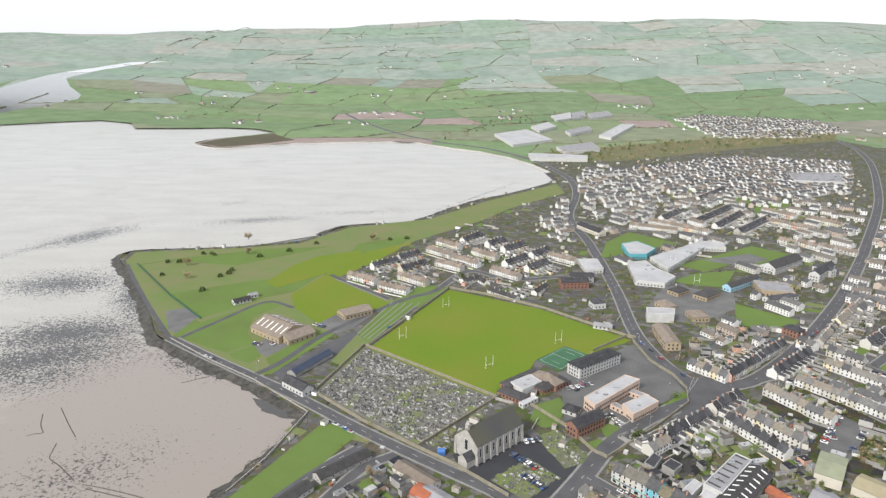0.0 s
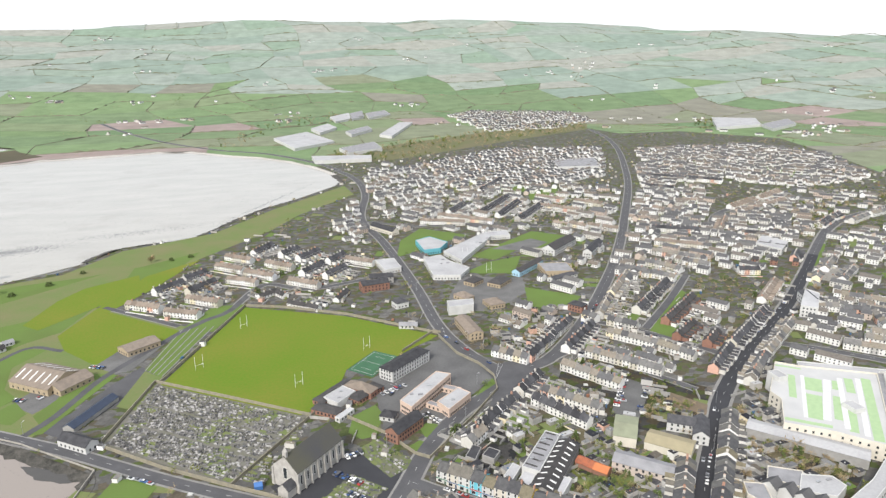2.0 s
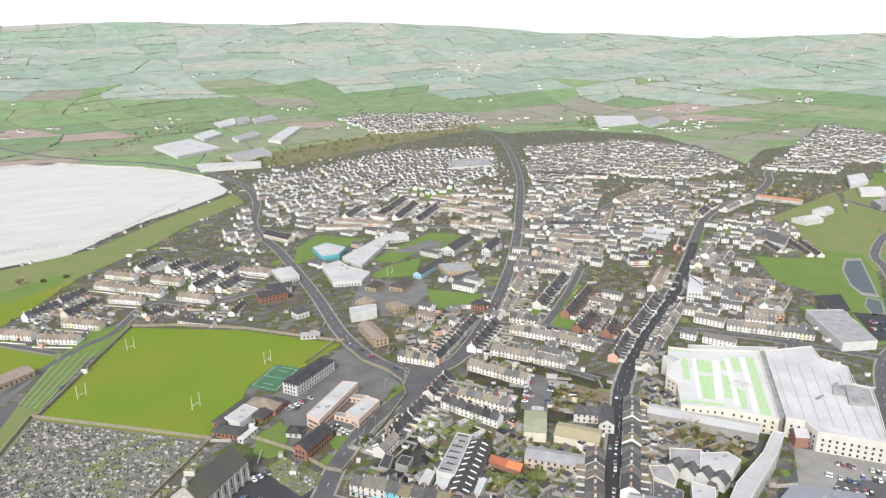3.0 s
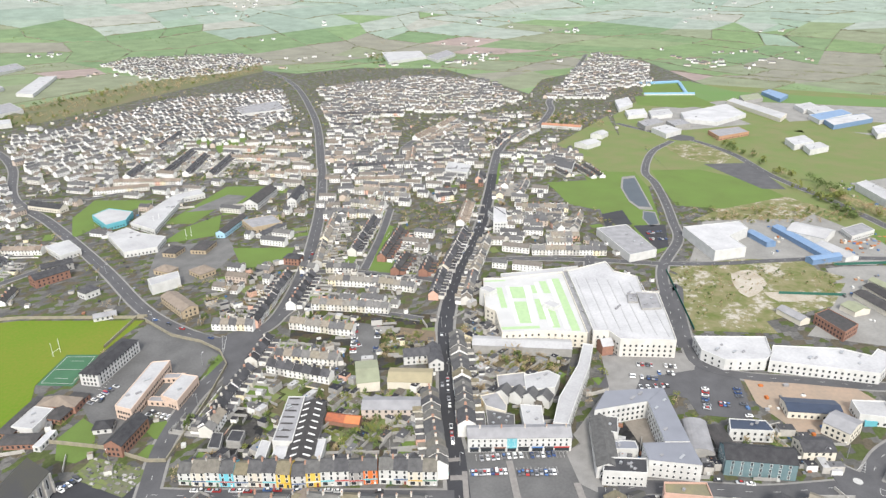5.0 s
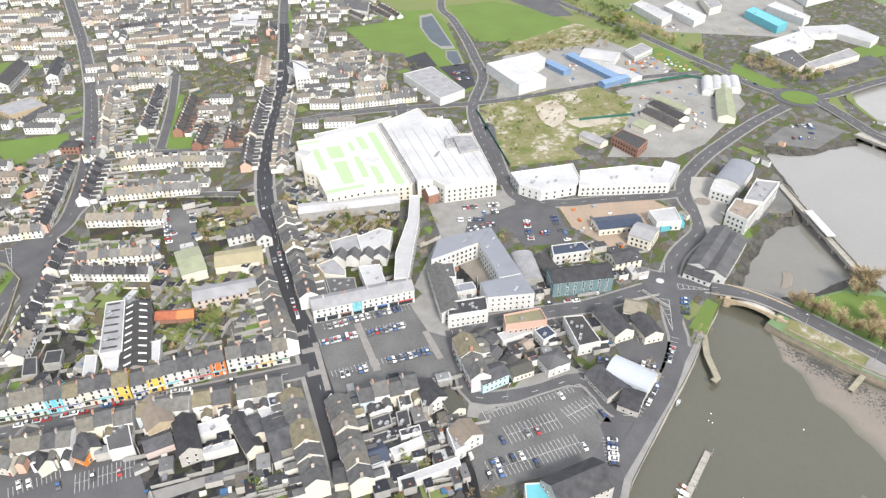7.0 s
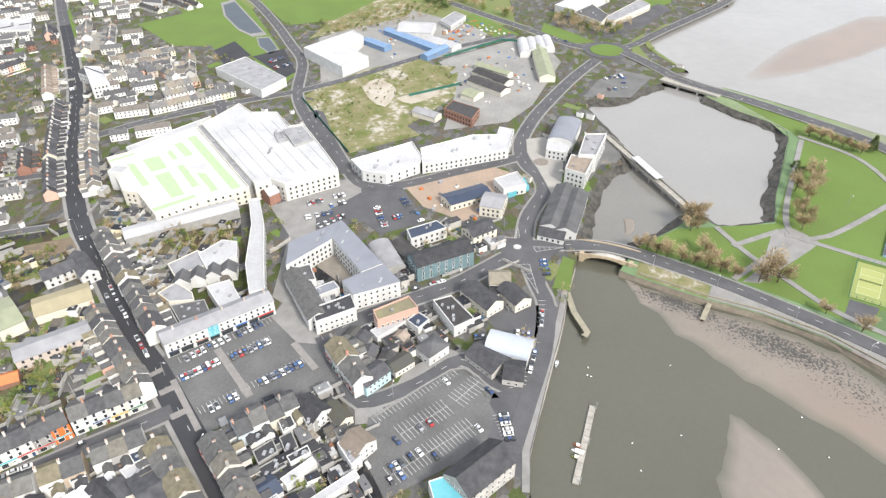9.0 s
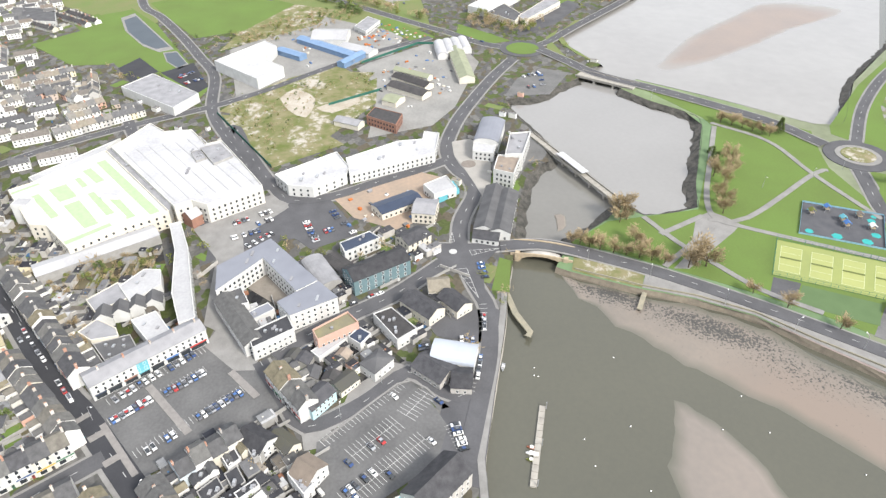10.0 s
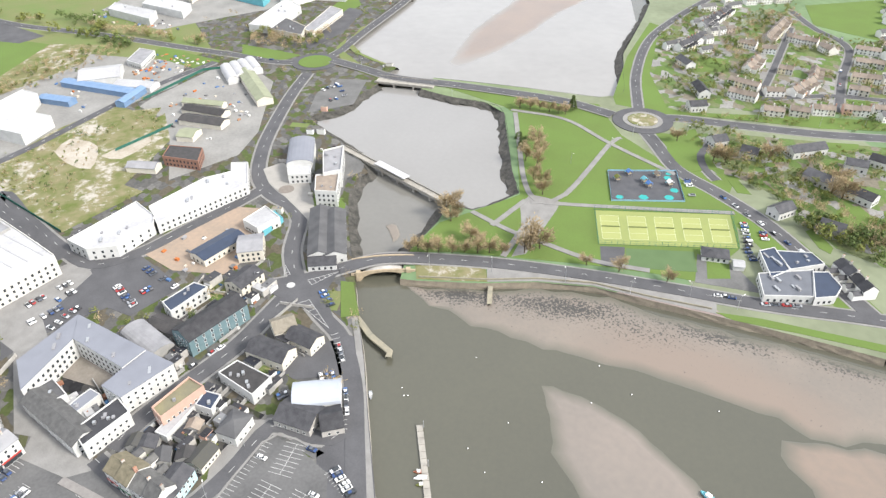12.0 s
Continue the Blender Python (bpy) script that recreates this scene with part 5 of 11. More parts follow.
flat("church_yard", [(6.0, 334.9), (50.3, 355.8), (71.5, 341.3), (89.1, 332.1), (60.1, 300.2), (34.1, 288.8), (14.9, 311.6)], 0.07, dark_asphalt, "dark asphalt yard beside the stone church", "church yard")
lawn([(191.9, 765.4), (229.9, 811.4), (277.9, 762.6), (235.2, 742.4), (189.6, 713.2), (171.7, 704.9)], 0.08, grass, "school playing field")
lawn([(262.0, 656.7), (303.4, 666.5), (271.6, 613.9), (237.0, 624.4), (227.2, 633.6)], 0.08, grass, "school football field with goal posts")
lawn([(249.3, 681.4), (357.9, 755.0), (396.7, 716.3), (366.1, 682.8), (310.8, 689.2), (270.5, 661.1)], 0.07, grass, "green field behind the schools")
lawn([(264.1, 572.6), (304.0, 533.9), (279.0, 508.5), (246.6, 525.7)], 0.08, grass, "garden lawn of the red brick house")
flat("school_yard", [(280.8, 700.3), (343.0, 725.0), (355.3, 704.7), (320.2, 679.3)], 0.09, pale_asphalt, "asphalt school court", "school yard")
flat("school_yard", [(216.0, 620.2), (273.9, 598.9), (261.0, 560.2), (210.3, 524.1), (184.4, 537.9), (185.0, 567.7)], 0.07, pale_asphalt, "asphalt yard round the low schools", "school yard")
lawn([(317.6, 446.2), (401.8, 517.5), (402.6, 511.6), (339.4, 455.6), (343.0, 426.0), (330.1, 417.3)], 0.11, grass, "grass strip in front of the brick terrace")
lawn([(307.2, 472.7), (327.2, 484.4), (329.0, 475.8), (310.0, 459.8)], 0.10, grass, "small mown green at the terrace end")
lawn([(423.1, 1013.9), (489.0, 1036.2), (480.1, 996.6), (409.3, 947.3)], 0.08, grass, "estate green among the houses")
lawn([(353.1, 1052.1), (431.9, 1122.0), (408.7, 1033.4), (346.4, 1003.5)], 0.07, rough_grass, "rough green among the houses")
lawn([(465.2, 1001.4), (516.2, 989.5), (479.3, 911.8), (431.0, 911.2)], 0.08, grass, "estate green among the houses")
lawn([(934.9, 1028.2), (1049.7, 1045.3), (1012.0, 949.3), (911.1, 935.1)], 0.08, grass, "round estate green among the bungalows")
lawn([(694.5, 490.2), (756.5, 460.9), (691.8, 399.5), (574.9, 319.2), (533.6, 292.3), (502.2, 294.2), (563.4, 344.5), (576.7, 388.1)], 0.03, grass, "mown grass round the pond and the supermarket")
lawn([(629.1, 496.7), (685.4, 456.7), (608.6, 382.0), (582.3, 400.5), (578.9, 430.9)], 0.09, grass, "bright green park field by the pond")
lawn([(714.0, 611.4), (749.1, 582.0), (698.9, 555.6), (674.1, 581.0)], 0.08, rough_grass, "rough green by the estate road")
lawn([(762.4, 435.6), (806.3, 394.2), (799.2, 325.5), (763.9, 274.9), (677.8, 304.7), (652.8, 345.9), (701.0, 386.9)], 0.08, grass, "large bright green field by the bypass")
lawn([(671.1, 308.3), (763.9, 274.9), (747.6, 228.1), (696.8, 237.0), (620.0, 311.4)], 0.07, waste, "brown scrub and rough grass slope")
lawn([(704.7, 182.3), (722.1, 167.3), (666.5, 114.9), (648.9, 132.5)], 0.09, grass, "bright mown strip beside the bypass")
lawn([(929.4, 582.5), (969.3, 555.2), (926.6, 513.7), (815.3, 490.4), (795.7, 505.2)], 0.08, rough_grass, "olive rough green inside the road bend")
lawn([(1062.2, 415.2), (1183.6, 369.0), (1156.2, 209.3), (977.2, 200.6), (894.3, 258.4), (951.9, 349.0)], 0.07, rough_grass, "rough pasture beside the industrial sheds")
lawn([(1233.7, 645.7), (1204.1, 541.9), (1119.9, 446.8), (1121.7, 375.3), (1240.9, 454.0), (1272.1, 549.7)], 0.07, rough_grass, "rough ground between the sheds")
lawn([(491.7, 269.5), (513.8, 262.2), (540.8, 243.7), (575.6, 188.3), (575.0, 160.7), (522.7, 171.0), (519.2, 191.9), (517.9, 228.9), (481.5, 236.9)], 0.09, waste, "overgrown olive waste ground of the cleared site")
lawn([(486.3, 266.7), (480.0, 222.0), (519.2, 191.9), (562.8, 157.2), (512.7, 151.0), (454.7, 176.6), (442.6, 164.1), (407.1, 206.4)], 0.08, waste, "overgrown waste ground of the cleared site")
lawn([(517.9, 228.9), (536.3, 221.8), (518.9, 200.9), (484.1, 200.9), (497.5, 217.8)], 0.12, rubble, "pale patch of crushed rubble", "rubble_patch", "rubble")
lawn([(501.3, 196.5), (524.8, 171.7), (514.8, 164.2), (493.0, 182.3)], 0.12, rubble, "pale patch of crushed rubble", "rubble_patch", "rubble")
flat("works_yard", [(581.5, 171.6), (646.5, 103.5), (545.4, 82.5), (478.1, 121.8), (518.2, 144.5)], 0.06, pale_yard, "stained concrete works yard", "yard")
flat("works_yard", [(519.6, 265.1), (622.9, 302.9), (724.5, 236.9), (673.2, 144.6), (619.1, 150.1)], 0.06, pale_yard, "stained concrete yard of the builders' store", "yard")
lawn([(373.7, 160.0), (393.3, 137.6), (408.2, 111.5), (399.5, 90.7), (361.1, 96.9), (338.2, 113.0), (350.8, 142.2)], 0.09, red_soil, "reddish bare soil of a cleared building site", "bare_site", "soil")
flat("car_park", [(363.9, 184.9), (371.8, 161.0), (345.5, 143.3), (333.9, 137.1), (317.9, 160.5), (327.9, 172.1)], 0.10, asphalt, "asphalt car park behind the shops", "car park")
flat("car_park", [(336.1, 222.9), (366.3, 196.5), (363.5, 183.4), (327.9, 172.1), (324.2, 182.2), (313.6, 203.2), (301.6, 215.1)], 0.08, asphalt, "busy asphalt car park of the shopping centre", "car park")
flat("car_park", [(189.2, 130.6), (224.6, 97.8), (215.1, 88.2), (200.1, 78.5), (182.3, 81.8), (153.6, 114.0), (170.2, 127.5)], 0.10, worn_asphalt, "asphalt public car park with painted bays", "car park")
flat("square", [(192.0, 230.9), (204.9, 233.2), (244.9, 191.8), (230.2, 168.4), (207.0, 145.3), (168.3, 195.1), (166.5, 202.7)], 0.10, worn_asphalt, "asphalt market square with parked cars", "square")
flat("paved_place", [(240.5, 194.4), (260.3, 190.2), (238.8, 166.6), (226.5, 166.4), (225.8, 175.6)], 0.12, paving, "pale paved pedestrian place", "pavement")
flat("paved_place", [(345.0, 242.3), (307.2, 210.8), (254.6, 199.4), (244.2, 179.4), (265.9, 181.0), (327.8, 202.0), (365.6, 180.0), (377.5, 189.1), (355.2, 232.9)], 0.09, paving, "pale paved pedestrian street", "pavement")
flat("quay", [(276.8, 63.1), (270.7, 53.3), (222.5, 58.8), (184.0, 63.0), (171.4, 64.0), (177.6, 85.5), (211.5, 81.5), (217.2, 71.7), (240.5, 65.4)], 0.09, asphalt, "broad asphalt quay along the harbour", "quay")
flat("car_park", [(267.6, 97.9), (271.4, 78.4), (273.0, 63.6), (249.3, 65.8), (252.8, 86.5)], 0.08, asphalt, "dark gravel yard behind the quay", "yard")
flat("car_park", [(530.5, 50.4), (566.9, 39.5), (591.4, 17.4), (581.7, -5.2), (535.8, 14.3)], 0.08, pale_asphalt, "gravel car park by the river basin", "car park")
lawn([(316.0, 56.5), (313.2, 50.4), (286.9, 51.6), (287.8, 60.7)], 0.12, grass, "small fenced green by the bridge")
lawn([(418.2, 60.7), (399.7, 47.0), (396.9, 42.2), (395.3, 59.8)], 0.10, grass, "small lawn by the white apartments")
PARK = [(331.3, 17.0), (354.5, -7.4), (360.5, -30.0), (370.1, -63.2), (483.6, -101.2), (497.9, -97.1), (551.3, -61.4), (517.1, -108.7), (478.7, -169.4), (448.7, -164.0), (425.3, -161.1), (379.1, -170.2), (348.1, -171.9), (315.6, -177.9), (282.6, -158.8), (262.6, -121.6), (275.4, -103.1), (291.3, -75.2), (311.2, -34.5), (324.4, -6.3)]
lawn(PARK, 0.07, grass, "bright mown grass of the riverside park", "park")
lawn([(445.9, -216.2), (424.4, -252.6), (393.6, -301.2), (376.1, -342.7), (388.9, -354.6), (410.2, -314.8), (432.0, -257.8), (446.7, -223.9)], 0.12, grass, "mown verge along the bypass")
lawn([(415.9, -191.6), (419.6, -216.6), (393.3, -206.7), (362.8, -197.7), (364.9, -178.2), (389.6, -176.3)], 0.12, grass, "mown green by the roundabout")
lawn([(351.7, -196.5), (352.0, -202.9), (329.2, -199.2), (333.4, -192.2)], 0.12, grass, "mown green by the road junction")
lawn([(286.4, -203.6), (287.4, -210.0), (268.2, -207.1), (264.3, -202.0), (270.4, -199.8)], 0.12, grass, "mown green beside the road")
lawn([(298.1, -236.3), (299.9, -251.9), (282.6, -246.2), (278.7, -229.2), (288.6, -226.3)], 0.12, grass, "garden lawn behind the villas")
lawn([(240.3, -115.2), (229.5, -134.3), (198.4, -176.5), (194.5, -172.9), (215.3, -145.2), (232.3, -120.7)], 0.12, grass, "mown shore verge beside the promenade")
lawn([(645.6, -490.6), (636.0, -585.6), (526.9, -483.6), (557.1, -467.5), (588.0, -454.4)], 0.08, grass, "bright green field behind the estate")
lawn([(725.6, -31.0), (680.2, -6.3), (646.4, -11.5), (602.3, -34.1), (624.7, -18.0), (653.2, -4.7), (676.8, -1.4), (722.1, -24.5)], 0.10, rough_grass, "rough grass shore bank")

lawn([(-555.3, 1538.6), (-537.6, 1594.8), (-478.2, 1667.8), (-428.1, 1724.2), (-409.6, 1682.2), (-351.5, 1605.0), (-426.8, 1527.6), (-491.2, 1490.1)], 0.5, surface("brown_point_scrub", (0.105, 0.092, 0.062), (0.07, 0.068, 0.045), 0.02, 0.95, 0.2), "dark brown scrub on a low point of the bay", "scrub", "scrub")
flat("promenade", [(309.2, -21.6), (297.9, -45.6), (283.3, -71.4), (267.8, -95.6), (249.7, -122.4), (238.9, -115.3), (257.8, -90.0), (275.6, -67.7), (287.2, -41.4), (294.0, -16.5)], 0.14, paving, "pale paved promenade above the sea wall", "pavement")
lawn([(318.2, 16.0), (313.6, -3.2), (307.5, -20.4), (294.0, -16.5), (300.0, 0.7), (306.6, 18.1)], 0.13, waste, "rough brown grass bank beside the bridge")
flat("works_yard", [(582.4, 177.7), (596.9, 169.2), (657.2, 113.2), (632.9, 84.7), (602.9, 71.7), (508.1, 89.0), (475.3, 104.3), (453.3, 148.9), (514.7, 151.5), (551.0, 156.9)], 0.045, pale_yard, "grey concrete yard of the old works", "yard")
flat("works_yard", [(564.1, 252.4), (641.4, 259.6), (668.5, 248.6), (626.8, 177.2), (610.8, 173.0), (552.6, 226.5)], 0.05, asphalt, "grey asphalt yard of the blue sheds", "yard")
flat("estate_ground", [(591.5, -361.1), (614.3, -402.4), (641.8, -470.0), (534.4, -435.3), (530.6, -487.1), (507.5, -548.9), (381.6, -414.3), (399.1, -364.2), (428.4, -279.6), (443.5, -258.3)], 0.03, garden_ground, "drives and small gardens of the bungalow estate", "gardens")
lawn([(548.1, -295.9), (532.7, -321.2), (506.6, -302.4), (515.4, -274.4)], 0.1, grass, "bright mown back garden")
lawn([(300.1, -236.1), (299.9, -251.9), (284.6, -250.0), (277.9, -241.9), (279.6, -226.2), (288.8, -225.7)], 0.1, grass, "bright garden lawn among the villas")
lawn([(375.3, -288.5), (365.2, -309.9), (357.3, -302.0), (363.2, -277.0)], 0.1, grass, "bright garden lawn by the villa")
flat("villa_gardens", [(419.3, -195.9), (403.5, -238.3), (355.8, -323.7), (336.1, -365.8), (232.9, -255.6), (245.7, -220.7), (267.8, -208.6), (321.5, -213.5), (352.0, -202.9), (368.7, -178.5)], 0.045, garden_ground, "drives and leafy gardens of the villas", "gardens")
flat("villa_gardens", [(612.2, -296.9), (689.0, -392.1), (654.6, -431.1), (589.9, -366.2), (443.5, -258.3), (458.6, -216.5), (524.0, -238.6)], 0.055, garden_ground, "drives and leafy gardens along the shore road", "gardens")
meadow = surface("meadow_grass", (0.105, 0.19, 0.06), (0.125, 0.185, 0.075), 0.012, 0.95, 0.3)
scrub_ground = surface("brown_scrub_ground", (0.15, 0.135, 0.085), (0.12, 0.135, 0.06), 0.02, 0.95, 0.3)
lawn([(1043.1, 664.0), (1310.2, 742.2), (1502.4, 710.3), (1594.4, 380.4), (1010.1, 181.4), (697.3, 121.7), (638.7, 224.9), (653.7, 289.7), (696.1, 355.8), (779.7, 423.6), (870.2, 506.2), (879.8, 548.4)], 0.022, rough_grass, "rough grass of the industrial quarter")
lawn([(799.5, 606.8), (1036.5, 671.1), (879.8, 548.4), (864.0, 502.7), (779.7, 423.6), (697.8, 401.5), (679.9, 420.2), (721.4, 484.9)], 0.021, rough_grass, "rough green round the pond")
lawn([(210.7, 1444.7), (529.4, 1614.5), (922.5, 1815.0), (1014.3, 1763.7), (955.1, 1656.6), (646.0, 1506.0), (354.4, 1343.8), (237.6, 1318.8)], 0.03, scrub_ground, "brown scrubby ground of the old railway belt")
flat("industrial_yard", [(1152.7, 649.7), (1318.4, 592.3), (1375.0, 491.8), (1494.7, 248.2), (1590.7, 94.2), (1408.0, 80.9), (1335.1, 220.3), (1285.9, 318.4), (1230.2, 402.1), (1142.6, 455.7), (998.5, 525.6), (1011.7, 593.4)], 0.05, pale_yard, "pale concrete yards of the industrial estate", "yard")
flat("industrial_yard", [(1058.7, 387.8), (1144.8, 374.3), (1210.9, 266.7), (1213.7, 199.1), (1270.1, 70.9), (1129.8, 60.7), (1092.8, 178.0), (1035.8, 299.7), (1005.4, 336.5)], 0.052, pale_yard, "pale concrete yards of the industrial estate", "yard")
flat("industrial_yard", [(854.8, 246.8), (934.2, 210.2), (992.6, 160.5), (1071.7, 56.5), (821.6, 38.3), (793.2, 125.7), (777.2, 173.6)], 0.054, pale_yard, "pale concrete yards of the industrial estate", "yard")
lawn([(1461.8, 818.9), (1527.1, 766.9), (1447.6, 624.4), (1498.7, 467.5), (1592.4, 265.2), (1692.2, 101.5), (1604.4, 95.2), (1507.9, 250.5), (1381.8, 483.5), (1324.6, 595.1), (1220.1, 662.4), (1288.3, 750.0)], 0.06, meadow, "rough pasture at the edge of the town")
lawn([(889.8, 487.8), (952.6, 456.8), (897.2, 390.2), (850.2, 385.5), (844.1, 430.3)], 0.06, waste, "brown scrub inside the road bend")
lawn([(886.8, 355.0), (937.7, 336.3), (886.2, 256.0), (816.2, 188.4), (765.9, 187.2), (790.2, 246.0)], 0.06, rough_grass, "rough ground beside the bypass")
lawn([(780.4, 531.8), (818.7, 510.5), (790.1, 472.1), (738.6, 446.6), (718.4, 470.9)], 0.06, rough_grass, "rough green above the pond")
lawn([(488.2, -186.2), (566.1, -239.5), (645.5, -306.4), (624.7, -313.4), (533.4, -252.0), (458.6, -216.5), (445.2, -225.4), (441.3, -211.1), (459.1, -197.5), (474.9, -181.9)], 0.028, grass, "mown verge of the shore road")
lawn([(423.5, -182.4), (394.7, -245.9), (355.8, -323.7), (347.2, -315.6), (347.1, -199.5), (333.2, -186.0), (277.5, -194.6), (214.8, -191.9), (220.0, -174.4), (263.4, -169.5), (314.8, -169.8), (372.4, -166.2)], 0.025, grass, "mown verge along the road to the seafront")
# ---- roads ----
road("road", [(-215.1, 490.2), (-172.9, 456.9), (-131.0, 425.7), (-98.1, 401.0), (-48.3, 359.3), (-6.7, 327.6), (29.3, 301.2), (50.5, 283.8)], 7.5, "grey shore road beside the cemetery wall")
road("road", [(-46.4, 342.6), (-68.2, 318.0), (-86.4, 291.7)], 6, "narrow shore lane behind the green")
road("road", [(-26.1, 334.4), (-43.8, 320.9), (-62.7, 287.6)], 6, "back lane of the shore terrace", dashes=False)
road("road", [(-47.0, 563.2), (-28.0, 583.0), (-7.2, 599.8), (26.8, 658.2), (65.1, 633.2), (122.8, 643.0)], 6, "estate access road past the pitch", dashes=False)
road("road", [(-215.1, 490.2), (-256.5, 552.2), (-307.0, 633.1), (-329.8, 671.8)], 4, "narrow headland drive", walk_side=0, dashes=False)
road("road", [(-206.3, 490.4), (-189.1, 519.9), (-159.0, 567.7), (-130.8, 554.8)], 4, "narrow lane to the pavilion", walk_side=0, dashes=False)
road("road", [(-130.4, 430.8), (-116.9, 450.4), (-99.3, 490.2), (-84.8, 512.5), (-47.0, 563.2)], 5, "access lane to the clubhouse", walk_side=0, dashes=False)
road("road", [(-112.7, 642.7), (-48.0, 577.0)], 5, "estate lane along the field", walk_side=1, dashes=False)
road("main_road", [(175.8, 412.8), (161.8, 455.1), (156.8, 511.4), (165.1, 611.3), (171.2, 764.1), (169.9, 884.5), (205.3, 1026.2), (216.5, 1137.8), (206.5, 1226.8), (174.9, 1349.1), (93.0, 1494.8), (-7.2, 1585.8), (-124.3, 1753.3), (-240.6, 2003.2), (-350.4, 2297.0), (-544.8, 2709.9)], 9.5, "wide grey road out along the bay")
road("main_road", [(183.8, 418.7), (211.1, 422.6), (249.4, 453.8), (292.6, 498.2), (337.4, 550.0), (384.0, 607.3), (442.7, 685.9), (509.4, 781.0), (620.4, 943.9), (704.4, 1080.9), (828.2, 1301.9), (908.5, 1478.3), (962.2, 1653.0)], 10, "wide grey road to the north-east")
road("street", [(133.4, 161.6), (156.9, 186.5), (177.5, 208.8), (200.3, 234.0), (210.6, 247.3), (240.0, 277.8), (267.0, 305.4), (292.0, 331.5), (323.0, 357.5), (345.5, 374.8), (362.1, 386.0), (386.0, 402.3), (411.6, 417.8), (443.0, 438.3), (482.0, 465.7), (528.0, 500.5), (573.0, 535.0), (613.0, 567.0)], 10.5, "dark newly surfaced main street", dark_asphalt, 2.0)
road("street", [(613.0, 567.0), (658.0, 602.0), (711.0, 641.0), (760.0, 669.0), (816.0, 690.0), (860.0, 701.0), (900.0, 713.0), (952.0, 739.0), (1024.0, 782.0), (1092.2, 837.0), (1226.5, 908.4), (1431.2, 1022.4), (1736.7, 1195.7), (2151.2, 1440.0)], 10, "grey main street climbing out of town", walk_side=2.0)
road("street", [(78.6, 314.5), (93.2, 298.6), (128.1, 263.4), (154.1, 236.5), (177.6, 212.3)], 8, "narrow shopping street of painted fronts")
road("main_road", [(178.2, 405.4), (151.2, 388.9), (127.0, 373.4), (97.6, 344.6), (77.5, 316.1), (63.3, 296.4), (49.0, 277.3)], 10, "grey street past the convent schools")
road("street", [(232.0, 165.5), (208.5, 147.6), (196.7, 135.7), (210.9, 115.0), (229.2, 98.1), (223.3, 87.1), (216.0, 75.0), (224.0, 61.8)], 7, "street round the public car park")
road("main_road", [(322.9, 91.8), (323.3, 71.3), (327.8, 52.0)], 9, "road up to the stone bridge", dashes=False)
road("main_road", [(318.9, 78.2), (347.5, 78.8), (366.3, 74.9), (380.6, 71.5), (397.9, 75.0), (414.9, 85.8), (441.2, 92.1), (481.1, 86.9), (525.3, 74.4), (572.8, 58.2), (612.4, 41.5)], 9, "quay road curving past the apartments")
road("street", [(423.5, 90.5), (410.7, 106.6), (392.6, 132.9), (373.6, 159.7), (368.4, 184.0), (389.9, 203.2), (427.3, 228.0), (462.5, 251.3), (343.5, 229.8), (387.6, 265.5), (444.9, 314.8), (472.2, 332.6)], 8, "street past the curved white building")
road("street", [(317.3, 80.6), (301.6, 93.1), (281.7, 110.0), (265.3, 129.8), (248.1, 149.7), (235.5, 160.4)], 9, "street down from the bridge to the square")
road("main_road", [(322.0, 80.2), (291.2, 69.3), (272.6, 62.4), (242.9, 61.8), (212.7, 66.0), (182.6, 70.6)], 8, "quayside road", dashes=False)
road("bypass", [(636.9, 38.9), (651.2, 69.7), (674.3, 96.5), (715.9, 150.4), (780.2, 231.2), (839.6, 318.6), (912.5, 396.7), (956.0, 476.3), (968.5, 548.9), (988.2, 622.1)], 9, "dual bypass road with grass verges")
road("bypass", [(456.3, -172.4), (446.9, -186.2), (438.3, -214.1), (416.2, -247.0), (386.1, -295.0), (366.8, -334.0), (345.9, -376.2)], 10, "bypass road beyond the roundabout")
road("main_road", [(433.5, -181.2), (406.6, -177.4), (368.9, -172.4), (336.9, -180.6), (302.0, -187.3), (268.6, -187.6), (233.3, -186.0), (215.9, -185.3)], 9, "road down to the seafront junction")
road("main_road", [(455.8, -191.0), (527.5, -227.7), (600.2, -281.1), (653.0, -342.9), (703.7, -415.6)], 7, "narrow road along the upper shore")
road("main_road", [(642.9, 25.5), (657.2, 7.9), (701.4, -21.0), (810.3, -95.1), (850.3, -102.9)], 8, "shore road north of the roundabout")
road("street", [(377.7, 203.6), (429.4, 236.6), (489.5, 274.0), (559.8, 296.1), (603.3, 323.9), (658.7, 361.9), (716.0, 405.5), (753.9, 439.4), (850.3, 482.5), (930.5, 495.4)], 8, "link road past the pond")
road("street", [(398.3, 394.0), (427.3, 369.0), (465.4, 325.3), (500.0, 278.1), (532.3, 244.8), (572.1, 212.7), (616.6, 174.5), (665.3, 119.6)], 7, "service street behind the shopping centre")
road("street", [(316.9, 450.7), (373.2, 497.2), (434.9, 553.8)], 6, "residential street between terraces", dashes=False)
road("street", [(277.9, 485.3), (310.0, 447.5), (335.8, 406.8), (345.4, 384.8)], 6, "residential cross street", dashes=False)
road("street", [(204.0, 418.1), (244.1, 429.2), (277.4, 374.2), (289.3, 351.3)], 5, "residential cross street", dashes=False)
road("street", [(515.2, 633.0), (550.0, 664.4), (586.7, 703.7), (628.6, 747.4), (672.5, 772.7), (748.0, 804.2), (828.1, 837.1), (914.6, 864.1)], 7.5, "curving residential street with parked cars", dashes=False)
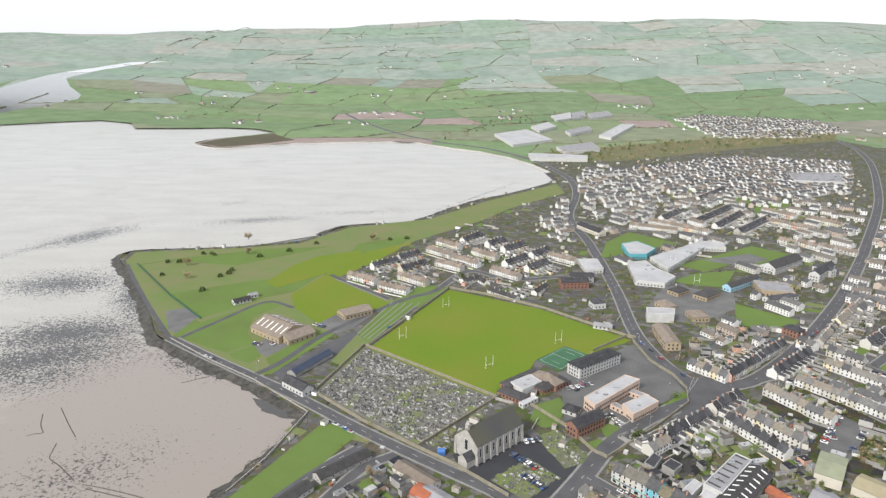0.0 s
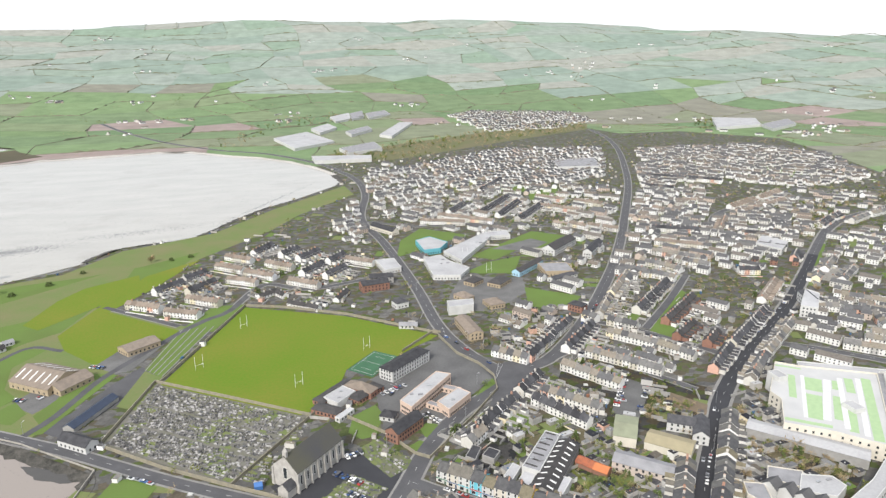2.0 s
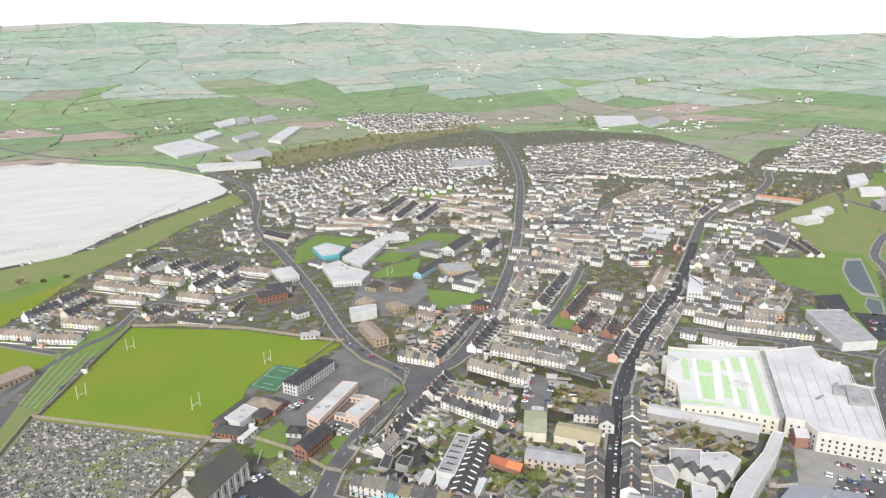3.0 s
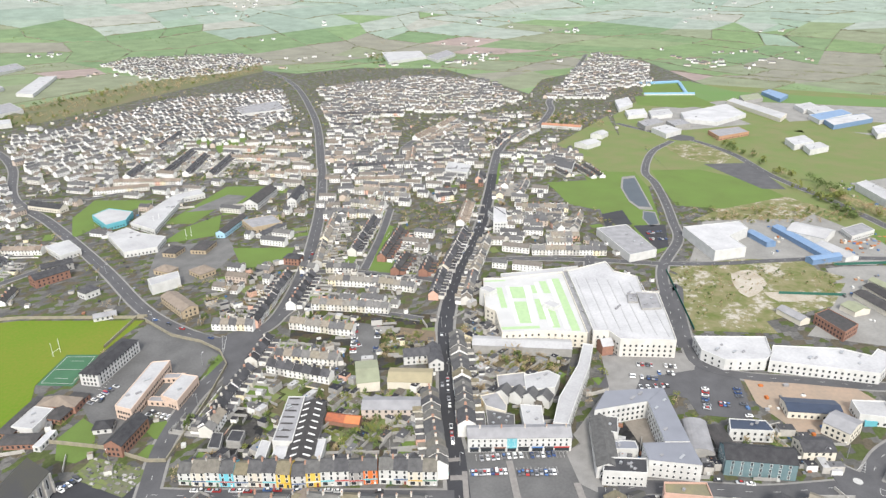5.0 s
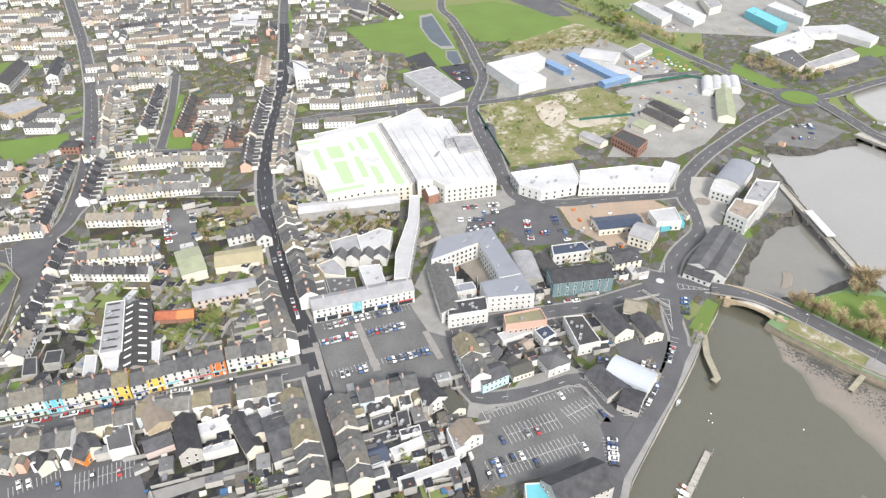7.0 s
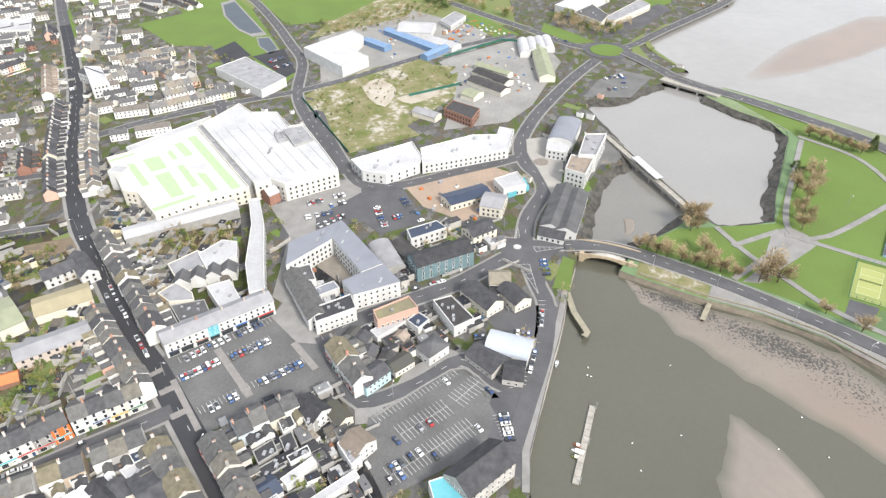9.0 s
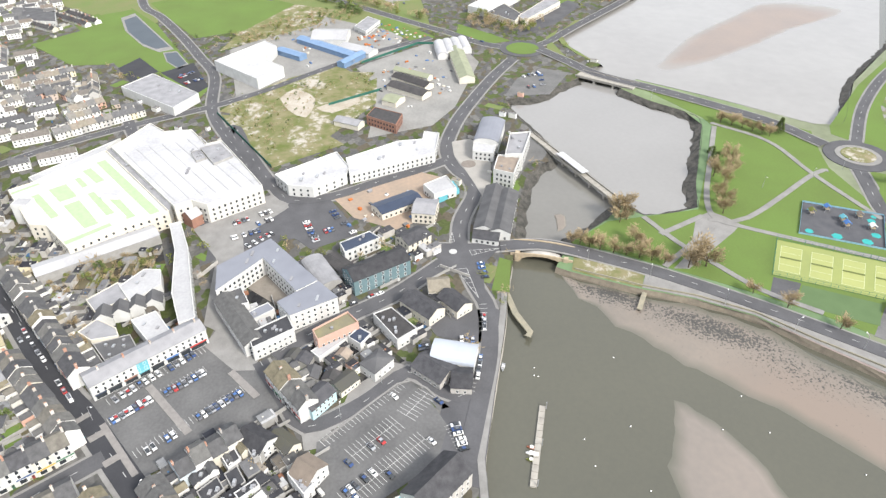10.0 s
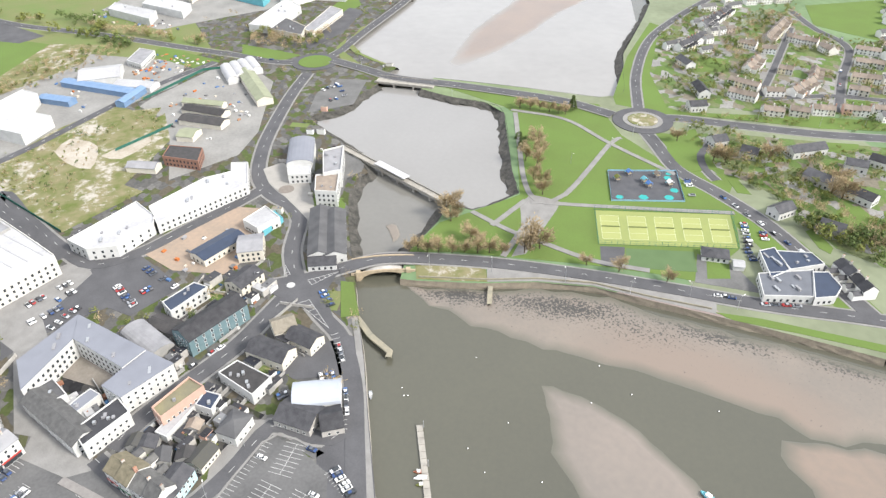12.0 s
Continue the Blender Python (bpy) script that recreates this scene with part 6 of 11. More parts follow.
road("street", [(240.2, 829.0), (367.2, 824.5), (425.6, 770.9), (466.8, 749.1)], 5, "hedged lane between the estates", dashes=False, walk_side=0)
road("street", [(173.1, 866.1), (233.1, 821.7), (291.0, 815.6), (370.2, 779.6), (463.0, 736.4)], 6, "residential street along the estate", dashes=False)
road("street", [(350.3, -188.7), (365.2, -190.0), (383.7, -198.5), (397.3, -216.9)], 5, "villa lane under the trees", dashes=False)
road("street", [(633.5, -463.6), (580.8, -448.6), (525.1, -439.7), (465.7, -382.4), (411.8, -333.1)], 6, "estate road between the bungalows", dashes=False)
road("street", [(450.3, -293.2), (444.3, -327.2), (436.8, -355.0), (419.1, -382.8), (404.1, -406.3)], 6, "estate road between the bungalows", dashes=False)
road("street", [(455.9, -297.2), (503.7, -345.9), (587.5, -428.0)], 5, "estate road between the bungalows", dashes=False)
for pts in ([(483.3, -102.0), (438.5, -88.0), (385.5, -72.0), (360.9, -70.7), (351.8, -85.4), (328.6, -140.7), (314.0, -176.8)], [(358.9, -66.3), (362.1, -89.9), (415.8, -147.5), (421.3, -159.0)], [(489.1, -100.9), (461.2, -133.3), (415.8, -147.5), (364.2, -167.6)], [(360.2, -28.9), (335.3, -43.2), (318.3, -57.1), (294.9, -76.9), (278.4, -101.4)], [(342.5, -35.4), (362.9, -64.1)], [(312.1, -31.6), (352.0, -67.2)]):
    road("path", pts, 3.4, "pale paved park path", paving, walk_side=0, dashes=False)
flat("paved_place", [(360.9, -59.7), (368.1, -69.9), (362.5, -77.0), (355.0, -83.8), (347.4, -78.0), (311.0, -44.3), (310.8, -36.0), (326.6, -48.5)], 0.16, paving, "pale paved meeting of park paths", "pavement")


def disc(name, p, r, z, mat, label, cat, squash=1.0, n=40):
    return flat(name, [(p[0] + r * math.cos(TAU * i / n), p[1] + r * math.sin(TAU * i / n)) for i in range(n)], z, mat, label, cat)


for c, r in (((637.7, 32.2), 17), ((442.6, -187.1), 18)):
    disc("roundabout", c, r + 4.0, 0.45, asphalt, "asphalt ring of a roundabout", "road")
disc("roundabout_island", (637.7, 32.2), 15, 0.75, grass, "grassed central island of a roundabout", "traffic island")
disc("roundabout_island", (442.6, -187.1), 14.5, 0.75, paving, "paved apron of a roundabout island", "traffic island")
disc("roundabout_island", (442.6, -187.1), 11, 1.0, waste, "brown planted central island of a roundabout", "traffic island")
disc("roundabout_island", (319.6, 81.9), 2.2, 0.50, white_paint, "white painted mini roundabout", "traffic island")
disc("roundabout", (959.4, 496.3), 20, 0.42, asphalt, "asphalt ring of a far roundabout", "road")
flat("junction", [(163.2, 446.0), (175.7, 429.0), (194.3, 430.9), (199.0, 413.2), (175.0, 390.4), (151.5, 369.7), (148.4, 376.3), (164.1, 401.2)], 0.30, asphalt, "wide asphalt road junction", "road")
flat("junction", [(315.9, 92.2), (326.8, 79.8), (328.3, 67.7), (324.9, 56.1), (308.2, 65.8), (276.8, 63.1), (291.2, 69.3), (303.7, 81.9)], 0.33, asphalt, "wide asphalt junction before the bridge", "road")

# ---- terraces, street by street ----
# headland estate
for garden in ([(686.9, 716.1), (763.1, 777.3), (804.4, 759.7), (780.8, 706.1), (683.3, 645.0), (662.9, 680.4)], [(416.7, 495.0), (455.7, 536.4), (481.6, 544.1), (491.9, 521.3), (462.8, 488.9), (422.3, 466.0)], [(722.6, 637.8), (809.4, 674.2), (820.1, 644.6), (758.8, 604.5), (708.4, 611.4)], [(550.1, 549.2), (606.8, 604.0), (654.5, 608.4), (591.5, 552.1)]):
    mark(garden, SOFT)
for green in ([(923.8, 1019.2), (978.5, 1051.3), (1018.6, 1037.5), (999.9, 977.9), (936.1, 934.9), (892.9, 944.9)], [(618.5, 810.3), (661.6, 860.4), (678.1, 841.9), (655.1, 808.2)], [(577.9, 534.4), (659.7, 599.5), (659.2, 593.7), (587.9, 533.9)]):
    lawn(green, 0.09, grass, "mown green between the houses")
    mark(green)
rows("brown", False, False, (569.1, 803.4), (582.5, 771.8), (639.0, 831.8), (654.6, 818.8), (471.0, 659.2), (512.2, 625.8), (506.2, 766.9), (526.8, 748.5))
rows("slate", False, False, (500.2, 707.8), (551.1, 680.5), (700.5, 1011.3), (745.1, 974.5), (755.6, 968.8), (793.0, 929.9), (648.9, 938.0), (676.8, 901.2), (595.5, 653.4), (611.7, 638.3), (627.9, 649.2), (636.0, 631.7), (487.8, 541.0), (507.2, 532.9))
rows("brown", False, True, (673.3, 772.9), (744.5, 803.5), (755.2, 807.5), (823.5, 838.2))
rows("brown", False, False, (672.0, 744.0), (718.8, 761.6), (728.9, 765.1), (784.7, 786.6))
rows("brown", False, False, (579.9, 678.3), (626.2, 724.9))
rows("brick", False, False, (527.0, 565.1), (531.5, 560.1), (543.1, 556.4), (548.2, 551.3), (563.1, 545.8), (566.5, 541.5))
rows("brown", False, True, (448.4, 466.1), (499.8, 504.2))
rows("brown", False, False, (-92.7, 635.5), (-63.8, 614.4), (-59.9, 606.4), (-32.2, 590.0), (-42.9, 635.0), (-14.9, 612.2), (-6.5, 678.0), (19.7, 657.8), (11.0, 694.3), (37.6, 669.5), (33.7, 717.9), (58.2, 693.5), (-16.4, 725.2), (9.8, 700.4), (-6.0, 755.2), (19.7, 730.6), (50.7, 654.9), (75.8, 630.9), (115.7, 705.2), (140.8, 681.6))
rows("slate", False, True, (-72.8, 659.3), (-48.2, 680.8), (-47.4, 686.8), (-27.1, 705.7), (-43.2, 649.1), (-18.8, 673.8), (22.2, 755.9), (44.6, 783.5), (50.1, 740.4), (71.0, 759.6), (66.5, 720.9), (91.7, 743.8), (64.1, 670.1), (88.8, 696.3), (85.3, 655.8), (109.4, 678.9), (95.4, 700.5), (115.7, 722.2))
rows("cottage", False, False, (18.8, 619.8), (35.9, 631.8), (43.8, 598.2), (67.9, 575.0), (84.6, 590.0), (98.8, 611.9), (36.8, 628.5), (42.7, 615.4))
# junction of the main roads
rows("terrace", True, False, (179.9, 446.2), (198.4, 423.4))
rows("slate", True, False, (197.8, 425.8), (230.1, 452.3), (231.1, 454.2), (262.4, 480.0))
rows("slate", True, True, (231.6, 430.1), (274.4, 465.3))
rows("terrace", True, True, (279.8, 486.8), (285.2, 473.7))
rows("terrace", True, False, (292.8, 469.6), (308.5, 450.0), (279.2, 447.9), (300.7, 419.9), (300.7, 419.9), (317.6, 389.1), (245.9, 422.5), (280.4, 376.8), (218.3, 408.6), (241.7, 368.4), (187.5, 378.9), (211.5, 345.8))
rows("slate", True, False, (177.2, 370.5), (196.0, 332.1))
rows("slate", True, True, (170.5, 380.9), (194.1, 399.4), (147.9, 362.8), (165.6, 375.0), (126.7, 346.5), (146.5, 361.3))
rows("slate", True, False, (117.6, 338.1), (128.4, 345.6))
rows("terrace", False, False, (412.8, 600.2), (433.0, 559.5), (379.6, 588.0), (412.3, 540.5), (444.7, 625.6), (481.0, 580.8), (454.7, 585.1), (470.3, 562.4))
rows("slate", True, True, (326.8, 480.1), (397.6, 536.1))
rows("brick", True, True, (336.4, 452.3), (393.8, 492.8), (325.3, 422.1), (356.0, 441.9), (339.8, 404.1), (361.1, 419.3))
rows("terrace", True, True, (327.0, 521.3), (375.1, 568.7), (290.9, 480.9), (322.8, 516.6))
rows("slate", True, True, (315.6, 367.7), (352.7, 394.8), (356.3, 397.2), (403.3, 427.4), (405.3, 428.8), (435.2, 448.2))
rows("terrace", True, False, (326.5, 344.5), (367.6, 374.4), (369.9, 376.0), (416.9, 406.2), (419.1, 407.7), (437.3, 419.5))
# main street, both sides
rows("town", True, True, (223.6, 276.8), (204.3, 254.0), (204.3, 254.0), (180.6, 225.4))
rows("town", True, False, (280.8, 310.3), (252.7, 279.4), (252.7, 279.4), (214.0, 238.3))
cyan_front = surface("cyan_render", (0.16, 0.50, 0.60), (0.13, 0.42, 0.52), 0.4)
yellow_front = surface("yellow_render", (0.68, 0.48, 0.10), (0.58, 0.41, 0.09), 0.4)
orange_front = surface("orange_shop_render", (0.66, 0.18, 0.05), (0.56, 0.15, 0.045), 0.4)
row((94.4, 314.8), (131.0, 274.8), "town", True, False, (white_wall, cream_wall, white_wall, cyan_front, white_wall, cream_wall, white_wall, yellow_front))
row((131.0, 274.8), (161.3, 247.8), "town", True, False, (white_wall, yellow_front, white_wall, white_wall, grey_wall, orange_front))
row((161.8, 246.9), (180.8, 226.6), "town", True, False, (white_wall, white_wall, cream_wall, white_wall))
rows("town", True, True, (83.6, 287.1), (97.3, 268.7), (102.1, 273.4), (117.2, 258.1), (120.0, 257.9), (132.6, 240.5), (134.0, 240.2), (144.0, 228.3), (146.1, 226.9), (158.8, 212.0))
rows("town", True, True, (156.6, 206.3), (139.9, 186.4), (139.9, 186.4), (122.8, 167.5))
rows("town", True, False, (163.4, 186.9), (149.0, 171.5), (149.0, 171.5), (131.7, 153.1))
rows("town", True, True, (169.0, 179.6), (187.3, 160.7))
rows("terrace", True, False, (74.4, 298.6), (79.7, 281.6), (117.2, 335.7), (131.2, 345.6))
# north-east streets
rows("terrace", False, False, (440.5, 372.1), (484.3, 325.2))
rows("terrace", False, False, (485.6, 439.9), (499.0, 430.0), (501.0, 426.8), (516.4, 413.9), (518.3, 410.7), (501.2, 384.5))
rows("cottage", False, False, (684.1, 528.0), (665.7, 491.3), (714.3, 519.0), (681.2, 465.8), (721.6, 507.0), (690.5, 459.8))
rows("terrace", False, False, (526.6, 452.3), (558.3, 417.3), (516.6, 426.0), (533.6, 407.8), (561.8, 483.6), (607.1, 509.5), (571.8, 513.8), (614.3, 541.3))
rows("terrace", False, False, (478.1, 380.2), (497.4, 362.3), (465.3, 374.5), (480.4, 357.6), (507.2, 374.7), (550.2, 396.8))
rows("slate", False, True, (571.3, 553.6), (595.3, 572.8), (710.1, 653.9), (751.8, 677.7), (758.7, 680.9), (783.9, 690.4))
rows("terrace", False, False, (540.2, 494.0), (558.2, 507.8), (767.9, 656.4), (815.5, 674.2), (823.9, 676.9), (859.1, 685.7))
# estates beyond, single rows
rows("slate", False, True, (326.2, 852.1), (403.1, 934.3), (343.3, 829.7), (405.1, 900.8), (360.9, 803.2), (432.5, 876.4), (377.1, 984.4), (444.8, 1060.7), (286.4, 865.8), (323.7, 911.3))
rows("brown", False, False, (268.8, 856.2), (325.9, 802.2), (422.1, 869.9), (463.0, 819.5), (446.9, 925.4), (473.8, 883.9), (485.9, 878.0), (511.6, 843.2), (237.5, 835.0), (290.1, 809.1))
rows("brown", False, False, (397.9, 771.4), (409.8, 755.0), (416.7, 762.3), (427.7, 739.4), (435.9, 748.8), (443.5, 733.2), (446.8, 733.3), (460.4, 718.4))
# seafront and Abbeyside estate
rows("brown", False, False, (426.6, -277.2), (419.4, -290.3), (420.7, -296.2), (412.1, -307.0), (417.5, -313.3), (410.1, -327.0), (410.9, -334.6), (401.0, -349.7), (464.5, -274.2), (446.6, -286.9), (484.6, -288.3), (463.3, -301.0), (456.1, -300.9), (450.8, -314.3), (493.9, -341.9), (485.9, -350.1), (558.5, -348.7), (545.9, -358.1), (539.4, -358.7), (531.7, -368.2), (558.3, -400.5), (535.5, -415.2), (528.3, -412.9), (513.1, -412.2))
rows("brown", False, False, (513.1, -436.0), (499.2, -451.0), (487.8, -413.6), (472.8, -430.0), (461.2, -386.8), (447.3, -402.8), (440.5, -365.9), (430.2, -376.3), (404.3, -355.8), (394.0, -372.3), (432.3, -392.1), (423.6, -400.9))
rows("brown", False, True, (448.2, -318.6), (462.6, -350.0), (464.6, -351.6), (483.7, -369.9), (499.9, -314.5), (520.0, -339.4), (557.9, -375.8), (600.7, -429.3))
rows("slate", True, True, (563.7, -287.9), (584.6, -324.2), (610.4, -342.5), (650.4, -399.1))
rows("slate", True, True, (252.1, -196.0), (227.1, -192.6))

# ---- estates that stand too far off to pick apart ----
far_rows([(217.3, 1090.8), (209.7, 885.7), (336.7, 973.2), (362.7, 1250.6), (251.1, 1217.4)], 0.3, 24, 0.3)
far_rows([(371.2, 1261.7), (588.6, 1385.0), (808.7, 1342.6), (640.9, 1049.2), (520.6, 997.7), (348.6, 1014.7)], 0.55, 21, 0.12)
far_rows([(356.4, 1010.5), (428.7, 1021.1), (553.6, 979.9), (594.5, 931.6), (555.1, 871.0), (464.0, 929.1)], -0.6, 24, 0.3)
far_rows([(876.3, 1305.6), (1145.2, 1288.4), (1223.9, 1115.5), (1071.5, 881.8), (886.0, 856.0), (819.4, 952.5), (636.0, 935.5)], -0.75, 23, 0.12)
far_rows([(618.8, 918.6), (743.1, 921.8), (690.9, 830.2), (559.5, 684.7), (522.3, 629.2), (438.1, 655.0), (517.0, 776.9)], -0.8, 24, 0.22)
far_rows([(674.0, 772.0), (867.2, 837.8), (955.3, 763.1), (769.6, 679.6), (668.6, 626.3), (529.7, 598.1)], -0.8, 25, 0.4)
far_rows([(584.5, 530.8), (707.0, 622.1), (827.1, 640.8), (747.6, 522.9), (647.3, 522.3)], -0.95, 24, 0.3)
far_rows([(1102.5, 858.2), (1439.6, 1031.7), (1926.2, 1272.4), (1761.3, 1000.2), (1400.0, 785.1), (1310.5, 831.3), (1182.9, 759.2)], -0.9, 25, 0.3)
far_rows([(703.0, 2113.1), (987.8, 2341.7), (1128.6, 2095.4), (1077.9, 1824.2), (896.4, 1703.7), (679.8, 1691.6)], 0.4, 26, 0.2)
far_rows([(127.2, 839.4), (181.1, 986.5), (166.1, 854.7), (163.2, 763.9), (137.5, 729.6)], 0.4, 22, 0.25)
far_rows([(392.5, 621.3), (455.5, 651.1), (399.2, 562.3), (356.3, 545.5)], -0.75, 20, 0.2)
far_rows([(427.7, 411.5), (526.1, 482.6), (547.1, 448.0), (565.1, 418.5), (494.5, 366.7), (467.8, 391.8), (425.3, 391.2)], -0.9, 22, 0.35)
far_rows([(625.7, 756.9), (784.3, 748.4), (694.8, 643.0), (568.1, 563.5), (507.1, 623.7)], -0.8, 24, 0.25)
far_rows([(568.2, -280.5), (662.5, -375.3), (686.7, -432.6), (591.5, -361.1), (535.7, -289.2)], -1.5, 26, 0.4)
far_rows([(636.0, -585.6), (611.4, -659.7), (356.0, -387.0), (371.1, -337.9)], -1.7, 26, 0.25)
for cx, cy, n, spread in ((-180, 2250, 14, 120), (330, 2500, 26, 260), (700, 2300, 22, 220), (-420, 2900, 18, 300), (1500, 1500, 18, 260), (60, 3300, 20, 400), (1200, 2300, 22, 400), (1900, 900, 20, 300), (2300, 1700, 24, 600), (700, 3600, 24, 700), (-700, 3700, 20, 600)):
    for _ in range(n):
        x, y = cx + RND.gauss(0, spread * 0.5), cy + RND.gauss(0, spread * 0.35)
        if math.hypot(x, y) < 2280:
            far_house(x, y, RND.uniform(0, 3), RND.uniform(5, 11), 4, 4, 6.5)


# ---- church, schools and convent ----
def church():
    a, b = Vector((13.9, 330.9)), Vector((41.4, 355.7))
    root = hall("church", a, b, 17, 12, 19.5, stone_wall, moss_roof, "large grey stone church with a mossy slate roof", "church", windows=False, over=0.5)
    hx = (b - a).length / 2
    lancet = window_mesh(1.3, 5.5)
    for i in range(7):
        x = -hx + 2 * hx * (i + 0.5) / 7
        for s, t in ((-1, 0), (1, 180)):
            again("lancet_window", lancet, root, pose(x, s * 8.5, 4, 0, 0, t))
    bm = bmesh.new()
    for z0, z1, r in ((0, 6, 0.9), (6, 11, 0.5)):
        box(bm, -0.5, 0.5, -r, r, z0, z1)
    me = mesh("buttress", bm, stone_wall)
    for i in range(8):
        for s in (-1, 1):
            again("buttress", me, root, pose(-hx + 2 * hx * i / 7, s * 8.7, 0))
    again("gable_window", window_mesh(2.4, 6.5), root, pose(-hx, 0, 6, 0, 0, 270))
    bm = bmesh.new()
    box(bm, -0.8, 0.8, -1.2, 1.2, 18, 22)
    bmesh.ops.create_cone(bm, cap_ends=True, segments=4, radius1=1.6, radius2=0.1, depth=2.5, matrix=Matrix.Translation((0, 0, 23.2)))
    part("bellcote", bm, stone_wall, root).location = (-hx + 0.8, 0, 0)
    bm = bmesh.new()
    gable_walls(bm, 4, 3.5, 5, 8)
    porch = part("porch", bm, stone_wall, root)
    porch.matrix_basis = pose(-hx - 3, -4.2, 0)
    bm = bmesh.new()
    gable_roof(bm, 4, 3.5, 5, 8)
    part("porch_roof", bm, slate, porch)
    return root


church()
hall("school", (39.8, 406.4), (53.8, 394.0), 9, 3.2, 5.2, brick_wall, dark_roof, "low red brick school wing with a dark hipped roof", "school", True, step=3.0)
hall("school", (42.3, 411.1), (68.0, 432.8), 9, 3.2, 5.2, brick_wall, dark_roof, "low red brick school wing with a dark hipped roof", "school", True, step=3.0)
hall("school", (64.3, 407.3), (85.0, 421.8), 10, 3.2, 5.4, brick_wall, dark_roof, "low red brick school wing with a dark hipped roof", "school", True, step=3.0)
flat_building("school", [(46.2, 412.7), (61.0, 424.4), (67.9, 414.5), (53.7, 402.4)], 4.6, white_wall, pale_sheet, "flat white-roofed middle of the brick school", "school", 0.3, windows=False, units=2)
hall("school_hall", (69.1, 416.2), (75.4, 422.0), 22, 4.5, 9, brick_wall, brown_roof, "brick school hall under a brown pyramid roof", "school", True, step=4)
flat_building("prefab_classroom", [(49.6, 389.1), (60.5, 398.0), (63.1, 395.1), (52.1, 385.6)], 3, white_wall, white_roof, "white flat-roofed prefabricated classroom", "classroom", 0.1)
hall("school", (92.5, 431.1), (126.8, 455.5), 12, 8.2, 11, white_wall, slate, "white three-storey school with a slate hipped roof", "school", True, step=3.0, storey=2.7)
flat_building("school", [(91.1, 387.3), (124.9, 417.9), (133.6, 411.5), (95.8, 376.9)], 8, pink_wall, pale_sheet, "pink panelled flat-roofed school block", "school", 0.4, step=2.2, units=3)
flat_building("school", [(114.2, 382.0), (133.0, 395.2), (138.6, 385.9), (118.1, 369.8)], 6, pink_wall, pale_sheet, "pink panelled flat-roofed school block", "school", 0.4, step=2.2, units=1)
flat_building("link_corridor", [(108.0, 386.8), (111.6, 389.7), (119.9, 380.0), (115.6, 377.2)], 3.2, pink_wall, felt_roof, "low corridor between the school blocks", "corridor", 0.2)
flat_building("link_corridor", [(122.7, 404.7), (127.3, 407.9), (136.8, 398.9), (133.1, 395.1)], 3.2, pink_wall, felt_roof, "low corridor between the school blocks", "corridor", 0.2)
hall("convent", (77.3, 355.0), (97.2, 369.5), 9.5, 7, 10, brick_wall, slate, "red brick convent house with a dark slate roof", "house", step=2.6, storey=3)
hall("lodge", (78.5, 384.6), (86.2, 379.1), 8, 3, 5.6, white_wall, slate, "small white lodge with a slate hipped roof", "house", True)
hall("sports_hall", (-144.6, 513.7), (-116.7, 491.2), 30, 5, 11, tan_stone, brown_roof, "sports hall with wide brown roof slopes and pale skylights", "sports hall", lights=6, step=5)
hall("sports_hall_wing", (-123.9, 482.8), (-106.3, 500.6), 16, 4, 7.5, tan_stone, brown_roof, "lower wing of the sports hall", "sports hall", step=5)
hall("clubhouse", (-86.2, 533.2), (-64.3, 547.8), 15, 4.2, 6.5, tan_stone, brown_roof, "tan clubhouse with a low brown roof", "clubhouse")
hall("pavilion", (-186.0, 561.3), (-173.8, 571.3), 7, 2.8, 5, white_wall, dark_roof, "white pavilion with a dark roof", "pavilion")
hall("pavilion_shed", (-176.8, 578.2), (-170.2, 582.7), 6, 2.6, 4.2, white_wall, felt_roof, "white shed beside the pavilion", "shed")
hall("long_store", (-105.4, 427.4), (-84.6, 461.4), 8, 3, 5.2, grey_wall, navy_roof, "long low store with a dark sheet roof", "store", windows=False)
hall("house", (-105.6, 416.1), (-88.5, 401.3), 9, 4.6, 7.4, white_wall, slate, "white house at the cemetery corner", "house")
for k, (a, b, w) in enumerate((((-66.4, 309.5), (-41.8, 332.3), 8), ((-86.2, 281.0), (-69.7, 303.6), 8), ((-23.6, 321.8), (-3.2, 303.0), 9))):
    hall("bungalow", a, b, w, 3, 5.2, (stone_wall, white_wall, cream_wall)[k], (dark_roof, dark_roof, brown_roof)[k], "low shore bungalows with dark roofs", "house")
hall("workshop", (-8.9, 297.3), (2.6, 287.1), 12, 4, 6.5, grey_wall, felt_roof, "grey sheet-roofed workshop", "workshop", windows=False)
barrel("arched_shed", (-13.4, 299.1), (-4.5, 292.8), 10, 3, 6, grey_wall, rust_roof, "arched shed with a rusty red roof", "shed")
hall("hall", (176.6, 509.0), (176.3, 473.5), 12, 6, 8.2, tan_stone, brown_roof, "angled tan hall with a long brown roof", "hall")
flat_building("school", [(203.7, 741.5), (223.6, 751.6), (237.0, 723.7), (221.6, 702.5), (202.0, 701.2)], 6, aqua, pale_sheet, "school block with bright aqua walls", "school", 0.4)
flat_building("school", [(222.4, 694.0), (292.7, 751.7), (322.4, 753.3), (319.3, 731.8), (295.2, 733.5), (230.1, 656.4)], 5, white_wall, pale_sheet, "long white flat-roofed school", "school", 0.4, units=5)
flat_building("school", [(193.7, 675.8), (214.5, 682.3), (217.4, 658.9), (229.7, 631.7), (212.8, 611.5), (186.9, 619.7)], 5, white_wall, pale_sheet, "white flat-roofed school block", "school", 0.4, units=4)
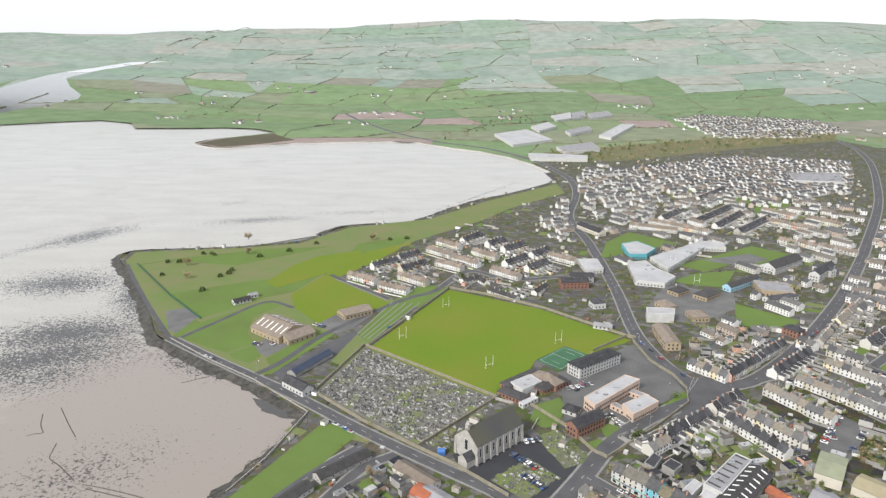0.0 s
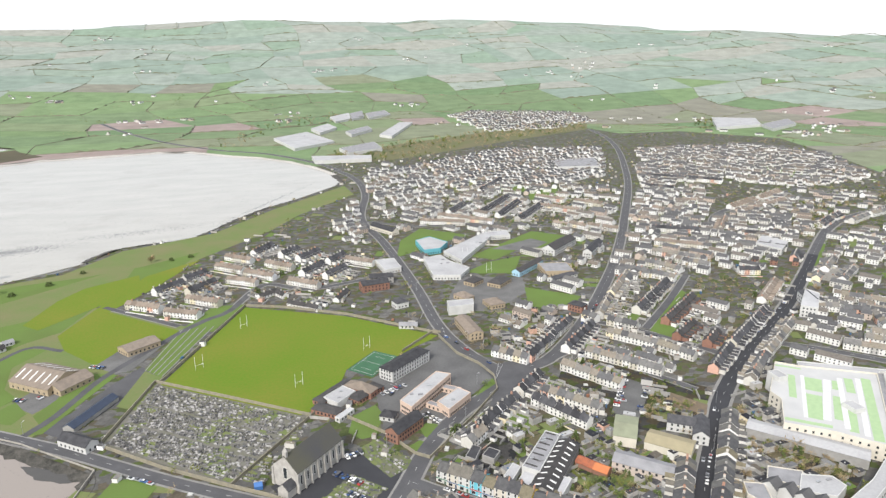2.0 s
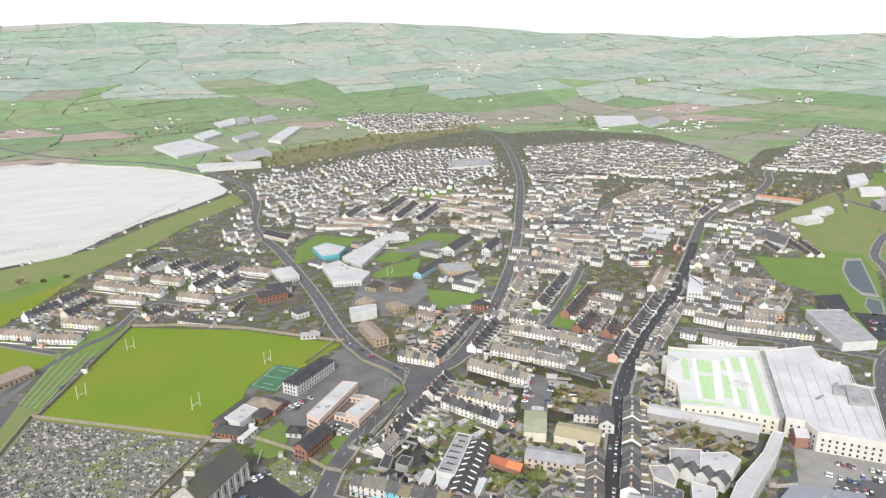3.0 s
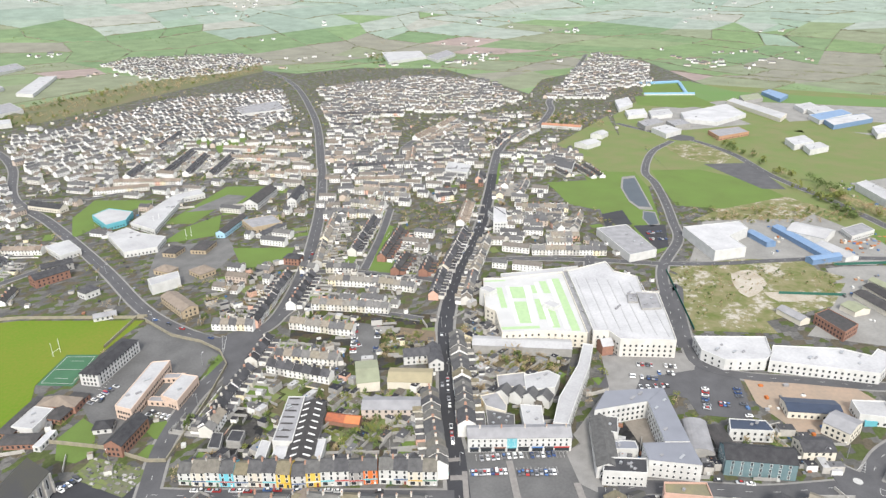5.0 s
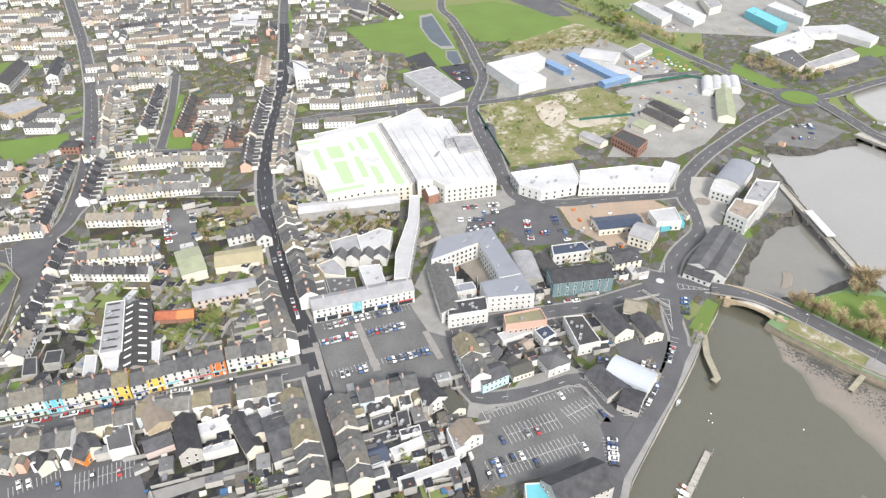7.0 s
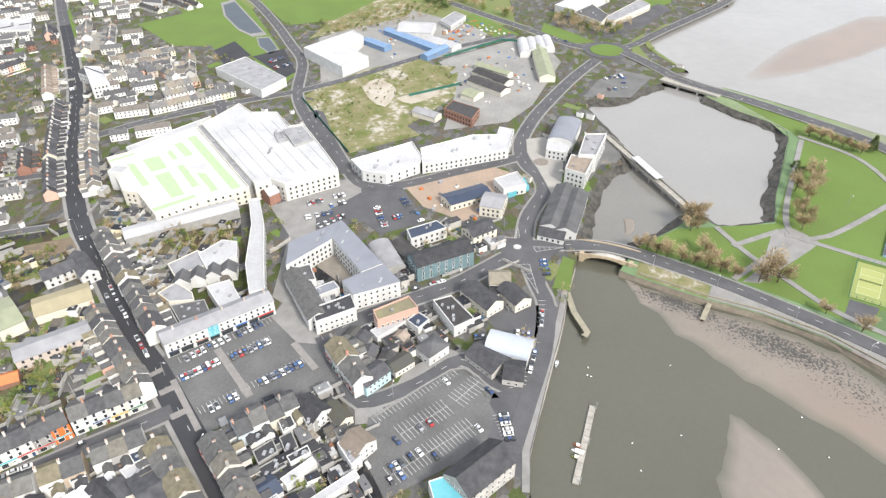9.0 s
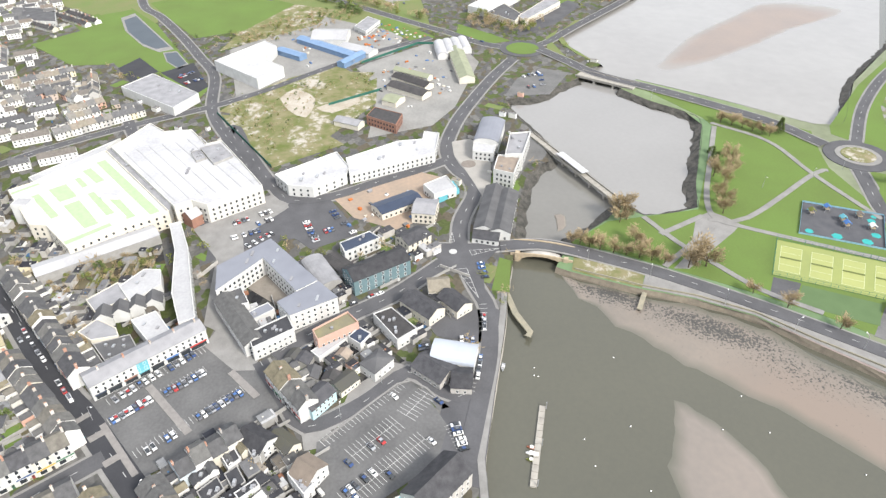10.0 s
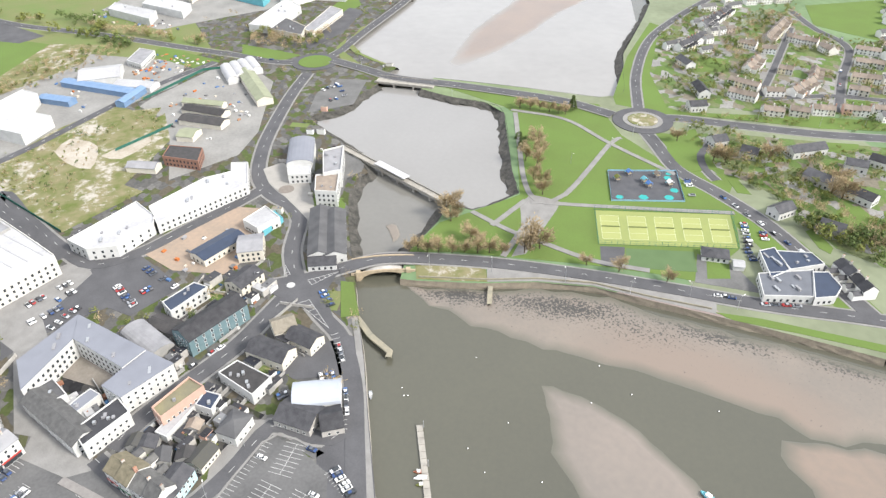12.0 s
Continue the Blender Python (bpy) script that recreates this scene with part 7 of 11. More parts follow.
hall("school", (192.8, 559.0), (202.6, 563.4), 16, 4, 8, tan_stone, brown_roof, "low school block with a brown hipped roof", "school", True)
hall("school", (210.7, 536.9), (225.0, 538.6), 16, 4, 8, tan_stone, brown_roof, "low school block with a brown hipped roof", "school", True)
hall("school", (235.6, 581.5), (254.0, 595.8), 14, 4, 7, tan_stone, dark_roof, "low school block with a dark roof", "school", True)
hall("school", (214.3, 592.8), (228.0, 602.1), 12, 4, 7, tan_stone, dark_roof, "low school block with a dark roof", "school", True)
flat_building("gymnasium", [(175.1, 542.4), (198.8, 540.3), (194.6, 527.6), (171.9, 528.1)], 8, white_wall, pale_sheet, "tall white windowless gymnasium", "gymnasium", 0.3, windows=False)
hall("school_hall", (332.4, 658.6), (377.8, 693.0), 16, 7, 11.5, white_wall, dark_roof, "white gabled school hall with a dark roof", "school")
hall("school", (269.2, 604.5), (309.9, 634.1), 9, 5, 7.5, surface("sky_blue_render", (0.36, 0.55, 0.66), (0.30, 0.47, 0.57), 0.4), dark_roof, "blue school wing with a dark roof", "school")
hall("convent", (367.2, 634.0), (401.3, 667.8), 10, 8, 11, white_wall, slate, "white convent with a slate roof and small turret", "convent")
hall("convent_wing", (385.3, 666.7), (394.6, 648.5), 9, 7, 9.5, white_wall, slate, "white convent wing with a slate roof", "convent")
flat_building("school", [(300.5, 619.7), (330.2, 612.6), (324.9, 585.7), (296.3, 592.9)], 6, tan_stone, felt_roof, "stone school block with a grey roof", "school", 0.3)
hall("school", (294.4, 577.5), (326.4, 588.3), 9, 3.5, 5.5, white_wall, slate, "white low school wing with slate roof", "school")
hall("villa", (279.7, 510.0), (286.8, 498.4), 10, 6, 9, brick_wall, slate, "red brick villa with a slate hipped roof", "villa", True)
hall("house", (131.8, 560.9), (143.5, 563.6), 10, 5.2, 8.4, white_wall, slate, "white detached house with slate roof", "house", True)
hall("flats", (112.4, 611.9), (139.0, 614.7), 12, 7, 10, brick_wall, slate, "brown brick block of flats with slate roof", "flats")
hall("flats", (125.2, 633.9), (148.6, 630.5), 10, 6, 8.5, grey_wall, slate, "grey block of flats with slate roof", "flats")
flat_building("shop", [(143.2, 685.9), (164.1, 687.3), (163.7, 654.9), (145.6, 651.0)], 5, white_wall, pale_sheet, "white flat-roofed shop", "shop", 0.3)
hall("changing_rooms", (125.1, 518.2), (139.4, 513.2), 8, 2.8, 4.4, white_wall, felt_roof, "low white changing rooms by the pitch", "pavilion")
hall("stone_hall", (174.1, 832.0), (193.4, 792.6), 11, 5, 8.5, cream_wall, slate, "cream hall with slate roof beside the road", "hall")

# ---- shops and works inside the blocks ----
hall("warehouse", (206.3, 321.6), (217.1, 313.8), 24, 6.5, 8.5, cream_wall, green_roof, "warehouse with a pale green sheet roof", "warehouse", windows=False)
hall("store", (219.9, 307.5), (237.2, 288.2), 15, 5, 7, cream_wall, surface("tan_sheet_roof", (0.33, 0.29, 0.19), (0.27, 0.24, 0.16), 0.2), "store with a tan sheet roof", "store", windows=False)
pale_works = flat_building("factory", [(163.6, 328.0), (170.0, 321.2), (142.5, 292.5), (135.6, 300.1)], 7, white_wall, felt_roof, "grey-roofed factory with strips of rooflights", "factory", 0.4, windows=False, units=6)
for i in range(7):  # dark strips of rooflight across the roof
    f, g = (i + 0.25) / 7, (i + 0.42) / 7
    west, east = [Vector((163.6, 328.0)).lerp(Vector((135.6, 300.1)), k) for k in (f, g)], [Vector((170.0, 321.2)).lerp(Vector((142.5, 292.5)), k) for k in (f, g)]
    bm = bmesh.new()
    prism(bm, ccw([tuple(west[0].lerp(east[0], u) - pale_works.location.xy) for u in (0.1, 0.75)] + [tuple(west[1].lerp(east[1], u) - pale_works.location.xy) for u in (0.75, 0.1)]), 6.95, 7.3)
    part("rooflight", bm, dark_roof, pale_works)
hall("factory", (171.1, 314.2), (137.2, 278.7), 13, 6, 8.5, grey_wall, dark_roof, "long dark-roofed factory with many skylights", "factory", windows=False, lights=9)
flat_building("factory_annexe", [(151.4, 287.9), (156.9, 283.3), (143.8, 270.9), (137.4, 276.8)], 6, white_wall, white_roof, "white flat-roofed annexe", "factory", 0.3, windows=False)
flat_building("annexe", [(134.3, 308.7), (137.1, 304.0), (128.0, 294.7), (124.5, 299.0)], 4, white_wall, pale_sheet, "low white workshop beside the factory", "workshop", 0.25, windows=False)
flat_building("annexe", [(136.6, 298.8), (141.1, 293.8), (132.2, 284.4), (127.6, 289.7)], 5, white_wall, white_roof, "low white workshop beside the factory", "workshop", 0.25, windows=False)
flat_building("yard_store", [(128.0, 327.9), (132.6, 322.1), (126.0, 315.5), (121.3, 321.8)], 3.5, grey_wall, black_felt, "low yard store with a black felt roof", "store", 0.2, windows=False)
flat_building("yard_store", [(120.0, 333.2), (123.6, 328.7), (116.0, 318.4), (111.9, 323.6)], 3.5, grey_wall, black_felt, "low yard store with a black felt roof", "store", 0.2, windows=False)
flat("car_park", [(252.1, 382.8), (262.7, 365.5), (228.9, 329.6), (218.6, 344.0)], 0.13, worn_asphalt, "asphalt car park between the terraces", "car park")
mark([(252.1, 382.8), (262.7, 365.5), (228.9, 329.6), (218.6, 344.0)])
flat("bare_plot", [(269.9, 353.7), (283.0, 332.3), (273.8, 322.2), (257.7, 340.4)], 0.12, surface("bare_earth", (0.19, 0.145, 0.10), (0.12, 0.10, 0.075), 0.15), "bare brown plot behind the inn", "plot")
hall("shed", (171.4, 302.3), (176.8, 293.3), 7, 3, 5, brick_wall, rust_roof, "long shed with a rusty red roof", "shed", windows=False)
hall("shed", (176.8, 293.3), (181.6, 286.6), 7, 3, 5, brick_wall, surface("orange_sheet_roof", (0.52, 0.19, 0.08), (0.42, 0.15, 0.07), 0.3), "shed with a bright orange roof", "shed", windows=False)
hall("warehouse", (189.6, 294.6), (213.2, 270.4), 12, 6, 8, surface("pink_render", (0.52, 0.45, 0.40), (0.44, 0.38, 0.34), 0.3), felt_roof, "long pinkish warehouse with grey roof", "warehouse")
hall("inn", (241.8, 319.0), (254.7, 309.0), 10, 6, 9, white_wall, slate, "white inn with gables and slate roof", "inn")
hall("inn", (261.2, 312.4), (248.0, 295.4), 9, 6, 9, white_wall, slate, "white gabled house at the street", "house")
for a, b, w, e, m, r in (((132.1, 166.9), (140.0, 156.5), 10, 5, cream_wall, slate), ((143.9, 159.3), (150.3, 154.1), 9, 5, white_wall, navy_roof), ((138.3, 213.7), (133.2, 204.3), 9, 5, cream_wall, slate)):
    hall("rear_building", a, b, w, e, e + 2.2, m, r, "rear building in the yards behind the shops", "building", windows=False)
hall("mill_store", (158.2, 88.2), (176.9, 73.6), 14, 9, 14, stone_wall, slate, "tall stone store with a slate roof on the quay", "store", step=3)
flat_building("leisure_pool", [(160.1, 98.9), (166.0, 89.3), (155.2, 81.8), (147.3, 92.8)], 6, white_wall, aqua, "building with a bright turquoise flat roof", "building", 0.4, windows=False)

# ---- shopping centre ----
mall_wall = surface("ivory_panel_wall", (0.58, 0.565, 0.525), (0.48, 0.468, 0.432), 0.2, 0.8)
mall = flat_building("shopping_centre", [(407.0, 311.8), (443.8, 300.8), (431.8, 285.7), (435.2, 267.6), (414.9, 251.3), (420.5, 242.0), (390.4, 218.5), (364.3, 198.8), (341.3, 224.9), (345.5, 235.6), (338.9, 243.4)], 12, mall_wall, white_roof, "large shopping centre with a white membrane roof", "shopping centre", 0.9, step=4.0, units=4)
for k in range(7):
    a, b = Vector((409.2, 308.1)).lerp(Vector((433.7, 265.9)), k / 6), Vector((342.9, 242.7)).lerp(Vector((363.9, 202.3)), k / 6)
    bm = bmesh.new()
    ribbon(bm, [a.lerp(b, 0.1), a.lerp(b, 0.97)], 0.35, 11.9, 12.22)
    part("roof_seam", bm, pale_sheet, mall).location = -Vector(mall.location)
flat_building("service_wing", [(406.2, 315.5), (422.3, 307.9), (345.0, 247.7), (335.6, 245.2)], 10.5, grey_wall, felt_roof, "grey service wing between the roofs of the shopping centre", "building", 0.5, windows=False, units=6)
flat_building("rear_wing", [(371.9, 349.8), (427.0, 315.5), (413.1, 319.0), (409.5, 316.6), (366.5, 343.0)], 9, white_wall, pale_sheet, "narrow pale rear wing of the shopping centre", "building", 0.5, windows=False)
hall("entrance_porch", (336.9, 236.6), (343.0, 232.4), 9, 7, 10, brick_wall, pale_sheet, "red brick entrance porch with a white gable", "porch", windows=False)
for pts, hh in (([(408.1, 252.5), (415.1, 241.2), (398.3, 227.2), (387.5, 236.4)], 13.2), ([(402.3, 256.5), (406.4, 251.6), (395.7, 243.8), (390.5, 248.8)], 13)):
    flat_building("plant_room", pts, hh, grey_wall, felt_roof, "grey plant enclosure on the white roof", "plant room", 0.3, windows=False, units=4)
deck = flat_building("parking_deck", [(354.0, 351.8), (362.9, 342.8), (406.2, 315.5), (336.3, 245.7), (319.2, 268.0), (298.0, 285.6), (318.2, 308.7), (318.8, 318.9)], 10, cream_wall, surface("pale_deck", (0.48, 0.48, 0.475), (0.40, 0.40, 0.40), 0.06), "rooftop car park of the shopping centre with green bays", "parking deck", 1.1, step=5.0, me=SHOP)
deck_o = Vector(deck.location)
bay_green = surface("green_bay_paint", (0.35, 0.47, 0.27), (0.30, 0.41, 0.24), 0.3)
deck_white = surface("deck_white_paint", (0.60, 0.60, 0.60), (0.50, 0.50, 0.50), 0.3)
for a, b, w, m in (((350.5, 333.4), (327.9, 308.8), 2.2, bay_green), ((360.1, 325.1), (346.7, 311.4), 5.5, bay_green), ((342.8, 307.6), (319.8, 284.6), 5.0, bay_green), ((371.7, 317.1), (362.0, 307.4), 2.4, bay_green), ((355.3, 300.8), (332.9, 278.5), 2.6, bay_green), ((382.1, 317.1), (367.8, 301.4), 2.6, bay_green), ((349.5, 284.9), (329.8, 265.3), 2.4, bay_green), ((392.9, 313.1), (335.1, 253.6), 2.8, bay_green), ((303.6, 290.7), (322.7, 273.9), 1.8, bay_green), ((351.4, 348.6), (363.6, 338.0), 1.2, bay_green), ((356.8, 330.4), (316.4, 287.2), 1.2, deck_white), ((367.5, 320.3), (325.9, 280.7), 2.2, deck_white), ((377.2, 319.4), (329.2, 269.3), 1.6, deck_white), ((388.2, 315.0), (333.3, 259.5), 1.6, deck_white)):
    bm = bmesh.new()
    ribbon(bm, [Vector(a), Vector(b)], w, 9.9, 10.03 if m is bay_green else 10.06)
    p = part("green_bay" if m is bay_green else "aisle_paint", bm, m, deck)
    p.location = -deck_o
for (x, y), hh in (((338.5, 333.2), 13), ((351.7, 285.9), 12.5)):
    flat_building("stair_tower", [(x - 4, y - 5), (x + 4, y - 5), (x + 4, y + 5), (x - 4, y + 5)], hh, white_wall, pale_sheet, "pale stair tower on the parking deck", "stair tower", 0.3, windows=False)
hall("arcade", (284.0, 298.5), (324.1, 249.5), 12, 6, 7.5, grey_wall, pale_sheet, "long grey-roofed arcade behind the gardens", "arcade", windows=False)
flat_building("shop_block", [(325.2, 241.6), (328.4, 236.3), (305.3, 223.7), (271.3, 209.4), (249.3, 199.7), (245.3, 206.2), (266.4, 217.6), (301.7, 229.6)], 9, white_wall, pale_sheet, "long white curving shop block", "shop", 0.6, step=3.5)
flat_building("white_block", [(385.8, 197.6), (417.6, 164.0), (398.0, 152.5), (389.4, 152.5), (371.5, 170.3), (373.0, 186.2)], 7.2, white_wall, white_roof, "white modern retail block with a rounded corner", "shop", 0.7, step=6, units=4)
flat_building("white_block", [(409.4, 156.4), (434.8, 125.1), (438.8, 108.4), (450.5, 108.2), (448.1, 97.4), (419.5, 98.5), (388.8, 150.6)], 7.2, white_wall, white_roof, "long white modern apartments over shops", "apartments", 0.7, step=3.6, me=TALL, units=5)
hall("hotel", (284.8, 133.5), (304.4, 107.1), 13, 9.5, 13, teal_wall, slate, "four-storey dark teal hotel with a slate roof", "hotel", step=2.8, storey=3.0, me=TALL)
barrel("arched_hall", (303.6, 156.8), (282.4, 142.2), 12, 4, 7, grey_wall, felt_roof, "old hall with an arched grey roof", "hall")
flat_building("office", [(315.5, 143.6), (327.2, 129.0), (321.4, 122.0), (306.8, 139.2)], 7, white_wall, navy_roof, "white office with a navy roof", "offices", 0.4, units=2)
hall("rear_store", (308.4, 148.1), (296.1, 134.6), 9, 3.5, 5, grey_wall, dark_roof, "dark-roofed store in the yard", "store", windows=False)
rows("white_town", True, False, (222.3, 155.2), (201.1, 135.5))
hall("old_house", (275.5, 102.4), (262.7, 87.0), 11, 5.5, 8.5, cream_wall, slate, "cream house with a stepped slate roof", "house")
hall("old_house", (283.8, 93.0), (285.7, 82.4), 11, 5.5, 8.5, cream_wall, tile_roof, "cream corner house with a grey roof", "house")
hall("old_house", (279.2, 84.4), (268.3, 73.9), 10, 5, 7.5, cream_wall, slate, "cream house with slate roof by the quay", "house")
flat_building("white_office", [(260.0, 117.5), (265.4, 109.3), (250.9, 95.5), (242.7, 103.9)], 6, white_wall, dark_roof, "white office with a dark flat roof and roof lights", "offices", 0.5, units=8)
barrel("arched_shed", (239.3, 87.3), (236.2, 67.7), 13, 4, 8, white_wall, surface("blue_white_sheet_roof", (0.40, 0.43, 0.48), (0.33, 0.355, 0.40), 0.1, 0.5), "large shed with a pale arched roof", "shed")
hall("customs_house", (234.4, 92.7), (224.4, 79.2), 13, 4, 6.8, stone_wall, slate, "low stone building with slate roof", "building")
hall("customs_house", (223.5, 78.2), (223.3, 69.1), 12, 4, 6.8, stone_wall, slate, "low stone building with slate roof", "building")
felt_dark = surface("dark_felt_roof", (0.115, 0.115, 0.118), (0.075, 0.075, 0.078), 0.15, 0.9)
hall("warehouse", (381.6, 58.1), (334.7, 65.1), 12, 5.5, 8.0, white_wall, felt_dark, "quayside warehouse with a dark grey roof", "warehouse")
hall("warehouse", (376.7, 50.4), (332.2, 56.6), 12, 5.5, 8.0, white_wall, felt_dark, "quayside warehouse with a dark grey roof", "warehouse")
hall("pub", (333.8, 70.9), (331.0, 56.2), 10, 3.6, 5.6, white_wall, slate, "low white curved building at the bridge", "building")
barrel("apartments", (469.9, 59.7), (435.9, 65.0), 17, 7.5, 10.5, white_wall, blue_roof, "white modern apartments with a blue-grey arched roof", "apartments")
flat_building("apartments", [(437.2, 73.3), (434.0, 57.6), (422.2, 59.7), (424.9, 73.6)], 6.5, white_wall, white_roof, "low white end of the modern apartments", "apartments", 0.5, step=3, me=TALL)
flat_building("apartments", [(440.3, 48.7), (443.5, 34.5), (411.0, 41.1), (409.9, 52.5)], 12, white_wall, felt_roof, "tall white modern apartments", "apartments", 1.0, step=3, me=TALL, units=3)
flat_building("apartments", [(412.1, 57.0), (409.9, 42.5), (387.8, 47.4), (392.9, 59.9)], 10.5, white_wall, brown_roof, "white modern apartments with terrace roofs", "apartments", 1.0, step=3, me=TALL, units=2)
hall("site_house", (353.6, 128.7), (371.1, 106.1), 13, 4.5, 6, cream_wall, navy_roof, "cream building with a dark sheet roof on the cleared site", "building")
hall("site_house", (355.2, 106.5), (353.9, 93.0), 16, 7, 9, cream_wall, felt_roof, "cream building with a wide grey roof", "building")
hall("site_house", (320.4, 110.2), (331.7, 98.6), 12, 6, 8.5, cream_wall, slate, "cream house with slate roof by the quay road", "house")
flat_building("painted_shop", [(380.5, 103.1), (392.4, 89.6), (377.5, 82.4), (369.3, 95.6)], 6, white_wall, pale_sheet, "white shop with a pale roof by the quay road", "shop", 0.6)

yard_soil_pale = surface("stained_court_ground", (0.24, 0.215, 0.185), (0.16, 0.145, 0.125), 0.12, 0.95, 0.8)
pale_paving = surface("pale_forecourt_paving", (0.33, 0.315, 0.29), (0.27, 0.26, 0.24), 0.15, 0.9, 2.0)
cobble_tone = surface("brown_setts", (0.22, 0.195, 0.17), (0.17, 0.15, 0.135), 0.4, 0.9, 2.0)
# white terrace on the square, shops and offices round it
terrace = hall("white_terrace", (208.8, 233.1), (246.4, 196.3), 10.5, 8.8, 11.2, white_wall, felt_roof, "long three-storey white shop terrace with a grey roof", "terrace", windows=False)
for floor, me in ((3.5, TALL), (6.4, WINDOW)):
    for i in range(17):
        again("window", me, terrace, line_pose((-25.2, -5.25), (25.2, -5.25), (i + 0.5) / 17, floor))
for u, w, paint in ((-23, 5, navy_roof), (-17, 6, slate), (-10, 6, brick_wall), (-4, 5, aqua), (2, 6, slate), (9, 6, bright_blue), (15, 5, slate), (21.5, 8, surface("red_fascia", (0.45, 0.04, 0.03), (0.38, 0.035, 0.03), 0.5, 0.5))):
    bm = bmesh.new()
    box(bm, u - w / 2, u + w / 2, -5.43, -5.15, 2.5, 3.2)
    part("fascia", bm, paint, terrace)
    bm = bmesh.new()
    box(bm, u - w / 2 + 0.3, u + w / 2 - 0.3, -5.32, -5.15, 0.4, 2.4)
    part("shop_window", bm, glass, terrace)
bm = bmesh.new()
box(bm, -6.5, -1.5, -5.34, -5.1, 3.4, 8.6)
part("painted_front", bm, aqua, terrace, "bright turquoise house front")
for x in (-20, -9, 3, 14, 24):
    again("chimney", CHIMNEY, terrace, pose(x, 0, 11))
for k in range(4):
    hall("gabled_shop", Vector((250.7, 245.9)).lerp(Vector((262.8, 226.3)), k / 3), Vector((258.2, 248.3)).lerp(Vector((270.0, 228.7)), k / 3), 8.2, 5.2, 8.5, white_wall, felt_dark, "white shop unit with a steep grey gable", "shop", windows=False)
flat_building("shop_extension", [(249.7, 231.7), (256.9, 222.3), (243.2, 209.7), (234.9, 216.4)], 6, white_wall, pale_sheet, "large white-roofed shop extension", "shop", 0.3, windows=False, units=2)
flat_building("shop_store", [(241.3, 253.7), (250.9, 249.1), (245.1, 236.9), (239.9, 233.4), (236.3, 244.9)], 5, cream_wall, felt_roof, "cream shop store with a grey roof", "shop", 0.4, windows=False, units=1)
flat_building("shop_store", [(235.0, 243.7), (242.4, 229.3), (234.5, 222.7), (224.8, 233.3)], 4, grey_wall, felt_dark, "low store with a black felt roof", "store", 0.3, windows=False, units=5)
flat_building("shop_store", [(228.8, 247.1), (233.2, 242.8), (223.8, 233.3), (217.7, 236.9)], 4, grey_wall, felt_dark, "low store with a black felt roof", "store", 0.3, windows=False, units=4)
flat_building("shop_block", [(274.1, 248.3), (288.4, 241.6), (288.7, 232.8), (276.7, 227.5), (262.5, 237.7)], 6, white_wall, pale_sheet, "white flat-roofed shop store", "shop", 0.4, windows=False, units=2)
flat_building("shop_block", [(264.0, 260.9), (278.4, 251.1), (266.6, 240.4), (255.5, 252.3)], 5, cream_wall, felt_roof, "cream flat-roofed shop store", "shop", 0.4, windows=False)
# offices round a courtyard
flat_building("office_wing", [(286.9, 201.2), (312.0, 180.1), (294.7, 179.7), (267.7, 195.7)], 10.8, white_wall, blue_roof, "office wing with a blue-grey sheet roof", "offices", 0.2, step=3.2, storey=3.1, units=2, cap=True)
flat_building("office_wing", [(311.9, 179.9), (278.3, 147.6), (269.7, 156.4), (294.6, 179.5)], 10.8, white_wall, blue_roof, "office wing with a blue-grey sheet roof", "offices", 0.2, step=3.2, storey=3.1, units=3, cap=True)
flat_building("office_wing", [(279.0, 147.9), (266.8, 135.4), (252.6, 155.4), (261.8, 163.9)], 9.8, white_wall, blue_roof, "white office wing with a blue-grey sheet roof", "offices", 0.25, step=3.0, storey=3.1, units=2, cap=True)
hall("market_house", (268.3, 192.6), (237.6, 168.1), 10.5, 7, 9.5, white_wall, town_roof, "white corner building with a weathered grey roof", "building", step=3.0)
flat_building("market_house", [(232.2, 167.7), (245.6, 151.9), (255.0, 157.4), (241.5, 172.7)], 8, white_wall, black_felt, "white corner building with dark flat roofs", "building", 0.6, step=3.0, units=6)
flat_building("rear_block", [(269.4, 194.8), (275.6, 186.2), (263.7, 178.5), (259.9, 186.1)], 7, white_wall, felt_dark, "white flat-roofed rear block", "building", 0.6, units=1)
flat_building("rear_block", [(263.4, 174.4), (266.8, 170.4), (262.2, 165.8), (251.6, 177.0), (256.2, 180.3)], 5, white_wall, blue_roof, "low glazed rear block of the courtyard", "building", 0.3, windows=False, units=2)
flat("courtyard", [(298.9, 182.3), (278.1, 161.7), (269.8, 166.6), (282.9, 185.8)], 0.12, yard_soil_pale, "bare stained ground of the office courtyard", "courtyard")
# corner block towards the quay
flat_building("salmon_house", [(244.4, 143.2), (257.7, 129.0), (250.5, 122.7), (237.8, 139.3)], 8.6, surface("salmon_render", (0.50, 0.33, 0.265), (0.42, 0.28, 0.225), 0.4), surface("mossy_flat_roof", (0.22, 0.20, 0.12), (0.16, 0.15, 0.11), 0.2, 0.9, 1.5), "salmon-painted house with a mossy parapet roof", "house", 0.9, step=3.0, units=1)
hall("blue_house", (202.4, 137.8), (213.9, 130.1), 9, 6, 8, surface("pale_blue_render", (0.42, 0.58, 0.62), (0.36, 0.50, 0.54), 0.3), slate, "pale blue corner house with a slate roof", "house", step=2.6)
hall("shop_house", (215.2, 127.7), (223.5, 121.0), 8, 3.8, 5.5, cream_wall, moss_roof, "cream shop house with a low mossy roof", "shop house", step=2.6)
flat_building("shop_house", [(244.9, 127.2), (251.7, 123.0), (247.5, 116.6), (240.1, 120.5)], 5, white_wall, navy_roof, "flat-roofed shop with a dark roof light", "shop", 0.5, units=1)
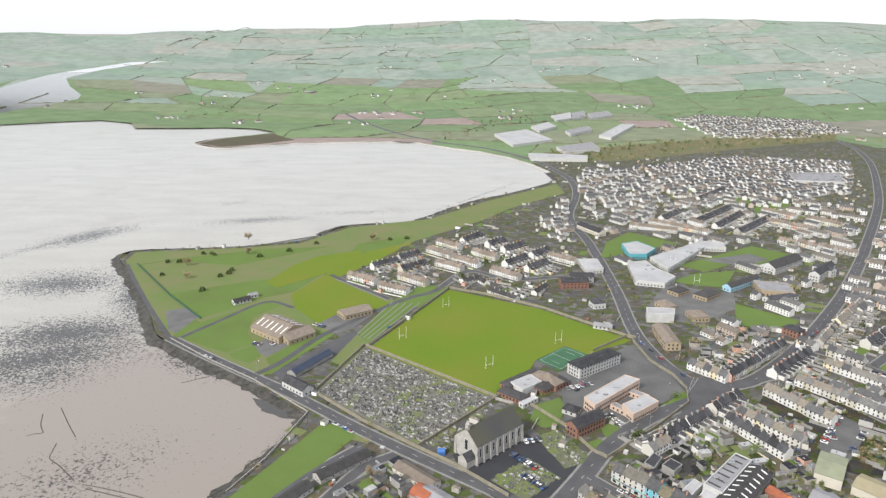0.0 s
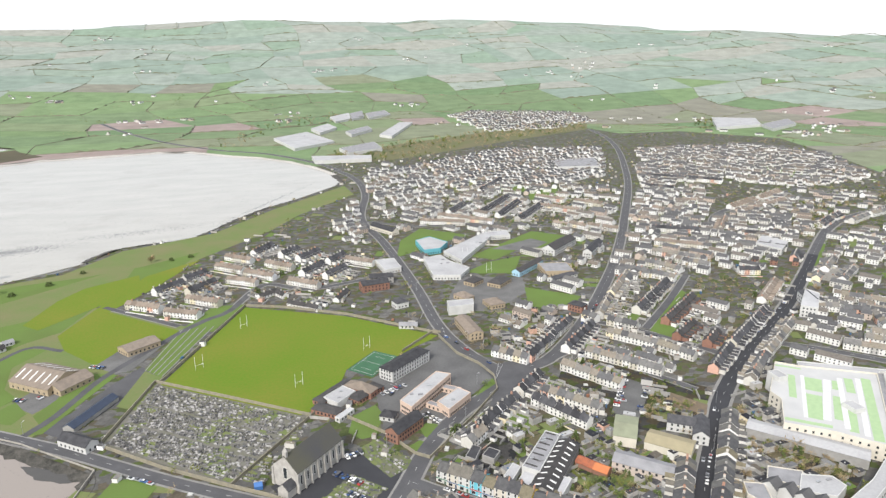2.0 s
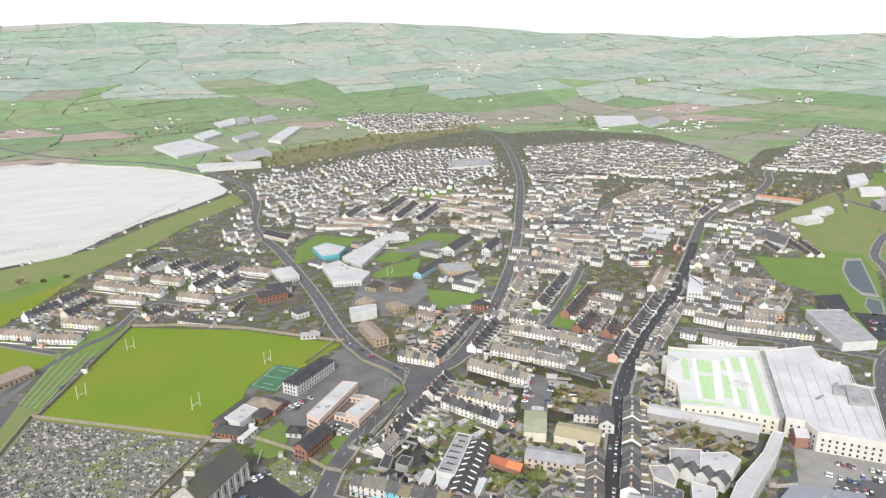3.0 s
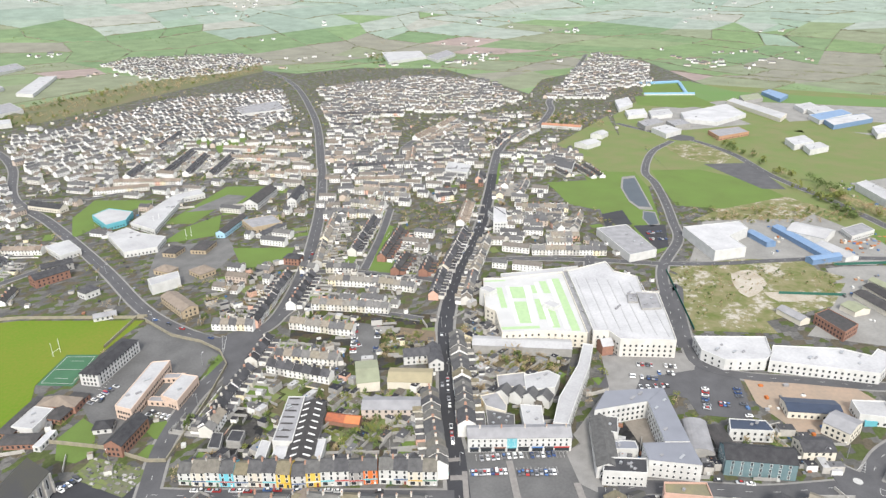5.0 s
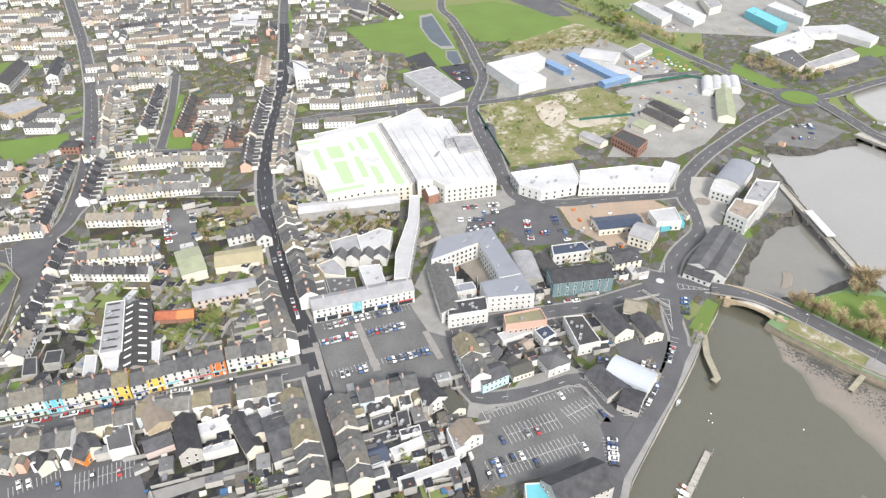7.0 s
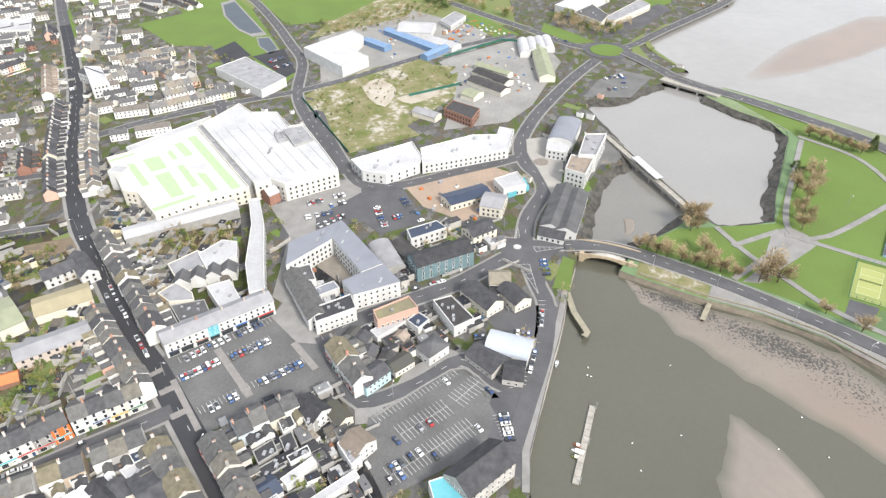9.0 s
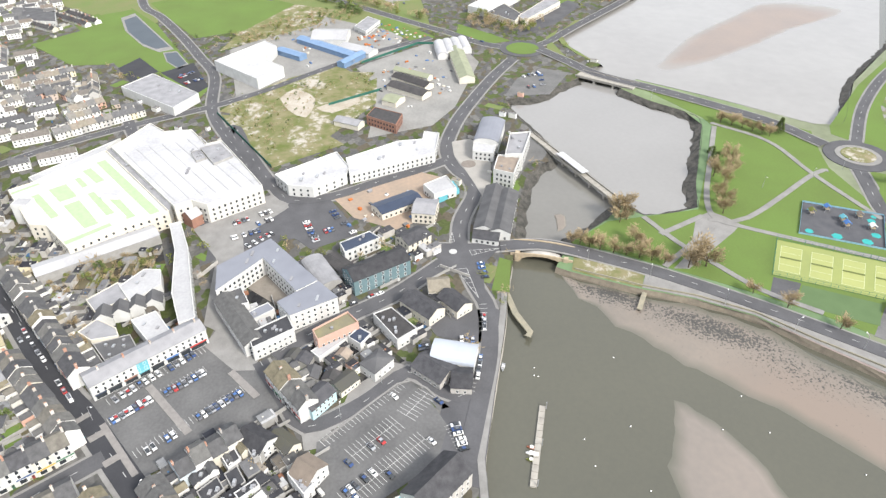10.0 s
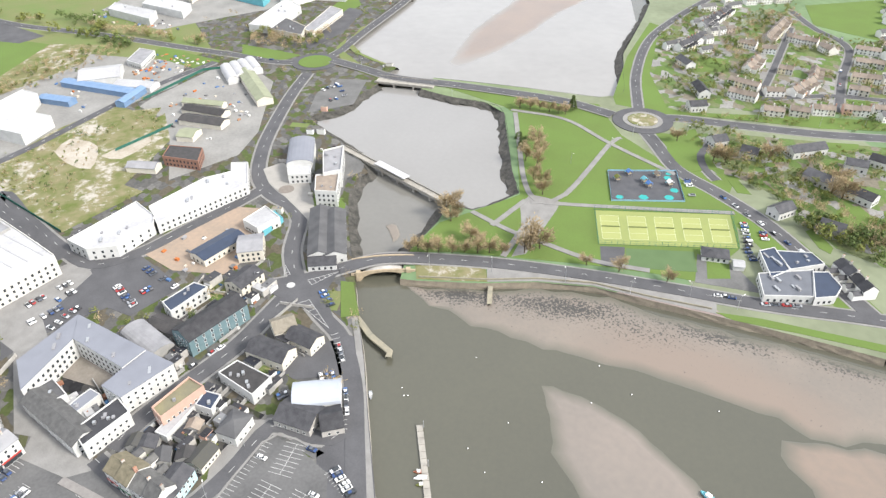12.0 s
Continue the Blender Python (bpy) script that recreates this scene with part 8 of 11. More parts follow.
hall("shop_house", (232.7, 115.3), (227.2, 107.9), 12, 5.5, 8, white_wall, felt_dark, "white house with a wide dark hipped roof", "house", True)
flat_building("rear_building", [(235.6, 142.6), (250.4, 130.1), (246.6, 126.3), (231.6, 137.9)], 4.2, white_wall, pale_sheet, "white flat-roofed rear building", "building", 0.3, windows=False, units=1)
for a, b, w, r in (((228.6, 146.1), (234.8, 144.7), 8, slate), ((219.8, 139.3), (226.9, 138.9), 6, felt_dark), ((219.0, 130.9), (224.6, 129.9), 7, dark_roof), ((230.8, 150.7), (236.6, 148.5), 6, moss_roof), ((233.4, 128.5), (238.0, 126.5), 6, brown_roof)):
    hall("rear_building", a, b, w, 3.6, 5.2, grey_wall, r, "small rear building in the yards", "building", windows=False)
# harbour block
flat_building("long_shed", [(152.3, 153.9), (164.3, 145.4), (161.8, 142.7), (149.7, 150.3)], 4, white_wall, white_roof, "long shed with a flat white roof", "shed", 0.15, windows=False)
flat_building("long_shed", [(141.8, 144.1), (161.6, 127.6), (158.7, 124.9), (138.6, 141.5)], 4, white_wall, pale_sheet, "long shed with a flat pale roof", "shed", 0.15, windows=False)
flat_building("rear_building", [(140.6, 156.4), (145.7, 152.3), (141.7, 147.3), (136.5, 151.8)], 5, white_wall, white_roof, "white flat-roofed rear building", "building", 0.3, windows=False)
hall("gable_house", (175.0, 133.9), (170.1, 125.5), 11, 6, 9, white_wall, brown_roof, "white gabled house with a brown-grey roof", "house", step=3)
flat_building("gable_house_wing", [(170.2, 137.2), (174.2, 134.5), (166.2, 126.1), (161.6, 128.9)], 6, white_wall, felt_roof, "flat-roofed wing of the white gabled house", "building", 0.5, units=3)
hall("rear_building", (188.3, 158.7), (182.1, 147.3), 10, 6.2, 9, white_wall, slate, "white rear house with a slate roof", "house", step=3)
for pts, z in ([(170.9, 175.5), (178.0, 171.2), (171.4, 163.8), (164.7, 168.7)], 5), ([(180.6, 167.5), (184.8, 163.7), (176.5, 156.7), (171.8, 160.2)], 5), ([(162.0, 169.1), (169.0, 163.6), (163.7, 159.1), (156.9, 164.5)], 4), ([(170.1, 161.4), (174.1, 157.7), (167.2, 152.1), (162.8, 155.5)], 4), ([(154.2, 164.5), (162.7, 157.1), (158.5, 153.6), (150.5, 160.5)], 4), ([(161.5, 154.8), (168.0, 148.7), (165.3, 146.2), (158.9, 152.2)], 5), ([(181.6, 156.2), (185.3, 153.2), (179.6, 148.5), (175.4, 151.2)], 6):
    flat_building("rear_building", pts, z, white_wall if z == 5 else grey_wall, black_felt, "low rear building with a black felt roof", "building", 0.35, windows=False, units=3)
hall("street_house", (189.9, 147.2), (183.0, 137.8), 7, 4, 6, cream_wall, moss_roof, "low house with a mossy roof by the car park", "house", step=3)
# yards south of the shopping street
hall("orange_house", (95.2, 266.6), (96.0, 259.0), 7, 4, 6, surface("orange_render", (0.62, 0.24, 0.06), (0.52, 0.20, 0.05), 0.4), slate, "small orange-painted house at the car park", "house", step=3)
hall("chapel", (125.0, 237.4), (113.1, 221.8), 9, 7, 10, stone_wall, slate, "tall slate-roofed hall", "hall")
hall("rear_house", (125.3, 256.3), (117.2, 241.5), 11, 8, 10.5, tan_stone, brown_roof, "tall stone house with a brown roof", "house", step=3)
hall("store", (108.6, 243.5), (117.6, 237.2), 9, 4, 6, surface("faded_pink_render", (0.52, 0.44, 0.41), (0.43, 0.37, 0.35), 0.3), slate, "store with faded pink walls", "store", windows=False)
for pts, z, r in ([(126.1, 230.9), (143.0, 218.2), (138.8, 212.8), (121.9, 226.2)], 5, white_roof), ([(117.8, 221.6), (127.7, 212.8), (125.6, 209.4), (115.9, 218.4)], 4, pale_sheet), ([(137.4, 242.9), (143.8, 239.2), (136.5, 230.3), (130.4, 234.0)], 6, felt_dark), ([(140.0, 234.1), (144.0, 229.8), (138.9, 224.3), (134.8, 228.1)], 6, felt_dark), ([(152.6, 216.7), (157.8, 211.6), (152.4, 204.9), (147.0, 209.7)], 6, navy_roof), ([(107.7, 265.1), (115.3, 259.5), (105.5, 245.1), (99.0, 251.8)], 6, felt_dark), ([(143.9, 214.3), (149.0, 209.3), (145.0, 203.2), (140.1, 208.1)], 5, pale_sheet):
    flat_building("rear_building", pts, z, white_wall, r, "rear building with a flat roof behind the shops", "building", 0.4, windows=False, units=2)
for a, b, w, r in (((102.2, 273.4), (96.8, 258.6), 7, slate), ((137.1, 220.3), (127.0, 201.3), 7, slate), ((87.4, 280.7), (84.2, 269.0), 7, slate)):
    hall("rear_building", a, b, w, 5, 7.5, cream_wall, r, "rear building in the yards behind the shops", "building", windows=False)
lot = flat("car_park", [(61.6, 287.9), (75.3, 286.0), (104.9, 246.0), (93.2, 226.0), (82.0, 217.5), (50.2, 270.2)], 0.13, asphalt, "asphalt car park with painted bays behind the shops", "car park")
bays("bay_lines", (84.9, 256.2), (101.3, 242.0), 13, 4.8, 0.2, lot, True)
bays("bay_lines", (69.0, 273.5), (84.3, 263.6), 11, 4.8, 0.2, lot, False)
flat("yard_path", [(95.0, 227.9), (122.9, 202.1), (120.8, 198.9), (96.9, 218.6), (91.7, 224.4)], 0.14, paving, "pale concrete yard behind the shops", "yard")
for p in ([(90.1, 252.3)], [(96.3, 244.7)], [(81.1, 260.8)], [(76.8, 272.1)], [(74.5, 274.9)]):
    car(*p[0], 1.0, 0.2)
hall("white_gable_store", (132.8, 199.9), (143.7, 191.3), 24, 5.5, 9, white_wall, slate, "large store with a white gable and slate roof", "store", windows=False)
flat("paved_place", [(449.6, 88.7), (455.4, 75.6), (428.9, 61.3), (395.7, 61.1), (373.6, 65.0), (392.1, 71.1), (412.9, 78.9), (429.6, 86.2)], 0.3, pale_paving, "pale paved forecourt of the modern apartments", "pavement")
flat("paved_place", [(475.5, 33.0), (457.9, 28.1), (436.1, 22.8), (427.5, 26.2), (421.7, 37.6), (402.0, 42.8), (398.9, 48.9), (403.3, 58.9), (418.4, 61.4), (426.2, 57.6), (434.9, 40.2)], 0.11, pale_asphalt, "pale gravel terrace round the apartments", "terrace")
lawn([(403.2, 63.1), (399.2, 45.3), (390.2, 42.5), (376.9, 46.5), (386.9, 54.0), (393.5, 62.8)], 0.125, grass, "small lawn below the apartments")
disc("paved_circle", (418.4, 76.0), 5.0, 0.34, cobble_tone, "round motif in the pale forecourt paving", "pavement")
# the works and offices by the bypass
flat_building("works_office", [(743.4, 85.8), (824.5, 41.8), (788.1, 29.1), (727.3, 64.2)], 7, white_wall, white_roof, "white flat-roofed works building", "works", 0.4, windows=False, units=4)
flat_building("works_office", [(728.7, 68.2), (764.2, 51.5), (722.3, 30.5), (697.8, 37.8)], 6, cream_wall, felt_dark, "cream office wing with dark roof panels", "offices", 0.3, units=3)
flat_building("works_office", [(715.2, 34.0), (783.5, -2.3), (765.7, -12.4), (701.4, 27.5)], 6, cream_wall, felt_roof, "cream office wing with a grey flat roof", "offices", 0.3, units=2)
flat_building("works_office", [(838.8, 48.0), (872.3, 0.1), (838.2, -30.0), (813.6, -22.5), (831.5, 9.1), (810.6, 41.8)], 6, white_wall, pale_sheet, "white flat-roofed works building", "works", 0.3, windows=False, units=3)
flat("car_park", [(709.6, 31.6), (791.2, -23.2), (775.7, -36.8), (711.0, -4.2), (673.7, 31.8), (684.4, 42.0)], 0.12, asphalt, "asphalt car park of the offices", "car park")
lawn([(705.8, 94.2), (684.0, 68.8), (659.1, 42.5), (651.6, 57.3), (656.6, 78.0), (674.0, 95.1)], 0.10, grass, "mown verge beside the roundabout")
lawn([(726.1, 152.0), (696.4, 112.8), (663.3, 83.7), (657.0, 89.7), (690.9, 123.6), (714.2, 151.9)], 0.07, rough_grass, "rough verge along the bypass")
lawn([(789.9, 2.2), (831.1, -23.5), (826.1, -37.9), (798.3, -37.3), (773.6, -18.2)], 0.11, grass, "lawn beside the offices")
lawn([(670.2, 8.7), (692.1, -4.5), (657.9, 3.8), (621.5, -5.6), (584.9, -29.6), (568.5, -32.4), (579.0, -18.0), (600.5, -1.8), (634.0, 9.2)], 0.11, rough_grass, "rough bank above the estuary")
lawn([(513.0, 261.8), (554.9, 236.2), (590.9, 195.5), (565.1, 172.9), (551.1, 159.5), (508.1, 180.5), (481.4, 209.2), (423.9, 223.4), (447.2, 242.0), (487.0, 259.7)], 0.10, waste, "overgrown brown and olive waste ground")
flat_building("painted_kiosk", [(378.7, 97.0), (390.7, 85.0), (381.1, 80.7), (369.4, 92.5)], 3, aqua, aqua, "small bright turquoise shop by the quay road", "shop", 0.3, windows=False)

# ---- sheds of the works and the retail park ----
flat_building("supermarket", [(517.9, 356.7), (546.3, 342.5), (508.5, 290.3), (481.2, 300.2)], 7, white_wall, felt_roof, "supermarket with a broad pale flat roof", "supermarket", 0.5, windows=False, units=3)
flat_building("warehouse", [(572.0, 298.4), (623.2, 267.8), (610.2, 254.2), (578.5, 258.0), (561.4, 235.7), (534.4, 250.8)], 9, white_wall, white_roof, "large white warehouse with a flat roof", "warehouse", 0.4, windows=False)
hall("blue_shed", (616.9, 253.5), (600.8, 228.7), 9, 4.5, 6, blue_sheet, blue_sheet, "blue sheet-metal shed", "shed", windows=False)
hall("blue_shed", (647.6, 241.6), (603.9, 181.3), 10, 4.5, 6, blue_sheet, blue_sheet, "long blue sheet-metal shed", "shed", windows=False)
hall("blue_shed", (584.3, 191.8), (611.4, 177.2), 8, 4.5, 6, blue_sheet, blue_sheet, "blue sheet-metal shed", "shed", windows=False)
hall("white_shed", (652.3, 229.9), (652.8, 196.7), 30, 6, 9.5, white_wall, pale_sheet, "wide white gabled shed", "shed", windows=False)
hall("white_shed", (630.4, 197.8), (614.0, 167.3), 14, 4, 6, white_wall, pale_sheet, "low white shed", "shed", windows=False)
flat_building("builders_store", [(679.8, 195.4), (710.1, 186.4), (697.9, 172.3), (664.3, 181.9)], 5, white_wall, felt_roof, "flat-roofed builders' store", "store", 0.3)
for k, (a, b, w, roof) in enumerate((((516.0, 143.0), (510.4, 131.6), 14, green_roof), ((543.3, 142.4), (523.2, 111.9), 12, dark_roof), ((561.6, 141.0), (540.2, 111.1), 11, dark_roof), ((575.2, 142.4), (558.0, 111.9), 8, green_roof), ((475.9, 174.7), (467.8, 155.7), 9, felt_roof))):
    hall("works_shed", a, b, w, 4, 6, cream_wall, roof, "old works shed with a sheet roof", "shed", windows=False)
flat_building("brick_works", [(474.4, 152.6), (489.7, 148.7), (479.0, 126.5), (460.1, 129.3)], 7, brick_wall, dark_roof, "red brick works office", "works", 0.4, step=2.8)
hall("green_shed", (623.7, 94.0), (554.5, 80.8), 13, 5, 7.5, cream_wall, green_roof, "long shed with a pale green roof", "shed", windows=False)
for k in range(4):
    a, b = Vector((639.9, 109.8)).lerp(Vector((650.7, 89.1)), k / 3), Vector((606.8, 103.8)).lerp(Vector((623.0, 83.1)), k / 3)
    barrel("arched_store", a, b, 9, 3, 7, white_wall, white_roof, "white arched store", "shed")
for k, (pts, wall, roof) in enumerate((
        ([(1153.3, 728.7), (1202.5, 729.6), (1139.3, 682.3), (1076.4, 673.6)], white_wall, white_roof),
        ([(1073.1, 659.0), (1109.3, 642.8), (1067.9, 612.2), (1030.3, 627.4)], white_wall, white_roof),
        ([(1095.6, 625.9), (1136.6, 608.9), (1096.9, 581.1), (1052.1, 595.8)], white_wall, pale_sheet),
        ([(1117.1, 576.5), (1255.9, 556.4), (1181.3, 490.5), (1079.4, 496.0), (1069.1, 545.5)], white_wall, white_roof),
        ([(1289.3, 571.0), (1325.7, 574.0), (1227.9, 440.5), (1178.2, 432.6)], cream_wall, pale_sheet),
        ([(1359.1, 576.5), (1414.7, 562.1), (1363.6, 533.0), (1304.2, 544.6)], grey_wall, green_roof),
        ([(1439.1, 565.5), (1483.2, 566.7), (1434.3, 511.9), (1370.9, 503.7)], blue_sheet, blue_sheet),
        ([(1325.1, 462.1), (1372.1, 450.8), (1335.1, 422.9), (1284.1, 432.2)], white_wall, pale_sheet),
        ([(1301.9, 435.5), (1354.4, 421.0), (1318.9, 394.7), (1259.7, 406.3)], white_wall, pale_sheet),
        ([(1240.7, 410.1), (1334.5, 386.8), (1302.1, 360.8), (1201.7, 380.4)], white_wall, blue_sheet),
        ([(1212.3, 376.7), (1314.9, 347.1), (1276.9, 323.1), (1174.1, 351.1)], blue_sheet, white_roof),
        ([(993.1, 588.2), (1042.5, 581.9), (1017.3, 554.9), (966.0, 558.9)], grey_wall, felt_roof),
        ([(964.0, 547.1), (1001.6, 542.3), (982.3, 507.2), (937.9, 508.6)], white_wall, white_roof),
        ([(1028.7, 557.7), (1060.6, 546.8), (1037.1, 518.9), (1002.0, 527.6)], grey_wall, felt_roof),
        ([(1026.7, 371.1), (1066.8, 359.0), (1033.6, 334.5), (991.1, 345.8)], white_wall, white_roof),
        ([(1003.3, 338.4), (1034.9, 327.4), (1015.4, 309.2), (975.0, 320.2)], white_wall, pale_sheet),
        ([(1198.7, 303.9), (1239.5, 295.6), (1182.8, 273.9), (1144.3, 282.9)], white_wall, white_roof),
        ([(851.9, 194.7), (884.6, 187.1), (834.3, 143.5), (805.8, 151.6)], white_wall, white_roof),
        ([(842.8, 228.7), (865.3, 224.2), (818.4, 177.9), (791.4, 183.4)], white_wall, pale_sheet),
        ([(910.3, 162.3), (932.9, 151.5), (882.9, 133.6), (862.3, 143.9)], cream_wall, felt_roof),
        ([(873.3, 106.5), (894.4, 99.1), (843.8, 59.0), (822.9, 67.3)], aqua, aqua),
        ([(905.7, 86.3), (929.9, 78.5), (880.8, 38.1), (864.7, 44.0)], white_wall, white_roof),
        ([(1003.7, 69.8), (1085.5, 32.1), (1011.4, 12.5), (953.6, 45.3)], white_wall, pale_sheet))):
    flat_building("industrial_shed", pts, 6 + 0.1 * k, wall, roof, "large pale industrial shed in its yard", "warehouse", 0.3, windows=False, units=2)
flat_building("office_block", [(1010.1, 477.8), (1068.6, 456.7), (1043.2, 429.3), (979.0, 446.6)], 6, surface("orange_brown_brick", (0.42, 0.25, 0.16), (0.34, 0.20, 0.13), 0.3), felt_roof, "orange-brown brick office block by the roundabout", "offices", 0.3)
stand_blue = surface("stadium_blue", (0.20, 0.36, 0.50), (0.16, 0.30, 0.43), 0.3, 0.6)
for a, b in (((1479.9, 763.8), (1342.3, 677.3)), ((1402.5, 819.7), (1488.1, 769.5)), ((1276.7, 736.7), (1348.8, 664.3))):
    hall("football_stand", a, b, 6, 3, 5, stand_blue if a[1] != 736.7 else white_wall, stand_blue, "low blue roofed stand beside the football pitch", "stand", windows=False)
lawn([(1397.3, 811.2), (1467.6, 762.8), (1347.2, 683.8), (1283.8, 740.8)], 0.09, grass, "green football pitch with low stands")
lawn([(1249.8, 742.6), (1337.7, 658.8), (1266.0, 580.7), (1191.7, 612.1), (1166.8, 687.6)], 0.085, grass, "mown field beside the football pitch")
for k, pts in enumerate(([(125.7, 1697.6), (217.1, 1795.3), (255.9, 1601.9), (154.3, 1513.3)], [(414.0, 2232.1), (470.4, 2313.6), (437.2, 2127.2), (386.2, 2057.9)], [(333.0, 2141.8), (414.6, 2254.6), (387.0, 2079.9), (330.4, 2014.0)], [(463.5, 2221.6), (546.0, 2302.8), (534.2, 2173.7), (444.3, 2084.0)], [(382.0, 1680.2), (500.0, 1930.0), (535.1, 1918.5), (403.1, 1640.0)], [(246.6, 1483.8), (340.1, 1559.2), (335.5, 1455.4), (252.9, 1412.0)], [(236.8, 1859.2), (297.4, 1958.7), (306.6, 1863.7), (246.7, 1761.4)], [(312.9, 1765.4), (392.3, 1869.2), (388.9, 1793.8), (315.5, 1697.9)], [(173.8, 1389.9), (291.1, 1366.6), (282.7, 1324.9), (172.7, 1333.3)], [(610.5, 1187.9), (703.6, 1193.1), (664.0, 1106.7), (586.7, 1120.5)], [(1435.6, 1746.4), (1545.0, 1685.3), (1442.6, 1550.0), (1273.4, 1525.5)], [(1442.6, 1550.0), (1622.9, 1641.7), (1557.3, 1540.7), (1397.4, 1456.7)])):
    flat_building("far_factory", pts, 6 + 0.13 * k, white_wall, (pale_sheet, felt_roof)[k % 2], "pale factory at the town edge", "factory", 0.3, windows=False, units=2)
flat_building("hotel", [(457.0, 431.2), (466.3, 421.4), (496.5, 449.0), (494.1, 462.9)], 10, white_wall, white_roof, "tall plain white building on the main street", "building", 0.5)
flat_building("clinic", [(567.6, 605.0), (576.6, 575.6), (607.3, 597.9), (600.6, 631.1)], 7, white_wall, pale_sheet, "white flat-roofed building behind the main street", "building", 0.4, units=2)
flat_building("depot", [(682.9, 543.3), (680.0, 497.2), (723.2, 521.8), (726.3, 570.0)], 5, white_wall, felt_dark, "low dark-roofed depot with a white rim", "depot", 0.5, units=2)
hall("school", (882.6, 695.3), (907.0, 637.7), 14, 5, 7, white_wall, surface("orange_tile_roof", (0.42, 0.22, 0.14), (0.34, 0.18, 0.12), 0.3), "long school with an orange tiled roof", "school")
hall("white_shed", (800.2, 565.9), (833.6, 565.4), 22, 6, 9, white_wall, pale_sheet, "white gabled shed", "shed", windows=False)
hall("white_shed", (866.8, 584.2), (892.9, 589.5), 18, 6, 9, white_wall, pale_sheet, "white gabled shed", "shed", windows=False)
hall("house", (493.8, 461.8), (483.6, 438.2), 14, 8, 10, white_wall, slate, "tall white house on the street", "house")

# ---- seafront buildings and villas ----
hall("clubhouse", (282.6, -134.5), (275.8, -146.5), 9, 3, 5, white_wall, slate, "white tennis clubhouse with hipped roof", "clubhouse", True)
hall("store", (269.4, -144.5), (266.9, -149.5), 6, 2.8, 4.2, white_wall, pale_sheet, "white store hut", "hut", windows=False)
flat_building("shop_block", [(272.8, -162.4), (273.2, -172.1), (253.9, -167.1), (251.1, -153.6)], 4.5, white_wall, navy_roof, "seafront block with navy roofs", "shop", 0.4, units=3)
flat_building("shop_block", [(270.4, -170.7), (263.3, -187.6), (252.9, -187.4), (253.9, -167.1)], 4.5, white_wall, navy_roof, "seafront block with navy roofs", "shop", 0.5, units=3)
flat_building("shop_block", [(256.4, -149.8), (250.9, -178.6), (232.5, -164.3), (240.2, -141.3)], 4.2, white_wall, surface("blue_grey_felt_roof", (0.15, 0.16, 0.18), (0.115, 0.12, 0.135), 0.2, 0.9), "seafront shops with flat roofs", "shop", 0.5, units=6)
flat_building("shop_block", [(249.1, -176.8), (246.9, -184.4), (234.7, -182.1), (229.3, -174.2), (231.1, -163.4)], 4.6, white_wall, navy_roof, "seafront shops with a rounded navy roof", "shop", 0.4)
for a, b, w in (((393.1, -211.3), (393.3, -222.4), 10), ((376.2, -223.8), (368.0, -231.0), 10), ((364.8, -252.5), (363.8, -278.2), 10), ((337.5, -244.4), (320.7, -251.3), 11), ((304.0, -194.5), (306.5, -207.8), 9), ((286.3, -211.9), (276.2, -220.1), 11), ((312.8, -253.9), (297.2, -260.1), 10), ((341.1, -276.5), (332.6, -286.2), 9), ((341.4, -296.5), (331.5, -302.7), 9), ((449.1, -228.4), (447.1, -241.6), 9), ((484.1, -257.7), (464.1, -252.5), 9), ((539.0, -275.5), (520.5, -275.2), 9)):
    hall("villa", a, b, w, 5, 7.8, white_wall if w < 11 else stone_wall, slate, "detached white villa with a slate roof in a garden", "villa", both=False)

def infill(corners, turn, step=17.0, seed=1):
    """Terraces and their rear wings in what ground is still open inside a quarter."""
    rnd = random.Random(seed)
    c, s = math.cos(turn), math.sin(turn)
    cx, cy = sum(p[0] for p in corners) / len(corners), sum(p[1] for p in corners) / len(corners)
    R = max(math.hypot(p[0] - cx, p[1] - cy) for p in corners)
    v = -R
    while v < R:
        u = -R
        while u < R:
            long = rnd.choice((6, 12, 18, 24))
            x, y = cx + c * (u + long / 2) - s * v, cy + s * (u + long / 2) + c * v
            probe = [(x + c * du - s * dv, y + s * du + c * dv) for du in (-long / 2 - 1, 0, long / 2 + 1) for dv in (-5.0, 0, 8.5)]
            if inside((x, y), corners) and rnd.random() < 0.86 and all(free(*q) for q in probe):
                e = rnd.choice((5.0, 5.2, 5.2, 3.0))
                far_house(x, y, turn + rnd.uniform(-0.03, 0.03), long / 2, rnd.uniform(3.5, 4.2), e, e + rnd.uniform(2.2, 2.8))
                for k in range(long // 6):
                    du = -long / 2 + 6 * k + rnd.uniform(1.5, 4)
                    if rnd.random() < 0.75:
                        far_house(x + c * du - s * 6.2, y + s * du + c * 6.2, turn + math.pi / 2, rnd.uniform(1.8, 2.8), 1.6, rnd.choice((2.6, 3.4, 4.4)), 4.9)
            u += long + rnd.choice((0.5, 1, 5))
        v += step * rnd.uniform(0.9, 1.15)


